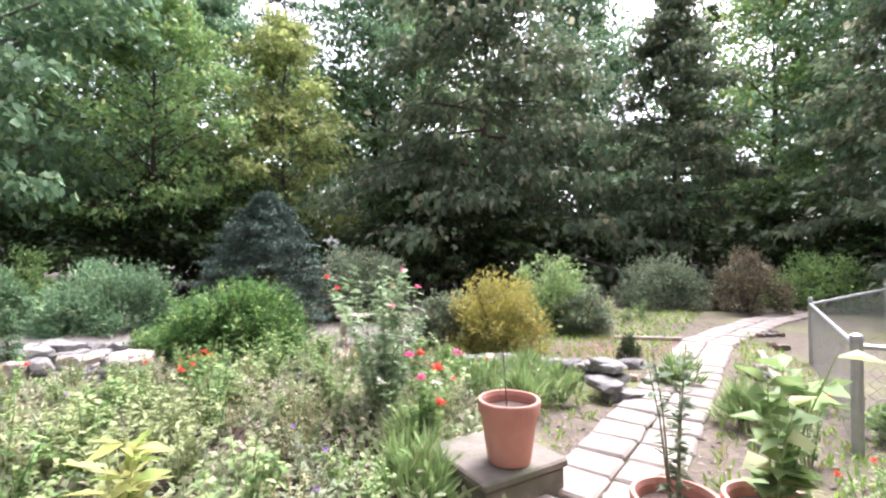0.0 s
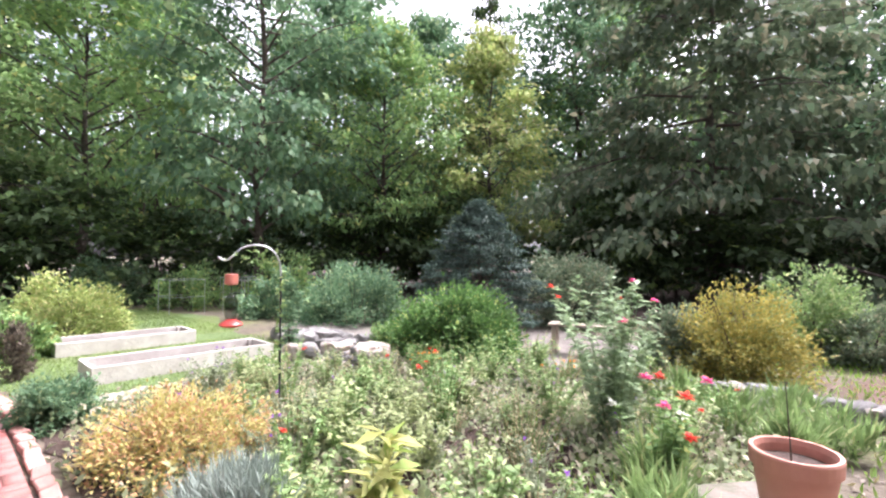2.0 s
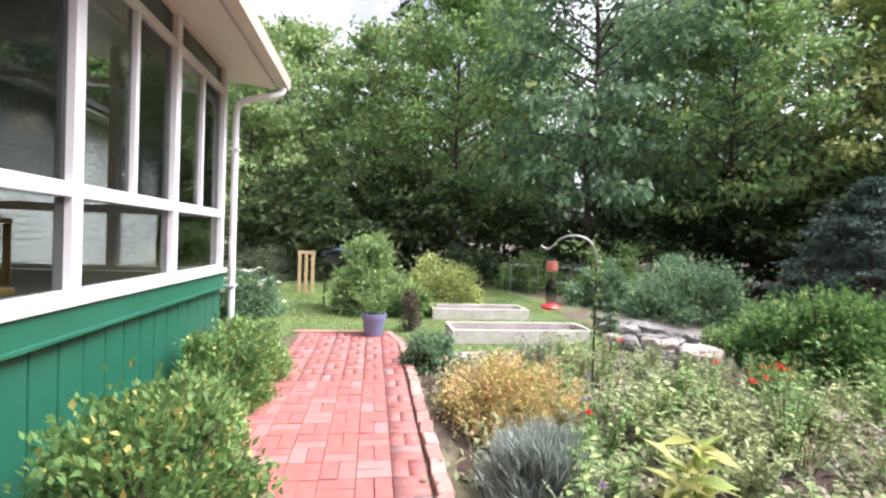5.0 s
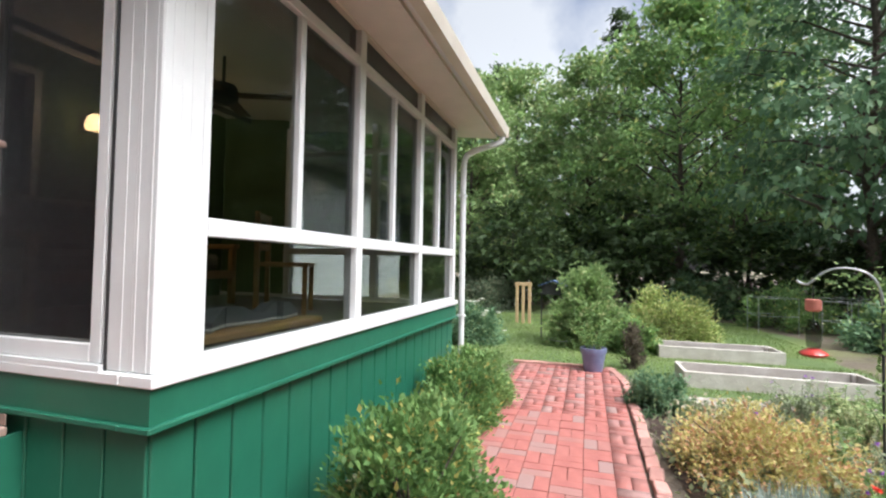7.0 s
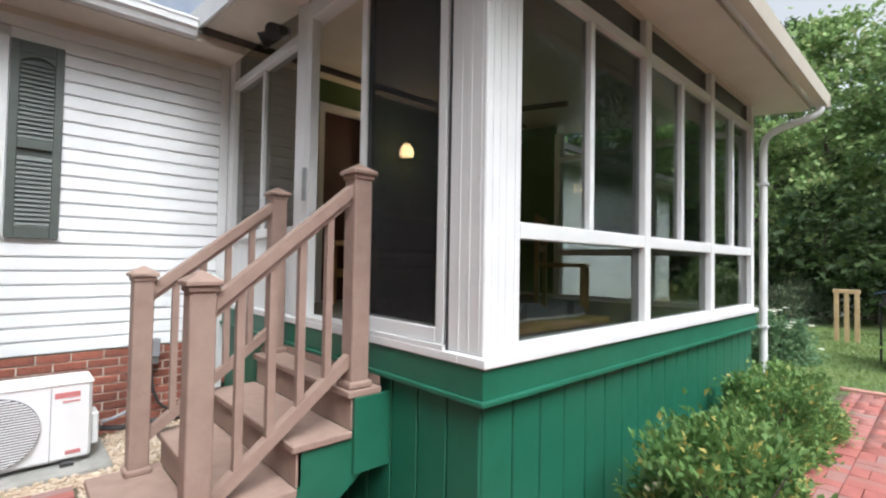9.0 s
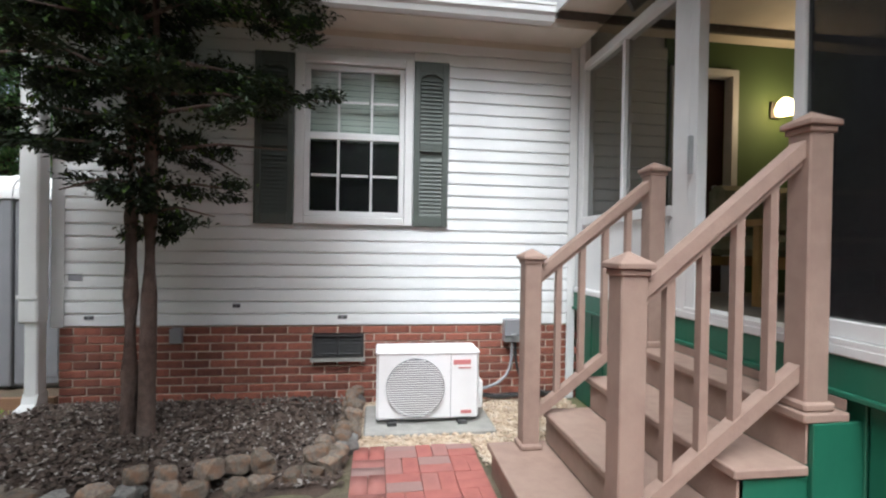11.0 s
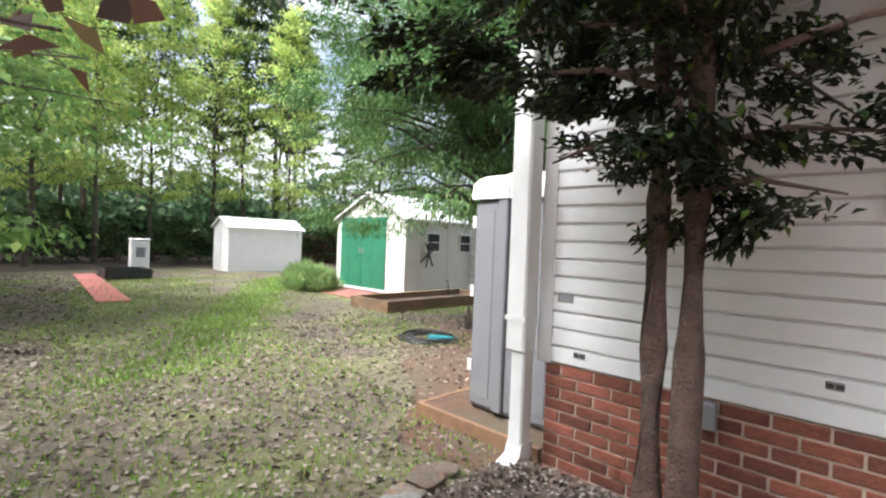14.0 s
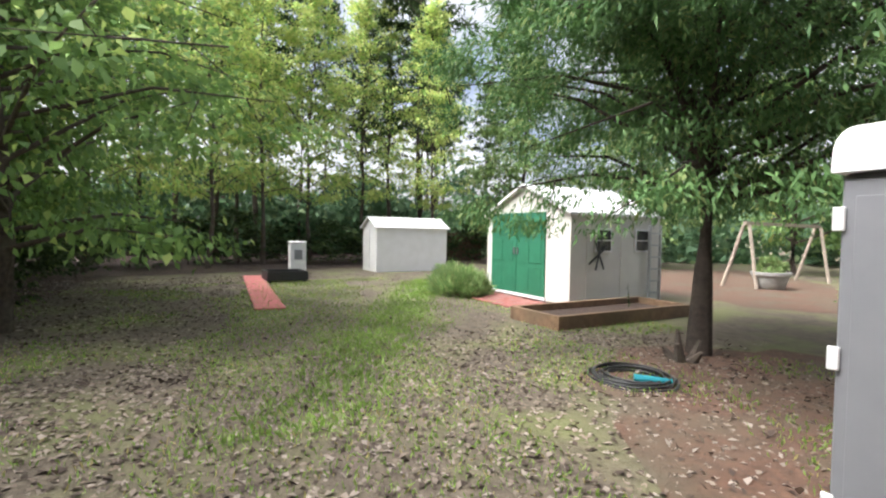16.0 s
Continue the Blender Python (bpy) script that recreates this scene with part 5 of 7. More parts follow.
grass("yard_grass", 60000, (-18, -4.4), (-5, 5), 0.05, 21, "short sparse grass in the yard", yard_keep)
grass("grass_strip", 34000, (-17, -7.5), (-2, 6), 0.085, 24, "brighter green grass strip leading to the sheds", lambda x, y, r: np.abs(y + 0.25 + 0.63 * (x + 9.1)) < 0.75 * r.uniform(0.2, 1.2, len(x)), leaf_material("strip_blade", (0.20, 0.34, 0.07), (0.31, 0.45, 0.11), None))
grass("lawn_grass", 46000, (4.35, 12.5), (-8.4, -0.5), 0.045, 22, "short green lawn grass", lambda x, y, r: ~((x < 5.45) & (y > -5.05) & (y < -3.7)) & ~((x > 4.9) & (x < 5.6) & (y < -5.7)) & ~((x > 6.8) & (x < 7.5) & (y < -5.7)), leaf_material("lawn_blade", (0.17, 0.255, 0.075), (0.25, 0.335, 0.115), None))


# ---- plants ----
def limb(bm, a, b, ra, rb, seg=6):
    cone(bm, a, b, ra, rb, seg, caps=False)


def stem(bm, pts, radii, seg=8):
    """One connected round stem through the points."""
    rings = []
    for i, (p, r) in enumerate(zip(pts, radii)):
        d = (pts[min(i + 1, len(pts) - 1)] - pts[max(i - 1, 0)]).to_track_quat("Z", "Y")
        rings.append([bm.verts.new(p + d @ Vector((r * math.cos(6.2832 * k / seg), r * math.sin(6.2832 * k / seg), 0))) for k in range(seg)])
    for a, b in zip(rings, rings[1:]):
        for k in range(seg):
            bm.faces.new((a[k], a[(k + 1) % seg], b[(k + 1) % seg], b[k]))


def tree_parts(seed, h, r, base, n, size, leaf_m, bark_m, droop=0.1, trunk_r=0.13, limbs=30, top=0.25, spread=0.088, aspect=0.6, layered=0.0):
    """A tapered trunk with limbs and a crown of leaf sprays carried on them, with gaps between."""
    rng = np.random.default_rng(seed)
    bm = bmesh.new()
    pts = [Vector((0, 0, -0.05))]
    k = 7
    for i in range(1, k + 1):
        pts.append(Vector((rng.normal() * 0.05 * h / 8, rng.normal() * 0.05 * h / 8, h * 0.96 * i / k)))
    stem(bm, pts, [trunk_r * (1 - 0.9 * i / k) * (1.3 if i == 0 else 1) for i in range(k + 1)], 9)
    C, W = [], []
    for i in range(limbs):
        u = (i + rng.uniform(0, 0.9)) / limbs
        z = base + (h - base) * u * 0.97
        az = i * 2.399 + rng.normal() * 0.35
        prof = (1 - u) ** 0.75 * (1 - top) + top * (1 - u ** 3) if layered else (0.5 + 0.5 * math.sin(math.pi * min(1, 0.2 + u * 0.85))) * (1 - 0.6 * u ** 3)
        L = r * prof * rng.uniform(0.75, 1.12)
        el = (0.15 - droop) if layered else rng.uniform(0.15, 0.75) - droop
        q = pts[min(k - 1, int(z / (h * 0.96) * k))]
        a = Vector((q.x, q.y, z))
        d = Vector((math.cos(az) * math.cos(el), math.sin(az) * math.cos(el), math.sin(el)))
        b = a + d * L
        m = a.lerp(b, 0.55) + Vector((0, 0, 0.08 * L))
        rr = max(0.012, trunk_r * 0.34 * (1 - 0.7 * u))
        limb(bm, a, m, rr, rr * 0.6, 5)
        limb(bm, m, b, rr * 0.6, 0.006, 5)
        for f in np.linspace(0.3, 1.04, 6):
            p = a.lerp(m, f / 0.55) if f < 0.55 else m.lerp(b, (f - 0.55) / 0.45)
            side = Vector((-math.sin(az), math.cos(az), 0)) * rng.normal() * 0.22 * L * f
            c = p + side + Vector((0, 0, rng.normal() * 0.06 * L - droop * f * L * 0.5))
            C.append(c[:])
            W.append(0.4 + f)
            if f > 0.4 and rng.random() < 0.6:
                limb(bm, p, c, rr * 0.35, 0.004, 4)
    C, W = np.array(C), np.array(W)
    W *= rng.uniform(0.1, 1.5, len(W))
    idx = rng.choice(len(C), n, p=W / W.sum())
    cl = rng.normal(size=(n, 3)) * [1, 1, 0.45 if not layered else 0.25] * spread * r
    P = C[idx] + cl
    out = P - np.array([0, 0, base + (h - base) * 0.4])
    out /= np.linalg.norm(out, axis=1, keepdims=True)
    D = out * 0.7 + rng.normal(size=(n, 3)) * 0.7 + [0, 0, -0.35 - droop]
    v, f = leaves(P, D, size, size * aspect, rng, up=0.7)
    return data_of("trunk", bm, bark_m, True), mesh_np("crown", v, f, leaf_m)


def tree(parts, at, label, category="tree", group="woodland trees", turn=0.0, scale=(1, 1, 1), name="tree"):
    t = thing(name, (0, 0, 0), label, category, group)
    t.matrix_basis = pose(*at, 0, 0, turn) @ Matrix.Diagonal((*scale, 1))
    for n_, me in zip(("trunk", "crown"), parts):
        ob = new(n_, me)
        ob.parent = t
    return t


OAK = tree_parts(1, 11, 3.6, 1.2, 11800, 0.222, L_MID, M_BARK, trunk_r=0.16, limbs=58)
OAK2 = tree_parts(2, 12, 3.4, 1.6, 11000, 0.238, L_DEEP, M_BARK, trunk_r=0.16, limbs=58)
OAK3 = tree_parts(3, 10, 3.2, 0.8, 10200, 0.222, L_FRESH, M_BARK, trunk_r=0.13, limbs=54)
LIME = tree_parts(4, 9, 2.6, 1.0, 11000, 0.18, L_LIME, M_BARK, trunk_r=0.11, limbs=50)
HEM = tree_parts(5, 10, 4.6, 0.6, 23500, 0.222, L_HEM, M_BARK, droop=0.28, trunk_r=0.18, limbs=46, layered=1.0, top=0.55, spread=0.085)
HEM2 = tree_parts(6, 10, 3.2, 0.6, 16000, 0.215, L_HEM, M_BARK, droop=0.3, trunk_r=0.16, limbs=46, layered=1.0, top=0.4, spread=0.085)
PINE = tree_parts(7, 19, 2.3, 8.5, 3200, 0.36, L_DARK, M_BARK, trunk_r=0.17, limbs=30, aspect=0.35)
YEL = tree_parts(8, 13, 2.2, 2.4, 8500, 0.17, L_YELLOW, M_BARK, trunk_r=0.085, limbs=60, spread=0.095)
# understorey bushes, their canopy shade put into the leaf colour
UNDER = tree_parts(9, 4.5, 2.2, 0.2, 1800, 0.285, L_DARK, M_BARK, trunk_r=0.05, limbs=24)


def polar(deg, d, c=(-1.1, -4.6)):
    return c[0] + d * math.cos(radians(deg)), c[1] + d * math.sin(radians(deg)), 0.0


T_DARK, T_LIGHT = "tall broadleaf tree with dense dark green leaves", "tall broadleaf tree with fresh green leaves"
for parts, deg, d, lab, sc in (
        (HEM, -77, 17.5, "broad dark grey-green evergreen with drooping layered branches", 1.22), (HEM2, -98, 19, "slender grey-green evergreen with drooping layered branches", 1.0),
        (HEM2, -118, 15.5, "slender grey-green evergreen with drooping layered branches", 0.9), (LIME, -53, 19, "yellow-green broadleaf tree in the woodland edge", 1.05),
        (OAK2, -26, 15.5, T_DARK, 1.0), (OAK, -40, 17, T_DARK, 0.8), (OAK, -10, 19, T_LIGHT, 0.95), (OAK3, 0, 21, T_LIGHT, 1.05), (OAK, -16, 24, T_DARK, 1.1),
        (OAK3, 8, 24, T_LIGHT, 1.15), (OAK3, 14, 21, T_LIGHT, 1.0), (OAK2, -34, 23, T_DARK, 1.1), (OAK2, -46, 22, T_DARK, 0.95), (OAK2, -63, 24, T_DARK, 1.2),
        (OAK, -69, 26, T_DARK, 1.25), (OAK2, -88, 25, T_DARK, 1.2), (OAK, -107, 25, T_DARK, 1.15), (OAK2, -117, 22, T_DARK, 1.1), (OAK, -128, 20, T_DARK, 1.0),
        (OAK3, 22, 26, T_LIGHT, 1.2), (OAK, 30, 24, T_LIGHT, 1.2), (OAK, 38, 27, T_DARK, 1.2)):
    tree(parts, polar(deg, d), lab, turn=deg * 37 % 360, scale=(sc * 1.08, sc * 1.08, sc * (1.12 if deg < -8 else 1.0)))
# unseen trees added along the south of the yard to shade it
for parts, x, y, lab, sc in ((OAK2, -6.6, -7.0, T_DARK, 0.75), (OAK2, -14.2, -9.0, T_DARK, 1.0)):
    tree(parts, (x, y, 0), lab, turn=x * 51 % 360, scale=(sc, sc, sc))
rt = random.Random(9)
for k in range(13):
    deg = -128 + k * 12.5 + rt.uniform(-2, 2)
    s = rt.uniform(0.85, 1.15)
    tree(PINE, polar(deg, rt.uniform(27, 38)), "tall pine with a bare trunk and high sparse crown", turn=k * 77, scale=(s, s, s))
for k in range(30):
    deg = -130 + k * 5.0 + rt.uniform(-2, 2)
    s = rt.uniform(0.7, 1.1)
    tree(UNDER, polar(deg, rt.uniform(15.5, 21)), "leafy understorey bush at the wood edge, darkened for canopy shade", "shrub", "understorey bushes", k * 51, (s, s, s * rt.uniform(0.6, 0.9)), "shrub")
# far woods close the view behind the single trees
def far_woods(name, d0, d1, a0, a1, n, seed, cx, cy, top):
    rng = np.random.default_rng(seed)
    k = n // 70
    a = rng.uniform(radians(a0), radians(a1), k)
    d = rng.uniform(d0, d1, k)
    hgt = top * (0.75 + 0.25 * np.sin(a * 23 + 1) * np.sin(a * 9)) * rng.uniform(0.0, 1.0, k) ** 0.8
    C = np.stack([cx + d * np.cos(a), cy + d * np.sin(a), hgt], axis=1)
    i = rng.integers(0, k, n)
    P = C[i] + rng.normal(size=(n, 3)) * [0.8, 0.8, 0.55]
    P[:, 2] = np.maximum(P[:, 2], 0.1)
    v, f = leaves(P, rng.normal(size=P.shape) + [0, 0, -0.3], 0.62, 0.42, rng)
    tagged(new(name, mesh_np(name, v, f, L_DEEP)), "dense dark green far woodland", "woodland", kind="stuff")


far_woods("far_woods", 29, 40, -140, 45, 70000, 77, -1, -4.6, 15)
far_woods("far_woods_west", 30, 42, 95, 215, 36000, 78, -4, -2, 6)
# wood behind the yard
for parts, x, y, lab, sc in (
        (YEL, -23.5, -1.0, "slender tree with thin yellow-green leaves, brightened as if backlit", 1.0), (YEL, -25.5, 1.2, "slender tree with thin yellow-green leaves, brightened as if backlit", 1.1), (YEL, -22.5, -4.5, "slender tree with thin yellow-green leaves, brightened as if backlit", 1.0), (YEL, -27, 3.6, "slender tree with thin yellow-green leaves, brightened as if backlit", 1.05),
        (YEL, -25, 9.0, "slender tree with thin yellow-green leaves, brightened as if backlit", 1.0), (OAK, -17, -6.0, T_DARK, 0.9), (OAK3, -21, -8, T_LIGHT, 1.0), (OAK3, -24, 14, T_LIGHT, 1.1), (OAK3, -19, 17, T_LIGHT, 1.0),
        (OAK, -14, 20, T_DARK, 1.0), (YEL, -27, -3.2, "slender tree with thin yellow-green leaves, brightened as if backlit", 1.1), (YEL, -29, 0.5, "slender tree with thin yellow-green leaves, brightened as if backlit", 1.2), (OAK, -9, 22, T_DARK, 1.0), (YEL, -27.5, 6.5, "slender tree with thin yellow-green leaves, brightened as if backlit", 1.15), (OAK, -26, -9, T_DARK, 1.1)):
    tree(parts, (x, y, 0), lab, turn=x * 51 % 360, scale=(sc, sc, sc))
for k in range(30):
    s = rt.uniform(0.75, 1.05)
    tree(PINE, (rt.uniform(-42, -26.5), -12 + k * 1.15 + rt.uniform(-0.8, 0.8), 0), "tall pine with a bare trunk and high sparse crown", turn=k * 61, scale=(s, s, s))
for k in range(18):
    s = rt.uniform(0.5, 0.9)
    tree(UNDER, (-25.5 + rt.uniform(-3, 2) + (abs(k - 8) * 0.35), -13 + k * 1.9, 0), "leafy understorey bush at the wood edge, darkened for canopy shade", "shrub", "understorey bushes", k * 51, (s, s, s * 0.6), "shrub")
for x, y, s in ((-15.5, -5.0, 0.5), (-18.5, -5.6, 0.55), (-12.2, -5.0, 0.42), (-20.5, -4.4, 0.4)):
    tree(UNDER, (x, y, 0), "leafy bush beside the yard, darkened for canopy shade", "shrub", "understorey bushes", x * 30, (s, s, s * 0.8), "shrub")
NEAR = tree_parts(21, 8.5, 3.5, 1.0, 17000, 0.15, leaf_material("leaf_shade", (0.161, 0.284, 0.095), (0.304, 0.466, 0.138), (0.493, 0.621, 0.190), 0.1), M_BARK, trunk_r=0.13, limbs=64, droop=0.15)
tree(NEAR, (-12.6, -4.0, 0), "broadleaf tree with low dark green boughs beside the yard", group="yard trees", turn=40)
tree(NEAR, (-16.4, -5.2, 0), "broadleaf tree with low dark green boughs beside the yard", group="yard trees", turn=160, scale=(0.9, 0.9, 1.0))
JUN = tree_parts(12, 7.5, 3.2, 1.75, 190000, 0.096, L_JUNIPER, M_BARK_D, droop=0.16, trunk_r=0.12, limbs=150, spread=0.062, aspect=0.25)
tree(JUN, (-7.71, 3.72, 0), "feathery green juniper tree with a dark trunk", group="yard trees", scale=(1, 1, 1))

# small dark conifer in the mulch bed, two stems, shade included in its leaf colour
hk = thing("small_conifer", (-3.27, -0.79, 0.1), "small conifer with twin trunks in mulch, dark green leaves deepened for shade", "tree")
rng = np.random.default_rng(31)
for k, (dx, dy, lean) in enumerate(((-0.055, 0.0, -0.03), (0.055, -0.02, 0.04))):
    bm = bmesh.new()
    pts = [Vector((dx + lean * i / 8 + rng.normal() * 0.007, dy + rng.normal() * 0.007, -0.1 + i * 0.5)) for i in range(9)]
    stem(bm, pts, [0.055 - 0.0045 * i + (0.01 if i == 0 else 0) for i in range(9)], 12)
    part("trunk", bm, M_BARK_R, hk, smooth=True)
C, N = [], []
for i in range(54):
    z = 1.42 + 2.6 * (i / 54)
    az = i * 2.4 + rng.normal() * 0.3
    L = rng.uniform(0.65, 1.05) * min(1.3, 0.40 + 1.05 * (z - 1.35)) * (1.0 if math.cos(az) > -0.3 else 0.82)
    el = rng.uniform(-0.25, 0.15)
    a = Vector((0, 0, z))
    b = a + Vector((math.cos(az) * L, math.sin(az) * L * 0.72, math.sin(el) * L))
    bm = bmesh.new()
    stem(bm, [a, a.lerp(b, 0.5) + Vector((0, 0, 0.05)), b], [0.016, 0.010, 0.004], 6)
    part("branch", bm, M_BARK_R, hk)
    for f in np.linspace(0.25, 1.0, 8):
        C.append(a.lerp(b, f)[:])
C = np.array(C)
K = 420
share = 0.18 + np.clip(C[:, 2] - 1.45, 0, 1.2)
sub = C[rng.choice(len(C), K, p=share / share.sum())] + rng.normal(size=(K, 3)) * [0.09, 0.09, 0.05]
away = (sub - [0, 0, 2.2]) * [1, 1, 0.15] + rng.normal(size=(K, 3)) * 0.25
away /= np.linalg.norm(away, axis=1, keepdims=True)


def sprays(name, which, n, length, mat_):
    """Flat fans of scale leaves pointing outwards, denser towards their foot."""
    i = which[rng.integers(0, len(which), n)]
    f = rng.uniform(-0.5, 1.0, n)[:, None]
    P = sub[i] + away[i] * f * 0.13 + rng.normal(size=(n, 3)) * [0.05, 0.05, 0.02] * (1.1 - 0.5 * f)
    D = away[i] + rng.normal(size=(n, 3)) * [0.7, 0.7, 0.3]
    v, q = leaves(P, D, length, length * 0.5, rng, up=1.4)
    ob = new(name, mesh_np(name, v, q, mat_))
    ob.parent = hk
    return ob


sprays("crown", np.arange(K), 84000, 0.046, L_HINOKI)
# brighter green leaves on 70 sprays, chosen at random with a lean to height
top = np.argsort(-(sub[:, 2] * 0.2 + rng.random(K)))[:70]
tagged(sprays("bright_sprays", top, 5500, 0.04, leaf_material("scale_bright", (0.05, 0.115, 0.022), (0.085, 0.17, 0.035), None, 0.1, 0.6, 0.2)), "brighter green sprays, more of them towards the top")


def shrub(at, rx, ry, h, n, size, leaf_m, label, seed, aspect=0.55, lumps=0.25, name="shrub", category="shrub", group="", upright=0.2, base=0.0, twigs=8):
    """A lumpy dome of leaves over a few stems, with an uneven outline."""
    rng = np.random.default_rng(seed)
    t = thing(name, at, label, category, group)
    bm = bmesh.new()
    for k in range(twigs):
        a = rng.uniform(0, 6.28)
        e = Vector((math.cos(a) * rx * rng.uniform(0.3, 0.75), math.sin(a) * ry * rng.uniform(0.3, 0.75), h * rng.uniform(0.55, 0.85)))
        limb(bm, Vector((e.x * 0.12, e.y * 0.12, -0.03)), e * 0.5 + Vector((0, 0, 0.02)), 0.012 + 0.008 * h, 0.008, 5)
        limb(bm, e * 0.5 + Vector((0, 0, 0.02)), e, 0.008, 0.003, 4)
    part("stem", bm, M_BARK, t)
    n = int(n * 1.5)
    k = max(40, n // 90)
    d = rng.normal(size=(k, 3))
    d[:, 2] = np.abs(d[:, 2]) * 0.9 + 0.02
    d /= np.linalg.norm(d, axis=1, keepdims=True)
    rad = rng.uniform(0.78, 1.0 + lumps * 0.45, k) * np.where(rng.random(k) < 0.25, 0.6, 1.0)
    C = d * rad[:, None] * [rx, ry, h * (1 - base)] * 0.84 + [0, 0, h * base]
    m = (rx + ry + h) / 3
    i = rng.integers(0, k, n)
    P = C[i] + rng.normal(size=(n, 3)) * m * 0.10
    P[:, 2] = np.maximum(P[:, 2], 0.01)
    D = d[i] + rng.normal(size=(n, 3)) * 0.7 + [0, 0, upright]
    v, f = leaves(P, D, size, size * aspect, rng, up=0.7)
    ob = new("foliage", mesh_np("foliage", v, f, leaf_m))
    ob.parent = t
    return t


shrub((3.2, -9.45, 0), 0.98, 0.9, 0.98, 9000, 0.07, L_ROUND, "dense rounded green shrub in the garden", 41)
shrub((4.35, -9.3, 0), 0.42, 0.42, 0.36, 2500, 0.05, L_MID, "low rounded green shrub beside rocks", 42)
shrub((2.15, -8.75, 0), 0.28, 0.28, 0.36, 1500, 0.035, L_MID, "small clipped green mound among flowers", 43, lumps=0.05)
shrub((0.15, -10.75, 0), 0.72, 0.65, 1.12, 8000, 0.05, L_OLIVE, "golden olive-leaved shrub with fine twigs", 44)
shrub((0.85, -10.9, 0), 0.42, 0.4, 0.85, 3500, 0.055, L_GREY, "grey-green upright shrub among flowers", 45)
shrub((-0.35, -13.0, 0), 0.75, 0.7, 1.35, 5000, 0.07, L_FRESH, "green garden shrub with pale young tips", 46)
shrub((-0.9, -12.6, 0), 0.5, 0.5, 0.8, 2600, 0.06, L_GREY, "grey-leaved shrub in the garden", 47)
shrub((3.6, -13.3, 0), 1.0, 0.9, 1.7, 6000, 0.08, L_GREY, "loose grey-green shrub by the spruce", 48)
shrub((7.0, -10.6, 0), 1.3, 1.1, 1.25, 6000, 0.09, L_DEEP, "leafy green shrub at the wood edge", 49)
for i, (x, y, r, h) in enumerate(((8.9, -9.9, 0.9, 0.95), (12.0, -9.3, 1.1, 1.1), (14.0, -7.6, 1.2, 1.3), (10.6, -11.0, 1.1, 1.3))):
    shrub((x, y, 0), r, r * 0.9, h, 3200, 0.10, (L_DEEP, L_MID)[i % 2], "dark leafy bush at the wood edge behind the beds", 110 + i, group="wood edge bushes", lumps=0.6)
shrub((-2.6, -17.0, 0), 1.1, 1.0, 1.3, 5000, 0.08, L_GREY, "grey-green shrub along the path", 50)
shrub((-4.2, -16.4, 0), 0.8, 0.8, 1.5, 3500, 0.07, leaf_material("leaf_bronze", (0.14, 0.11, 0.08), (0.20, 0.18, 0.10), None), "bronze-leaved upright shrub along the path", 51)
shrub((-5.9, -17.5, 0), 1.2, 1.0, 1.3, 5000, 0.08, L_MID, "green shrub along the path", 52)
shrub((-1.5, -10.75, 0), 0.15, 0.15, 0.36, 1800, 0.025, L_DARK, "small clipped boxwood ball in the bare bed", 53, lumps=0.02)
shrub((2.4, -5.75, 0), 0.74, 0.6, 0.45, 8000, 0.035, L_GOLD, "low spreading golden shrub with orange tips", 54)
shrub((1.15, -5.55, 0), 0.36, 0.3, 0.38, 5000, 0.13, L_LAV, "silvery lavender clump beside the walk", 55, aspect=0.06, upright=2.2)
shrub((3.95, -5.35, 0), 0.52, 0.3, 0.34, 4000, 0.045, L_DEEP, "low dark green shrub beside the walk", 56)
for i, (x, y, r, h) in enumerate(((0.98, -3.80, 0.44, 0.62), (1.95, -3.58, 0.30, 0.42), (2.65, -3.56, 0.36, 0.55), (3.35, -3.55, 0.38, 0.52))):
    shrub((x, y, 0), r * 1.15, r * 0.9, h, 6600, 0.045, (L_PORCH, L_MID)[i % 2], "leafy green shrub at the foot of the porch", 60 + i, group="porch shrubs", upright=0.7, lumps=0.7)
wf = shrub((7.1, -2.6, 0), 0.7, 0.6, 0.72, 4500, 0.07, L_DEEP, "dark green rose shrub with white flowers", 66)
shrub((7.6, -4.65, 0), 0.65, 0.65, 1.5, 6500, 0.09, L_FRESH, "fresh green upright shrub on the lawn", 67)
shrub((8.4, -6.1, 0), 0.9, 0.85, 1.05, 5500, 0.07, L_LIME, "yellow-green shrub behind the raised beds", 68)
shrub((7.0, -5.4, 0), 0.35, 0.35, 0.6, 2800, 0.06, L_MID, "green shrub behind the blue pot", 69)
shrub((14, -1.5, 0), 1.6, 1.3, 1.1, 4500, 0.09, L_GREY, "low grey-green shrub by the drive", 70)
shrub((-13.7, 3.9, 0), 0.9, 0.6, 0.55, 5000, 0.22, L_FRESH, "strappy bright green perennial clump by the shed", 71, aspect=0.12, upright=1.4)
shrub((-15.2, 4.6, 0), 0.8, 0.6, 0.5, 3500, 0.2, L_MID, "strappy green perennial clump by the shed", 72, aspect=0.12, upright=1.4)

# blue spruce
SPR = tree_parts(14, 2.5, 1.45, 0.12, 24000, 0.08, L_SPRUCE, M_BARK, droop=0.06, trunk_r=0.06, limbs=84, layered=1.0, top=0.08, spread=0.055, aspect=0.3)
tree(SPR, (4.75, -11.9, 0), "conical blue-green spruce with dense needles", group="garden conifers")
CON = tree_parts(15, 0.75, 0.16, 0.05, 2500, 0.04, L_DEEP, M_BARK, droop=0.0, trunk_r=0.02, limbs=30, layered=1.0, top=0.2, spread=0.12, aspect=0.3)
tree(CON, (4.95, -7.95, 0), "small pointed dark conifer by the rocks", group="garden conifers")


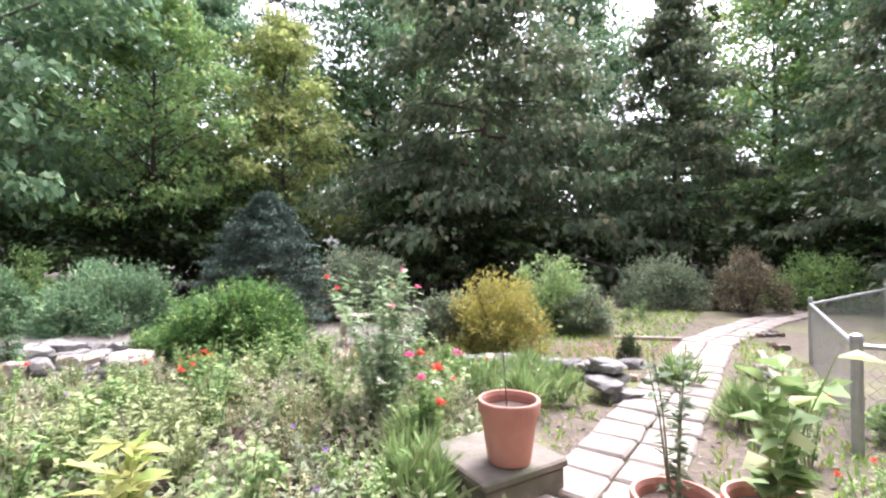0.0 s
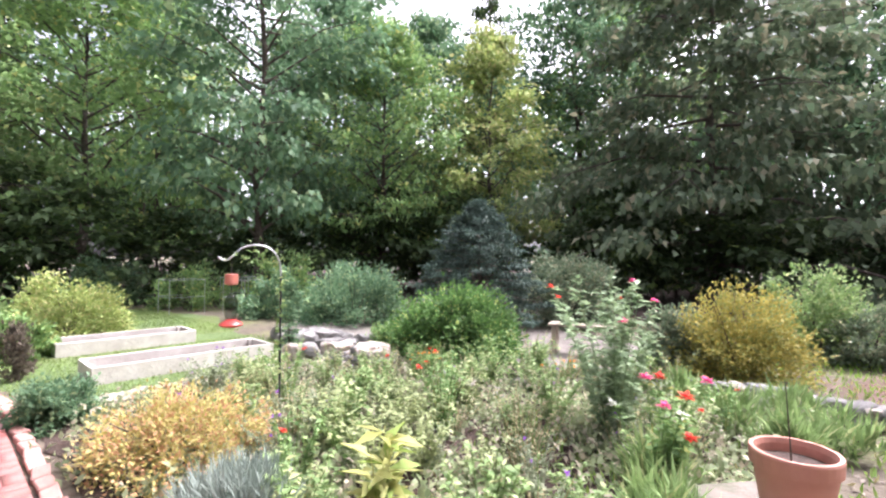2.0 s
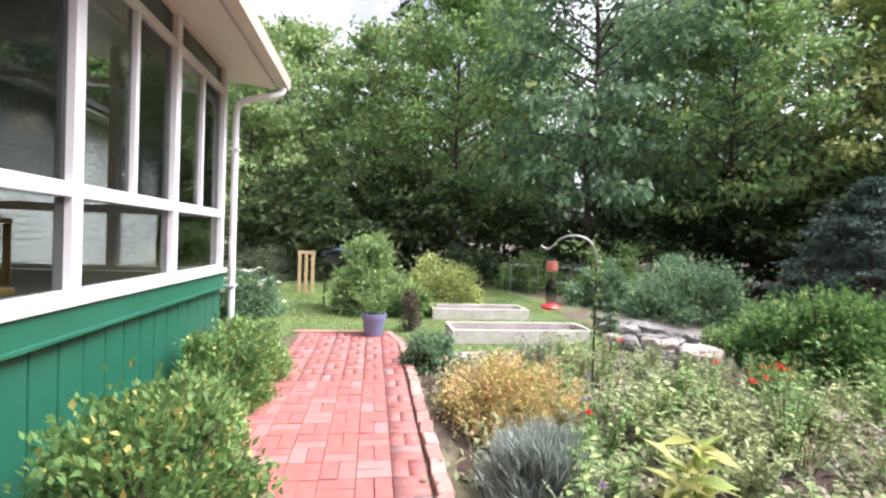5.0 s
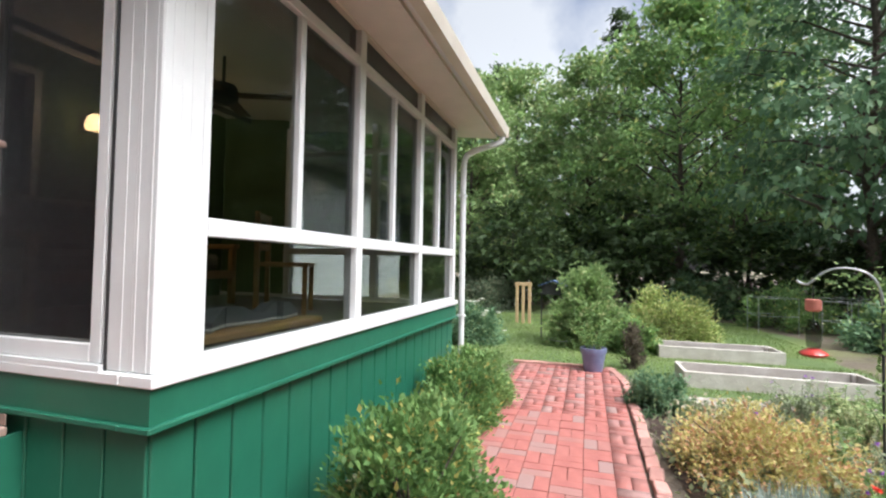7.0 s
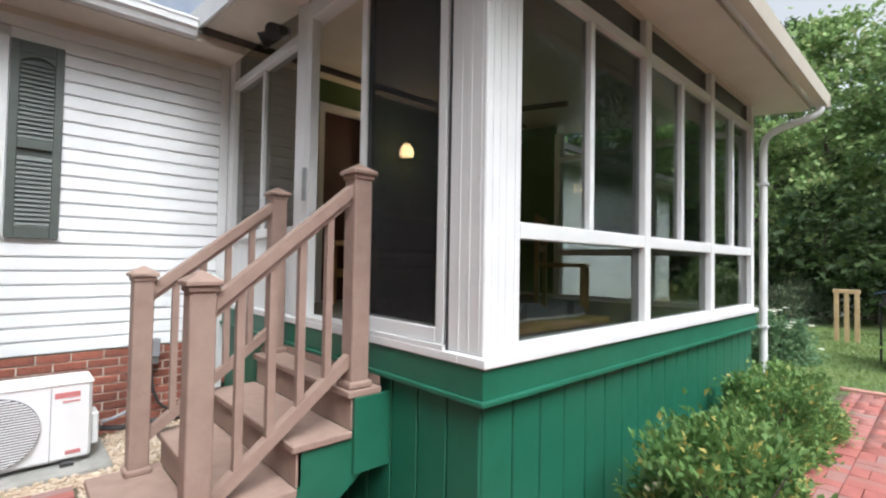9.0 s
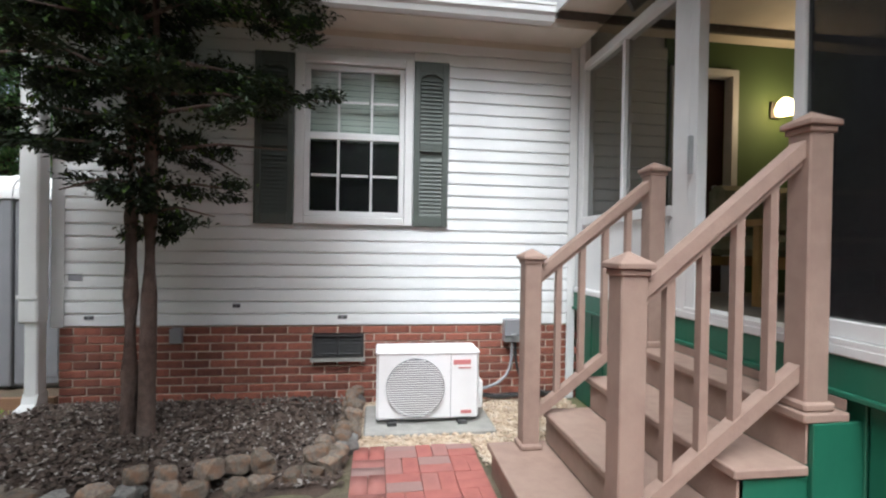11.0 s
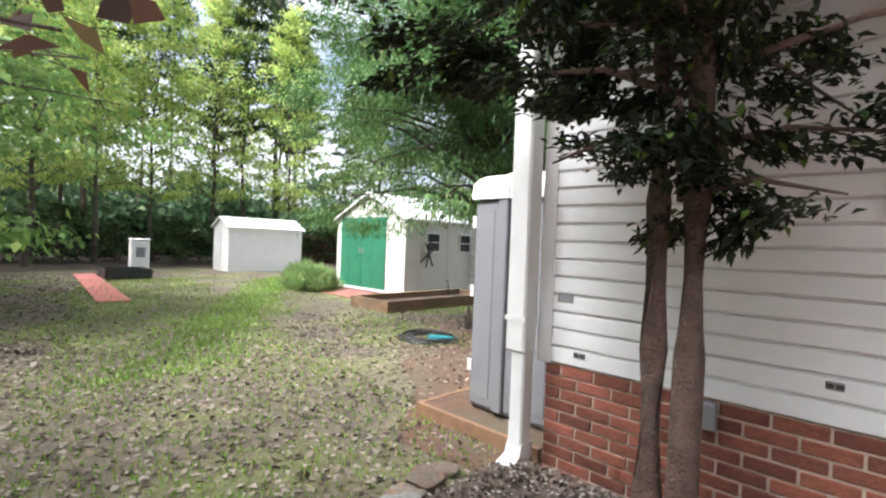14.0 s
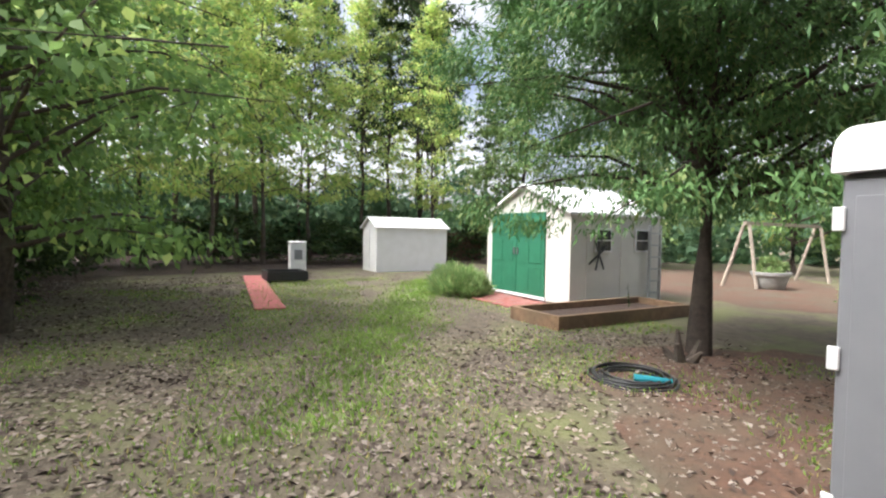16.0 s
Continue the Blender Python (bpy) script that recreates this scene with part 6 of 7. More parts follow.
# ---- garden things ----
def raised_bed(x0, x1, y0, y1, h, label, turn=0.0):
    t = thing("raised_bed", ((x0 + x1) / 2, (y0 + y1) / 2, 0), label, "raised bed", "raised beds")
    w, d = (x1 - x0) / 2, (y1 - y0) / 2
    for s in (-1, 1):
        part("board", boxes((s * w - 0.02, s * w + 0.02, -d, d, -0.02, h), bevel=0.004), M_BED, t)
        part("board", boxes((-w + 0.021, w - 0.021, s * (d - 0.02) - 0.02, s * (d - 0.02) + 0.02, -0.02, h - 0.003), bevel=0.004), M_BED, t)
        for q in (-1, 1):
            part("corner_post", boxes((s * (w - 0.045) - 0.022, s * (w - 0.045) + 0.022, q * (d - 0.066) - 0.022, q * (d - 0.066) + 0.022, 0, h - 0.01)), M_BED, t)
    part("soil", boxes((-w + 0.021, w - 0.021, -d + 0.045, d - 0.045, 0, 0.08)), M_SOIL, t, "dry brown soil")


raised_bed(4.95, 5.55, -7.72, -5.74, 0.19, "empty weathered timber raised bed on the lawn")
raised_bed(6.85, 7.45, -7.43, -5.72, 0.19, "empty weathered timber raised bed near the shrubs")


def pot(name, at, r, h, mat_, label, category="plant pot", soil=True):
    t = thing(name, at, label, category)
    part("body", lathe(bmesh.new(), [(r * 0.66, 0), (r * 0.70, h * 0.05), (r * 0.92, h * 0.78), (r * 0.92, h * 0.80), (r * 0.84, h * 0.80), (r * 0.8, h * 0.72)], 32), mat_, t, smooth=True)
    part("rim", lathe(bmesh.new(), [(r * 0.925, h * 0.79), (r, h * 0.80), (r * 1.02, h * 0.97), (r, h), (r * 0.9, h), (r * 0.86, h * 0.93), (r * 0.86, h * 0.805)], 32), mat_, t)
    if soil:
        part("soil", lathe(bmesh.new(), [(r * 0.4, h * 0.79), (r * 0.858, h * 0.82), (r * 0.5, h * 0.85)], 20), M_SOIL, t)
    return t


tp = pot("terracotta_pot", (-0.70, -7.12, 0.20), 0.165, 0.335, M_TERRA, "empty terracotta pot with dry stalk on a stone block")
part("stalk", cone(bmesh.new(), (0.01, 0, 0.26), (0.03, 0.01, 0.62), 0.004, 0.002, 5), M_BARK, tp)
solid("stone_block", boxes((-0.27, 0.27, -0.27, 0.27, 0, 0.15), (-0.285, 0.285, -0.285, 0.285, 0.151, 0.2), bevel=0.012), material("mossy_block", (0.21, 0.175, 0.145), (0.15, 0.13, 0.105), 0.9, 9, 0.4, c3=(0.09, 0.10, 0.055), s3=4, amount3=0.7), "mossy tan stone block under the terracotta pot", "stone block", at=(-0.60, -7.22, 0), turn=50.6)
pot("terracotta_pot", (-1.45, -6.70, 0.0), 0.17, 0.34, M_TERRA, "terracotta pot holding a thorny rose", soil=True)
pot("terracotta_pot", (-1.80, -6.78, 0.0), 0.17, 0.34, M_TERRA, "terracotta pot holding a large-leaved green plant", soil=True)
bp_ = pot("blue_pot", (5.35, -4.72, 0.01), 0.17, 0.32, M_BLUE_POT, "blue glazed pot with a leafy plant")


def stalks(at, n, h, spread, nl, size, leaf_m, label, seed, name="garden_plant", category="plant", group="flower bed plants", flowers=None, nf=0, fr=0.035, aspect=0.5, fall=0.0):
    """Leafy stems from one foot, with blossoms on some of the tips."""
    rng = np.random.default_rng(seed)
    t = thing(name, at, label, category, group)
    bm = bmesh.new()
    P, D, tips = [], [], []
    for k in range(n):
        a, l = rng.uniform(0, 6.28), h * rng.uniform(0.65, 1.1)
        o = Vector((math.cos(a), math.sin(a), 0)) * spread * rng.uniform(0.15, 1.0)
        b = o * 0.15
        c = o * 0.55 + Vector((0, 0, l * 0.6))
        e = o + Vector((0, 0, l * (1 - fall * 0.3)))
        limb(bm, b + Vector((0, 0, -0.01)), c, 0.006, 0.004, 4)
        limb(bm, c, e, 0.004, 0.002, 4)
        if n <= 6:
            part("stem", bm, leaf_m, t)
            bm = bmesh.new()
        tips.append(e)
        for j in range(nl):
            f = rng.uniform(0.1, 1.0)
            p = b.lerp(c, f / 0.6) if f < 0.6 else c.lerp(e, (f - 0.6) / 0.4)
            g = rng.uniform(0, 6.28)
            P.append(p[:])
            D.append((math.cos(g), math.sin(g), rng.uniform(-0.2, 0.7)))
    if n > 6:
        part("stem", bm, leaf_m, t)
    else:
        bm.free()
    v, f = leaves(np.array(P), np.array(D), size, size * aspect, rng, up=1.2)
    ob = new("foliage", mesh_np("foliage", v, f, leaf_m))
    ob.parent = t
    for k in range(nf):
        e = tips[k % len(tips)]
        m = flowers[k % len(flowers)]
        pe, dd = [], []
        for j in range(14):
            g = j * 2.4
            pe.append((e.x, e.y, e.z + 0.004 * (j % 3)))
            dd.append((math.cos(g), math.sin(g), 0.15 + 0.35 * (j % 3)))
        fv, ff = leaves(np.array(pe), np.array(dd), fr, fr * 0.6, rng, up=2)
        ob = new("blossom", mesh_np("blossom", fv, ff, m))
        ob.parent = t
    return t


rg = random.Random(77)
stalks((-1.45, -6.70, 0.28), 5, 0.62, 0.16, 34, 0.055, L_GREY, "thorny rose stems with small leaves in a pot", 1, "rose", "plant", "potted plants")
stalks((-1.80, -6.78, 0.28), 5, 0.62, 0.24, 16, 0.12, L_FRESH, "large-leaved fresh green plant in a pot", 2, "potted_plant", "plant", "potted plants", aspect=0.75)
stalks((5.35, -4.72, 0.27), 14, 0.42, 0.38, 26, 0.06, L_MID, "leafy green plant filling the blue pot", 3, "potted_plant", "plant", "potted plants")
stalks((0.42, -7.95, 0), 26, 1.15, 0.62, 66, 0.075, leaf_material("leaf_silver", (0.184, 0.265, 0.138), (0.310, 0.402, 0.230), None), "tall silvery rose bush with red buds", 4, "rose_bush", "shrub", flowers=[F_RED, F_PINK], nf=6)
stalks((-0.05, -7.45, 0), 12, 0.6, 0.40, 46, 0.06, L_MID, "bushy rose with red blossoms", 5, "rose_bush", "shrub", flowers=[F_RED, F_PINK, F_WHITE], nf=8, fr=0.045)
# strappy clumps round the pot and along the stones
for i, (x, y, h) in enumerate(((-0.25, -6.9, 0.4), (-0.05, -7.4, 0.36), (-0.55, -8.5, 0.36), (-0.15, -8.9, 0.4), (-0.8, -8.9, 0.34), (0.3, -9.2, 0.4), (-0.45, -9.4, 0.34), (-1.9, -9.8, 0.3), (-2.2, -8.7, 0.3))):
    shrub((x, y, 0), 0.2, 0.2, h * 0.75, 350, 0.17, L_FRESH, "strappy green daylily clump in the bed", 200 + i, aspect=0.1, upright=1.6, name="daylily", category="plant", group="daylilies", twigs=2)
# mixed border plants, each kind made once and repeated
KINDS = [
    stalks((2.2, -7.0, 0), 10, 0.5, 0.3, 34, 0.055, L_FRESH, "bushy green perennial in the flower bed", 10),
    stalks((1.4, -7.2, 0), 9, 0.6, 0.28, 26, 0.05, L_MID, "green zinnia plant with red blossoms", 11, flowers=[F_RED, F_PINK], nf=1, fr=0.034),
    stalks((2.0, -6.3, 0), 12, 0.4, 0.32, 34, 0.035, leaf_material("leaf_sage", (0.263, 0.311, 0.195), (0.395, 0.431, 0.283), None), "fine-leaved perennial with purple flowers", 12, flowers=[F_PURPLE], nf=2, fr=0.02),
    stalks((1.2, -6.4, 0), 10, 0.45, 0.3, 32, 0.05, leaf_material("leaf_pale", (0.345, 0.414, 0.186), (0.483, 0.529, 0.280), None), "pale yellow-green leafy perennial in soil", 13),
    stalks((3.0, -7.3, 0), 12, 0.48, 0.32, 34, 0.03, leaf_material("leaf_straw", (0.388, 0.342, 0.178), (0.512, 0.433, 0.274), (0.228, 0.319, 0.137), 0.4), "straw-coloured fading perennial with fine leaves", 14),
    stalks((2.6, -8.2, 0), 12, 0.3, 0.28, 30, 0.035, L_MID, "marigold plant with orange flowers", 15, flowers=[F_ORANGE], nf=6, fr=0.02),
    stalks((0.8, -6.1, 0), 6, 0.5, 0.16, 18, 0.14, leaf_material("leaf_butter", (0.45, 0.46, 0.14), (0.55, 0.55, 0.24), (0.3, 0.4, 0.1), 0.3), "upright plant with broad yellow-green leaves", 16, aspect=0.4)]
spots = []
for k in range(150):
    x, y = rg.uniform(-0.3, 4.0), rg.uniform(-9.4, -5.5)
    if x < 3.6 and y > -6.35 and x > 2.0 and rg.random() < 0.9:
        continue
    if math.hypot(x - 3.2, y + 9.45) < 1.2 or math.hypot(x - 1.75, y + 5.65) < 0.45 or math.hypot(x + 0.66, y + 7.1) < 0.6 or (x > 3.2 and y < -7.4) or (x < 0.2 and y > -6.3):
        continue
    near = y > -7.0
    pick = rg.choice((0, 2, 2, 3, 4, 1, 3)) if near else rg.choice((0, 0, 2, 4, 4, 3, 1, 4))
    if y < -8.3 and x > 1.4:
        pick = rg.choice((5, 4, 4, 0))
    s = rg.uniform(0.65, 1.05)
    copy_thing(KINDS[pick], pose(x, y, 0, 0, 0, rg.uniform(0, 360)) @ Matrix.Diagonal((s, s, s, 1)))
for k in range(26):
    x, y = (rg.uniform(-2.9, -1.9), rg.uniform(-10.5, -6.9)) if k % 2 else (rg.uniform(-3.0, 0.2), rg.uniform(-15.5, -13.2))
    if abs(x + 1.83 - 0.285 * (y + 9.5)) < 0.6:
        continue
    s = rg.uniform(0.45, 0.85)
    copy_thing(KINDS[rg.choice((0, 1, 2, 3))], pose(x, y, 0, 0, 0, rg.uniform(0, 360)) @ Matrix.Diagonal((s, s, s, 1)))
# low creeping growth over the soil
rng = np.random.default_rng(61)
n = 26000
cx = np.stack([rng.uniform(-0.5, 4.0, 420), rng.uniform(-9.7, -5.35, 420)], axis=1)
i = rng.integers(0, 420, n)
P = np.concatenate([cx[i] + rng.normal(size=(n, 2)) * 0.11, np.abs(rng.normal(size=(n, 1))) * 0.07 + 0.01], axis=1)
v, f = leaves(P, rng.normal(size=P.shape) + [0, 0, 0.6], 0.06, 0.035, rng, up=1)
tagged(new("ground_cover", mesh_np("ground_cover", v, f, leaf_material("leaf_cover", (0.188, 0.244, 0.122), (0.320, 0.347, 0.195), (0.413, 0.366, 0.269), 0.25))), "low mixed green growth over the bed", "ground cover", kind="stuff")
grass("path_weeds", 9000, (-3.4, 1.2), (-16, -6.5), 0.08, 33, "weeds and grass beside the garden path", lambda x, y, r: np.abs(x + 1.83 - 0.285 * (y + 9.5)) > 0.42, L_GRASS)
scatter("garden_litter", 2500, (-3.2, 0.3), (-14, -6.6), flat, 0.05, L_LITTER, 9, "dry leaves along the garden path")

# timbers round the bare bed
tb = thing("bed_edging", (0, 0, 0), "grey weathered timbers edging the bare bed", "edging")
for a, b in (((-0.3, -9.98), (-1.52, -9.8)), ((-1.35, -12.15), (-2.3, -12.3)), ((-2.75, -9.6), (-3.1, -11.6))):
    bm = boxes((0, math.hypot(b[0] - a[0], b[1] - a[1]), -0.04, 0.04, 0, 0.06), bevel=0.008)
    bmesh.ops.transform(bm, matrix=pose(a[0], a[1], 0, 0, 0, math.degrees(math.atan2(b[1] - a[1], b[0] - a[0]))), verts=bm.verts)
    part("timber", bm, M_TIMBER, tb)

# hummingbird feeder on a shepherd's crook with a vine
hk2 = thing("shepherd_hook", (2.28, -6.37, 0), "dark metal shepherd's crook wound with a thin vine", "plant hook")
tube("pole", [(0, 0, -0.05), (0, 0, 0.5), (0, 0, 1.0), (0, 0, 1.22)], 0.008, M_BLACK, hk2)
tube("crook", [(0, 0, 1.2), (0, 0, 1.34), (0.03, 0.09, 1.44), (0.09, 0.26, 1.42), (0.10, 0.32, 1.33), (0.12, 0.36, 1.30), (0.14, 0.40, 1.34)], 0.008, M_STEEL, hk2)
rng = np.random.default_rng(5)
zz = np.linspace(0.5, 1.35, 90)
P = np.stack([0.02 * np.cos(zz * 30), 0.02 * np.sin(zz * 30), zz], axis=1)
P = np.concatenate([P, np.stack([0.06 + rng.normal(size=40) * 0.03, 0.15 + rng.normal(size=40) * 0.1, 1.36 + rng.normal(size=40) * 0.05], axis=1)])
v, f = leaves(P, rng.normal(size=P.shape), 0.045, 0.028, rng)
ob = new("vine", mesh_np("vine", v, f, L_FRESH))
ob.parent = hk2
hf = thing("hummingbird_feeder", (2.38, -6.05, 0.84), "red and clear plastic hummingbird feeder hanging from the hook", "bird feeder")
part("base", lathe(bmesh.new(), [(0.02, 0), (0.07, 0.012), (0.08, 0.025), (0.068, 0.038), (0.03, 0.06)], 24), M_RED_PL, hf, "red dish")
part("bottle", lathe(bmesh.new(), [(0.03, 0.06), (0.04, 0.08), (0.045, 0.18), (0.03, 0.22), (0.02, 0.24)], 20), M_TINT, hf, "clear bottle")
part("ant_moat", lathe(bmesh.new(), [(0.03, 0.30), (0.045, 0.31), (0.045, 0.375), (0.03, 0.38)], 18), material("faded_red", (0.55, 0.20, 0.15), (0.48, 0.16, 0.12), 0.5, 6), hf, "faded red ant moat")
part("wire", cone(bmesh.new(), (0, 0, 0.24), (0, 0, 0.47), 0.003, 0.003, 5), M_BLACK, hf)

# wooden arbour, seed feeder, wire cages, dry plant
ar = thing("garden_arbor", (10.3, -3.14, 0), "pale new timber garden frame on the lawn", "garden frame")
for y in (-0.15, 0.0, 0.15):
    part("post", boxes((-0.045, 0.045, y - 0.035, y + 0.035, -0.05, 0.92), bevel=0.005), M_PINE, ar)
part("crossbar", boxes((-0.05, 0.05, -0.2, 0.2, 0.921, 1.0), bevel=0.005), M_PINE, ar)
sf = thing("seed_feeder", (8.1, -4.0, 0), "blue-roofed bird feeder on dark poles", "bird feeder")
for y in (-0.22, 0.22):
    part("pole", cone(bmesh.new(), (0, y, -0.05), (0, y, 0.86), 0.014, 0.014, 8), M_BLACK, sf)
part("tray", boxes((-0.15, 0.15, -0.24, 0.24, 0.86, 0.89)), M_BLACK, sf)
part("roof", prism(bmesh.new(), [(-0.27, 1.02), (0.0, 1.12), (0.27, 1.02), (0.27, 1.035), (0.0, 1.14), (-0.27, 1.035)], "x", -0.2, 0.2), material("blue_roof", (0.07, 0.12, 0.22), (0.05, 0.09, 0.17), 0.5, 5), sf, "blue plastic roof")
for x in (-0.13, 0.13):
    part("side", boxes((x - 0.01, x + 0.01, -0.2, 0.2, 0.891, 1.05)), M_BLACK, sf)
bb = thing("bird_bath", (7.3, -4.2, 0), "low grey bird bath dish on the lawn", "bird bath")
part("foot", lathe(bmesh.new(), [(0.12, 0), (0.10, 0.03), (0.06, 0.08)], 16), M_CONCRETE, bb)
part("dish", lathe(bmesh.new(), [(0.06, 0.08), (0.22, 0.11), (0.23, 0.13), (0.2, 0.125), (0.05, 0.10)], 20), M_STEEL, bb)
for i, (x, y, s) in enumerate(((11.0, -8.6, 0.75), (10.0, -9.6, 0.6), (11.6, -10.2, 0.7))):
    cg = thing("wire_cage", (x, y, 0), "square metal plant support cage", "plant support", "wire cages", turn=i * 25)
    for a in (-1, 1):
        for b in (-1, 1):
            part("upright", cone(bmesh.new(), (a * s / 2, b * s / 2, -0.03), (a * s / 2, b * s / 2, 0.8), 0.006, 0.006, 6), M_STEEL, cg)
    for z in (0.4, 0.79):
        for a in (-1, 1):
            part("bar", cone(bmesh.new(), (a * s / 2, -s / 2, z), (a * s / 2, s / 2, z), 0.005, 0.005, 6), M_STEEL, cg)
            part("bar", cone(bmesh.new(), (-s / 2, a * s / 2, z), (s / 2, a * s / 2, z), 0.005, 0.005, 6), M_STEEL, cg)
shrub((5.75, -5.25, 0), 0.12, 0.12, 0.72, 900, 0.05, leaf_material("leaf_dry", (0.12, 0.10, 0.08), (0.20, 0.17, 0.12), None), "dry brown upright stalks on the lawn", 90, upright=1.5, category="plant")
gb = thing("garden_bench", (2.0, -10.8, 0), "weathered slat bench behind the flowers", "bench", turn=20)
for k in range(3):
    part("slat", boxes((-0.5, 0.5, -0.15 + k * 0.11, -0.05 + k * 0.11, 0.40, 0.43)), M_TIMBER, gb)
for x in (-0.42, 0.42):
    part("leg", boxes((x - 0.03, x + 0.03, -0.13, 0.15, -0.02, 0.40)), M_TIMBER, gb)

# chain-link fence
fe = thing("chain_link_fence", (0, 0, 0), "low galvanised chain-link fence round the next garden", "fence")
fp = [(-5.2, -7.7), (-2.74, -8.35), (-3.5, -11.2), (-5.6, -14.2), (-8.0, -17.5), (-11, -20)]
for k, (x, y) in enumerate(fp):
    p = part("post", cone(bmesh.new(), (x, y, -0.1), (x, y, 0.74), 0.034 if k == 1 else 0.022, 0.034 if k == 1 else 0.022, 12), M_STEEL, fe)
    part("post_cap", lathe(bmesh.new(), [(0.04 if k == 1 else 0.027, 0.74), (0.035 if k == 1 else 0.024, 0.77), (0.01, 0.785)], 12, (x, y, 0)), M_STEEL, p)
for (xa, ya), (xb, yb) in zip(fp, fp[1:]):
    part("top_rail", cone(bmesh.new(), (xa, ya, 0.70), (xb, yb, 0.70), 0.017, 0.017, 8), M_STEEL, fe)
    d = math.hypot(xb - xa, yb - ya)
    bm = bmesh.new()
    vs = []
    nn = int(d / 0.075)
    for j in range(-10, nn):
        for up in (0, 1):
            s0, s1 = j * 0.075, j * 0.075 + 0.70
            z0, z1 = (0.0, 0.70) if up else (0.70, 0.0)
            if s0 < 0:
                z0 = z0 + (z1 - z0) * (-s0) / 0.70
                s0 = 0
            if s1 > d:
                z1 = z0 + (z1 - z0) * (d - s0) / (s1 - s0)
                s1 = d
            ux, uy = (xb - xa) / d, (yb - ya) / d
            cone(bm, (xa + ux * s0, ya + uy * s0, z0), (xa + ux * s1, ya + uy * s1, z1), 0.0015, 0.0015, 3, caps=False)
    part("wire_mesh", bm, M_STEEL, fe, "galvanised diamond wire mesh")
wf2 = shrub((-3.2, -8.6, 0), 0.3, 0.3, 0.3, 900, 0.06, L_FRESH, "low green weeds by the fence", 91, category="plant")

# ---- yard ----
M_SHED = material("cream_resin", (0.64, 0.62, 0.575), (0.58, 0.56, 0.52), 0.6, 3.0, 0.05, c3=(0.60, 0.58, 0.53), s3=1.0, amount3=0.4)
M_DOORG = material("green_resin", (0.03, 0.17, 0.095), (0.025, 0.145, 0.08), 0.5, 4.0, 0.05)


def shed(x0, x1, y0, y1, z0, eave, ridge, wall_m, label, doors):
    t = thing("shed", ((x0 + x1) / 2, (y0 + y1) / 2, z0), label, "shed", "garden sheds")
    w, d = (x1 - x0) / 2, (y1 - y0) / 2
    part("wall", boxes((-w, -w + 0.06, -d, d, -0.05, eave)), wall_m, t)
    part("wall", boxes((w - 0.06, w, -d, d, -0.05, eave)), wall_m, t)
    for s in (-1, 1):
        bm = bmesh.new()
        ys = (-d, -d + 0.06) if s < 0 else (d - 0.06, d)
        prism(bm, [(-w + 0.061, -0.05), (w - 0.061, -0.05), (w - 0.061, eave), (0, ridge), (-w + 0.061, eave)], "y", *ys)
        part("wall", bm, wall_m, t)
    for s in (-1, 1):
        bm = bmesh.new()
        o = 0.08
        sl = (ridge - eave) / w
        prism(bm, [(s * (w + o), eave - sl * o + 0.005), (s * 0.002, ridge + 0.005), (s * 0.002, ridge + 0.055), (s * (w + o), eave - sl * o + 0.055)], "y", -d - 0.1, d + 0.1)
        part("roof", bm, M_WHITE_PL, t)
    if doors:
        a, b, h = doors
        c = (a + b) / 2
        for q0, q1, s in ((a, c - 0.006, -1), (c + 0.006, b, 1)):
            dl = part("door", boxes((q0, q1, -d - 0.03, -d - 0.002, 0.02, h), bevel=0.006), M_DOORG, t, "green panelled door")
            ww = q1 - q0
            for i in range(2):
                for z0_, z1_ in ((0.12, 0.62), (0.72, 1.22), (1.32, h - 0.1)):
                    xa = q0 + ww * (0.12 + 0.42 * i)
                    part("panel", boxes((xa, xa + ww * 0.34, -d - 0.042, -d - 0.031, z0_, z1_), bevel=0.005), M_DOORG, dl)
            part("handle", boxes((c + s * 0.06 - 0.015, c + s * 0.06 + 0.015, -d - 0.07, -d - 0.031, 0.9, 1.05), bevel=0.006), M_STEEL, dl)
        part("sill", boxes((a - 0.04, b + 0.04, -d - 0.05, -d - 0.001, -0.04, 0.018)), M_WHITE_PL, t)
    return t, w, d


sh1, w1, d1 = shed(-13.95, -11.08, 4.85, 7.55, 0.1, 1.78, 2.42, M_SHED, "cream resin garden shed with green double doors", (-1.2, 0.72, 1.83))
for y in (-0.45, 0.75):
    wn_ = part("window", boxes((w1 + 0.0, w1 + 0.03, y - 0.24, y + 0.24, 1.0, 1.5)), M_WHITE_PL, sh1)
    p = part("pane", boxes((w1 + 0.031, w1 + 0.036, y - 0.2, y + 0.2, 1.04, 1.46)), material("dark_pane", (0.03, 0.035, 0.04), (0.02, 0.02, 0.025), 0.1, 3), wn_)
    part("grille_bar", boxes((w1 + 0.037, w1 + 0.045, y - 0.2, y + 0.2, 1.24, 1.26)), M_WHITE_PL, wn_)
for y in (-0.9, 0.1):
    part("rib", boxes((w1, w1 + 0.012, y - 0.02, y + 0.02, 0.0, 1.75)), M_SHED, sh1)
wv = thing("whirligig", (-11.03, 5.55, 1.05), "dark metal wall ornament with crossed blades", "ornament")
for a in range(3):
    bm = boxes((-0.006, 0.006, -0.32, 0.32, -0.02, 0.02))
    bmesh.ops.rotate(bm, cent=(0, 0, 0), matrix=Matrix.Rotation(radians(35 + a * 40), 3, "X"), verts=bm.verts)
    bmesh.ops.translate(bm, vec=(0.02 + a * 0.014, 0, 0), verts=bm.verts)
    part("blade", bm, M_BLACK, wv)
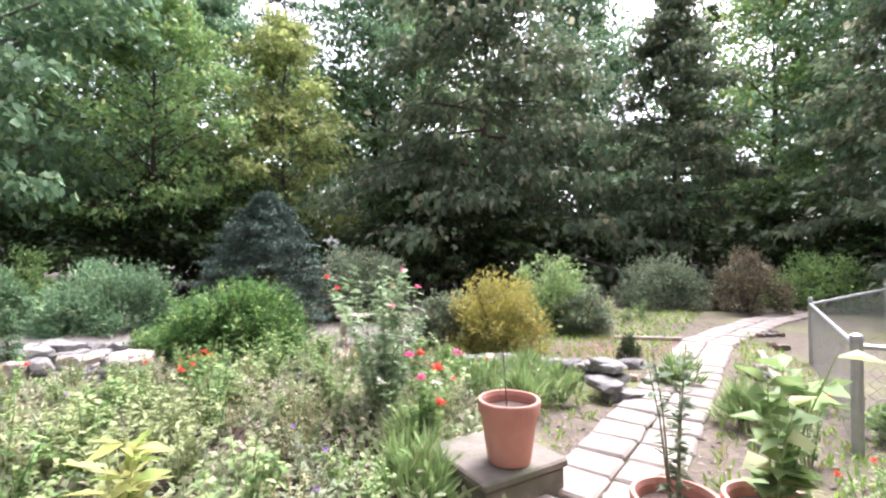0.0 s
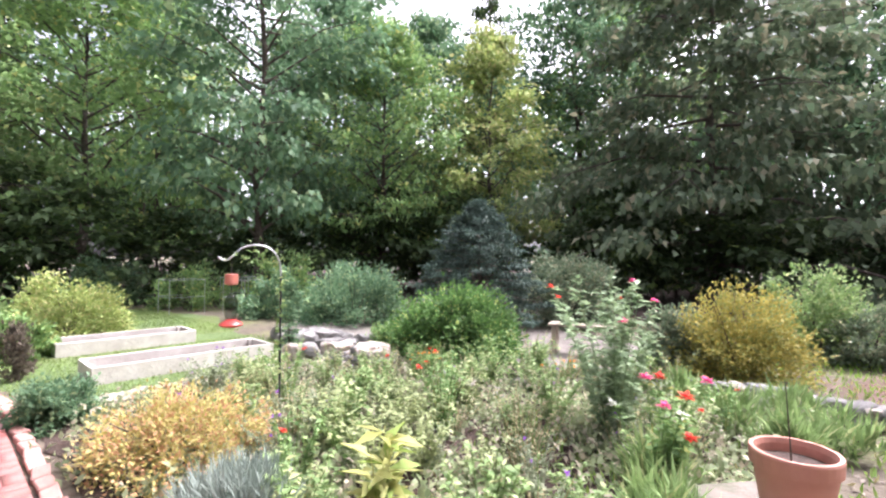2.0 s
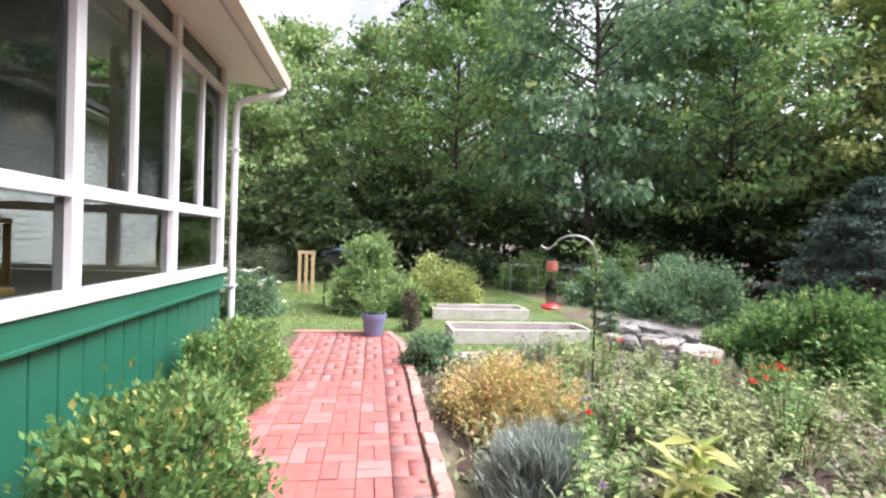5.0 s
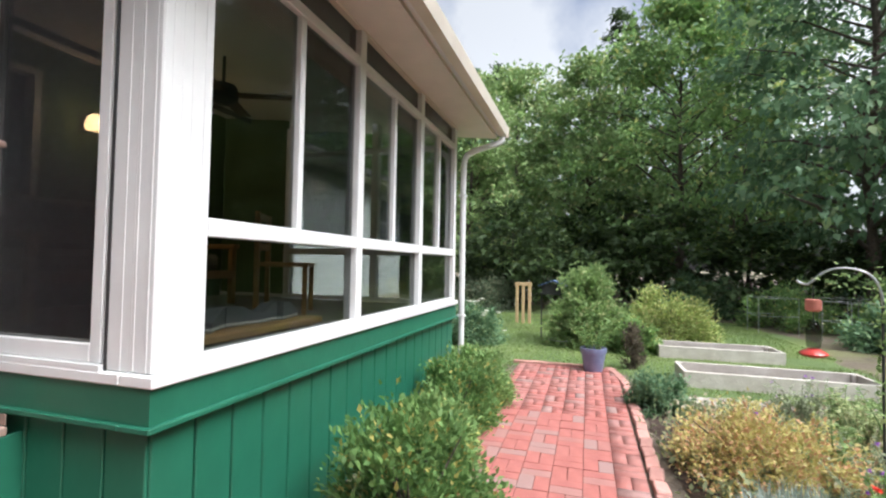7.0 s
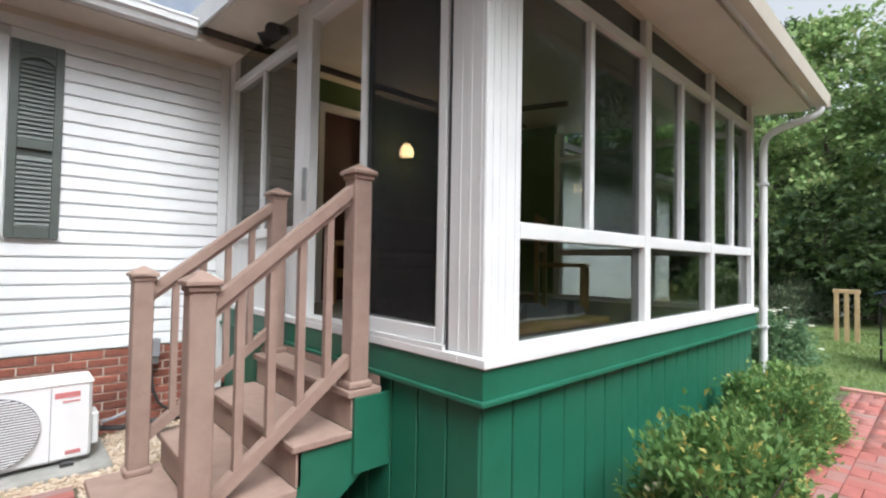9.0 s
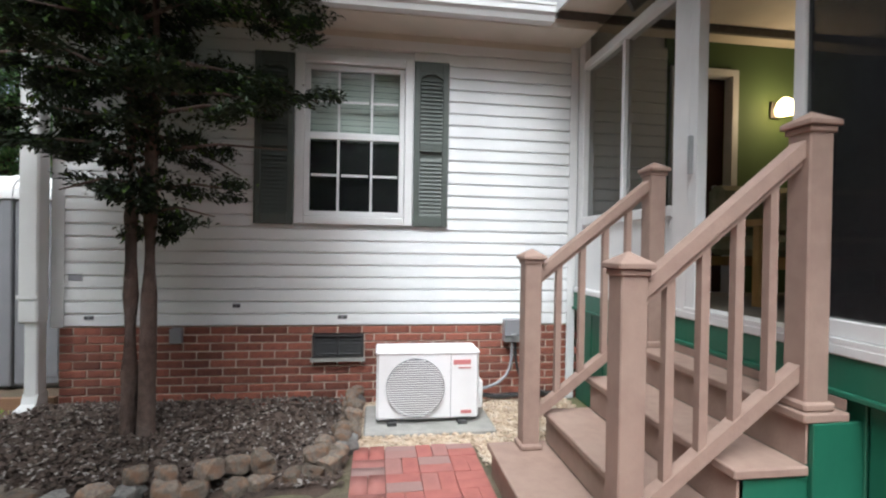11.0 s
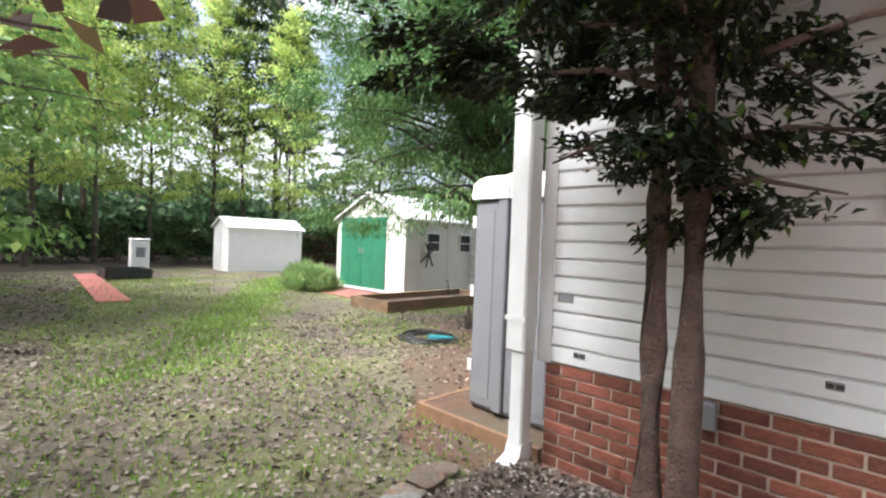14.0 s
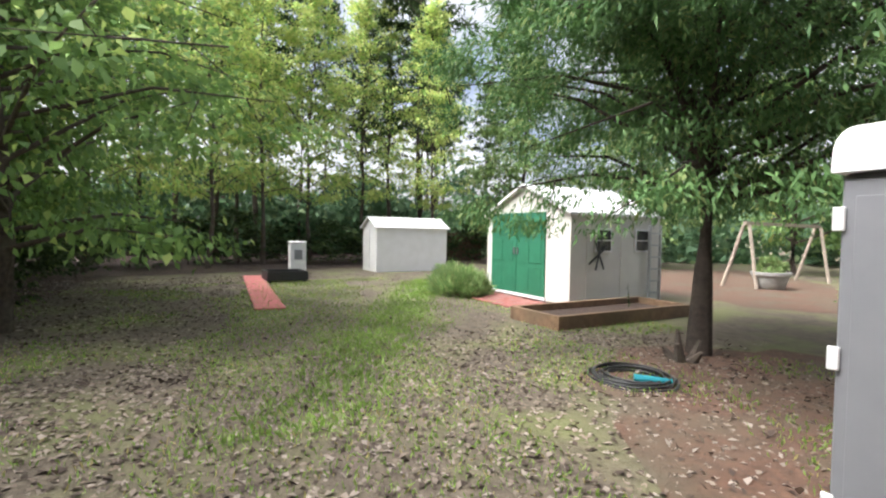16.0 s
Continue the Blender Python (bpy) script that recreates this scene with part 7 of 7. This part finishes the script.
lad = thing("ladder", (-11.0, 7.25, 0), "aluminium ladder leaning on the shed", "ladder")
for y in (-0.18, 0.18):
    part("rail", boxes((0.0, 0.06, y - 0.015, y + 0.015, 0, 1.7)), M_STEEL, lad)
for k in range(6):
    part("rung", boxes((0.01, 0.05, -0.165, 0.165, 0.2 + k * 0.26, 0.23 + k * 0.26)), M_STEEL, lad)
sh2, w2, d2 = shed(-21.6, -20.15, 4.3, 7.2, 0.0, 1.62, 1.98, M_WHITE_PL, "small white plastic garden shed", None)
part("seam", boxes((-0.006, 0.006, -d2 - 0.01, -d2 - 0.001, 0.05, 1.55)), M_GREY_PL, sh2)
pavers("shed_apron", -13.6, -10.75, 3.75, 4.82, "red brick apron before the shed doors", (0, 0, 0, 0), 12)
M_PLANTER = material("planter_timber", (0.25, 0.155, 0.09), (0.175, 0.105, 0.062), 0.85, 10.0, 0.3, c3=(0.12, 0.09, 0.06), s3=2.0, amount3=0.5)
pb_ = thing("timber_planter", (-10.05, 4.68, 0), "low dark timber planter filled with soil beside the shed", "planter")
for s in (-1, 1):
    part("board", boxes((s * 0.55 - 0.04, s * 0.55 + 0.04, -1.62, 1.62, -0.03, 0.22), bevel=0.006), M_PLANTER, pb_)
    part("board", boxes((-0.509, 0.509, s * 1.58 - 0.04, s * 1.58 + 0.04, -0.03, 0.217), bevel=0.006), M_PLANTER, pb_)
part("soil", boxes((-0.509, 0.509, -1.539, 1.539, 0, 0.10)), M_SOIL, pb_)
stalks((-9.95, 5.2, 0.16), 3, 0.4, 0.08, 8, 0.05, L_DARK, "dry dark stalk in the planter", 95, group="planter plants")
mt = solid("brick_strip", boxes((-3.4, 3.4, -0.27, 0.27, 0.0, 0.03), bevel=0.008), material("pink_runner", (0.52, 0.17, 0.16), (0.45, 0.14, 0.13), 0.85, 30, 0.3, c3=(0.40, 0.2, 0.17), s3=2, amount3=0.4), "long faded pink walkway strip on the grass", "walkway", at=(-16.5, -0.18, 0), turn=175.5)
fpn = thing("fire_pit", (-18.2, 0.75, 0), "black rectangular metal fire pit tray", "fire pit")
part("tray", boxes((-0.5, 0.5, -0.55, 0.55, 0.05, 0.10), (-0.5, -0.44, -0.55, 0.55, 0.10, 0.3), (0.44, 0.5, -0.55, 0.55, 0.10, 0.3), (-0.44, 0.44, -0.55, -0.49, 0.10, 0.3), (-0.44, 0.44, 0.49, 0.55, 0.10, 0.3)), M_BLACK, fpn)
for x in (-0.42, 0.42):
    for y in (-0.46, 0.46):
        part("leg", boxes((x - 0.03, x + 0.03, y - 0.03, y + 0.03, 0, 0.05)), M_BLACK, fpn)
wbx = thing("utility_pedestal", (-19.4, 1.35, 0), "pale utility pedestal box at the wood edge", "utility box")
part("cabinet", boxes((-0.16, 0.16, -0.25, 0.25, 0, 1.05), bevel=0.03), M_WHITE_PL, wbx)
part("hood", boxes((-0.18, 0.18, -0.27, 0.27, 1.051, 1.12), bevel=0.03), M_WHITE_PL, wbx)
part("label_plate", boxes((0.161, 0.166, -0.12, 0.12, 0.55, 0.85)), M_GREY_PL, wbx)
hs = thing("garden_hose", (-7.38, 2.1, 0), "coiled dark garden hose with turquoise spray head", "garden hose")
for k in range(8):
    r0 = 0.44 - 0.028 * k
    tube("coil", [(r0 * math.cos(a) * rs.uniform(0.94, 1.06), r0 * math.sin(a) * rs.uniform(0.94, 1.06), 0.015 + 0.02 * (k % 3) + 0.01 * math.sin(a * 2 + k)) for a in [i * math.pi / 6 for i in range(13)]], 0.011, M_BLACK, hs)
part("spray_head", cone(bmesh.new(), (0.1, -0.1, 0.045), (0.34, 0.14, 0.05), 0.05, 0.025, 10), material("turquoise", (0.03, 0.28, 0.33), (0.02, 0.22, 0.27), 0.4, 5), hs, "turquoise plastic spray head")
rb = thing("root_stump", (-7.6, 3.25, 0), "dark weathered stump with upright snags", "stump")
for k in range(5):
    a = k * 1.25
    part("snag", cone(bmesh.new(), (0.1 * math.cos(a), 0.1 * math.sin(a), -0.02), (0.22 * math.cos(a), 0.22 * math.sin(a), 0.14 + 0.09 * (k % 3)), 0.07, 0.02, 6), M_BARK, rb)
sw = thing("swing_frame", (-12.0, 14.0, 0), "pale wooden swing frame with slanted legs", "swing frame")
for y, dy in ((-1.2, 0.0), (3.2, 0.0)):
    for s in (-1, 1):
        part("leg", cone(bmesh.new(), (s * 0.5, y - 0.3, -0.05), (s * 0.08, y, 1.85), 0.05, 0.05, 8), M_TIMBER, sw)
part("beam", boxes((-0.05, 0.05, -1.3, 3.3, 1.85, 1.95)), M_TIMBER, sw)
pot("concrete_planter", (-11.4, 13.0, 0), 0.5, 0.5, M_CONCRETE, "round pale concrete planter with green shrub")
shrub((-11.4, 13.0, 0.4), 0.4, 0.4, 0.6, 1600, 0.07, L_FRESH, "bright green shrub in the concrete planter", 96)
shrub((-8.2, 12.2, 0), 1.3, 1.2, 1.1, 4000, 0.08, L_FRESH, "loose green shrub at the yard edge", 97)
patch("driveway_far", [(-9.5, 8.5), (-8, 9.5), (-11, 16), (-16, 20), (-20, 12), (-15, 9.8)], 0.006, M_CLAY, "bare clay track behind the shed", jitter=0.2, cell=0.8)
nf_ = thing("neighbour_fence", (0, 0, 0), "grey board fence beyond the sheds", "fence")
for k in range(14):
    part("board", boxes((-26 - 0.01, -26 + 0.01, 8.6 + k * 0.3, 8.6 + k * 0.3 + 0.28, -0.02, 1.5)), M_TIMBER_D, nf_)

# small maple whose arching branches of reddish leaves hang over the paving
mp = thing("maple_tree", (-4.9, -4.3, 0), "small maple with reddish brown leaves over the paving, crown enlarged for shade", "tree")
rng = np.random.default_rng(15)
# high crown out of view, added to shade the mulch bed and paving
trunk_me, crown_me = tree_parts(26, 5.6, 2.1, 2.5, 9000, 0.11, L_MAPLE, M_BARK, trunk_r=0.07, limbs=40)
for n_, me in (("trunk", trunk_me), ("crown", crown_me)):
    ob = new(n_, me)
    ob.parent = mp
P = []
for e, n in ((Vector((1.28, 1.95, 1.62)), 64), (Vector((1.12, 1.85, 1.2)), 44), (Vector((0.2, 1.3, 2.3)), 14), (Vector((1.2, 1.6, 2.1)), 14)):
    a = Vector((0.0, 0.03, 1.5 if e.z < 2 else 2.0))
    bm = bmesh.new()
    m = a.lerp(e, 0.5) + Vector((0, 0, 0.16))
    stem(bm, [a, m, e], [0.012, 0.008, 0.003], 6)
    part("branch", bm, M_BARK, mp)
    for j in range(n):
        f = rng.uniform(0.55, 1.02)
        P.append((m.lerp(e, f * 2 - 1) + Vector(rng.normal(size=3) * [0.07, 0.07, 0.05]))[:])
v, f = leaves(np.array(P), rng.normal(size=(len(P), 3)) + [0, 0, -0.5], 0.062, 0.042, rng)
ob = new("low_leaves", mesh_np("low_leaves", v, f, L_MAPLE))
ob.parent = mp
# white blossoms on the rose shrub beyond the walk
for k in range(26):
    a, el = rg.uniform(0, 6.28), rg.uniform(0.2, 1.3)
    e = Vector((0.86 * math.cos(a) * math.cos(el), 0.68 * math.sin(a) * math.cos(el), 0.82 * math.sin(el)))
    g = np.arange(12) * 2.4
    fv, ff = leaves(np.tile(np.array(e[:]), (12, 1)), np.stack([np.cos(g), np.sin(g), 0.3 + 0 * g], axis=1), 0.05, 0.035, np.random.default_rng(k), up=2)
    ob = new("blossom", mesh_np("blossom", fv, ff, F_WHITE))
    ob.parent = wf
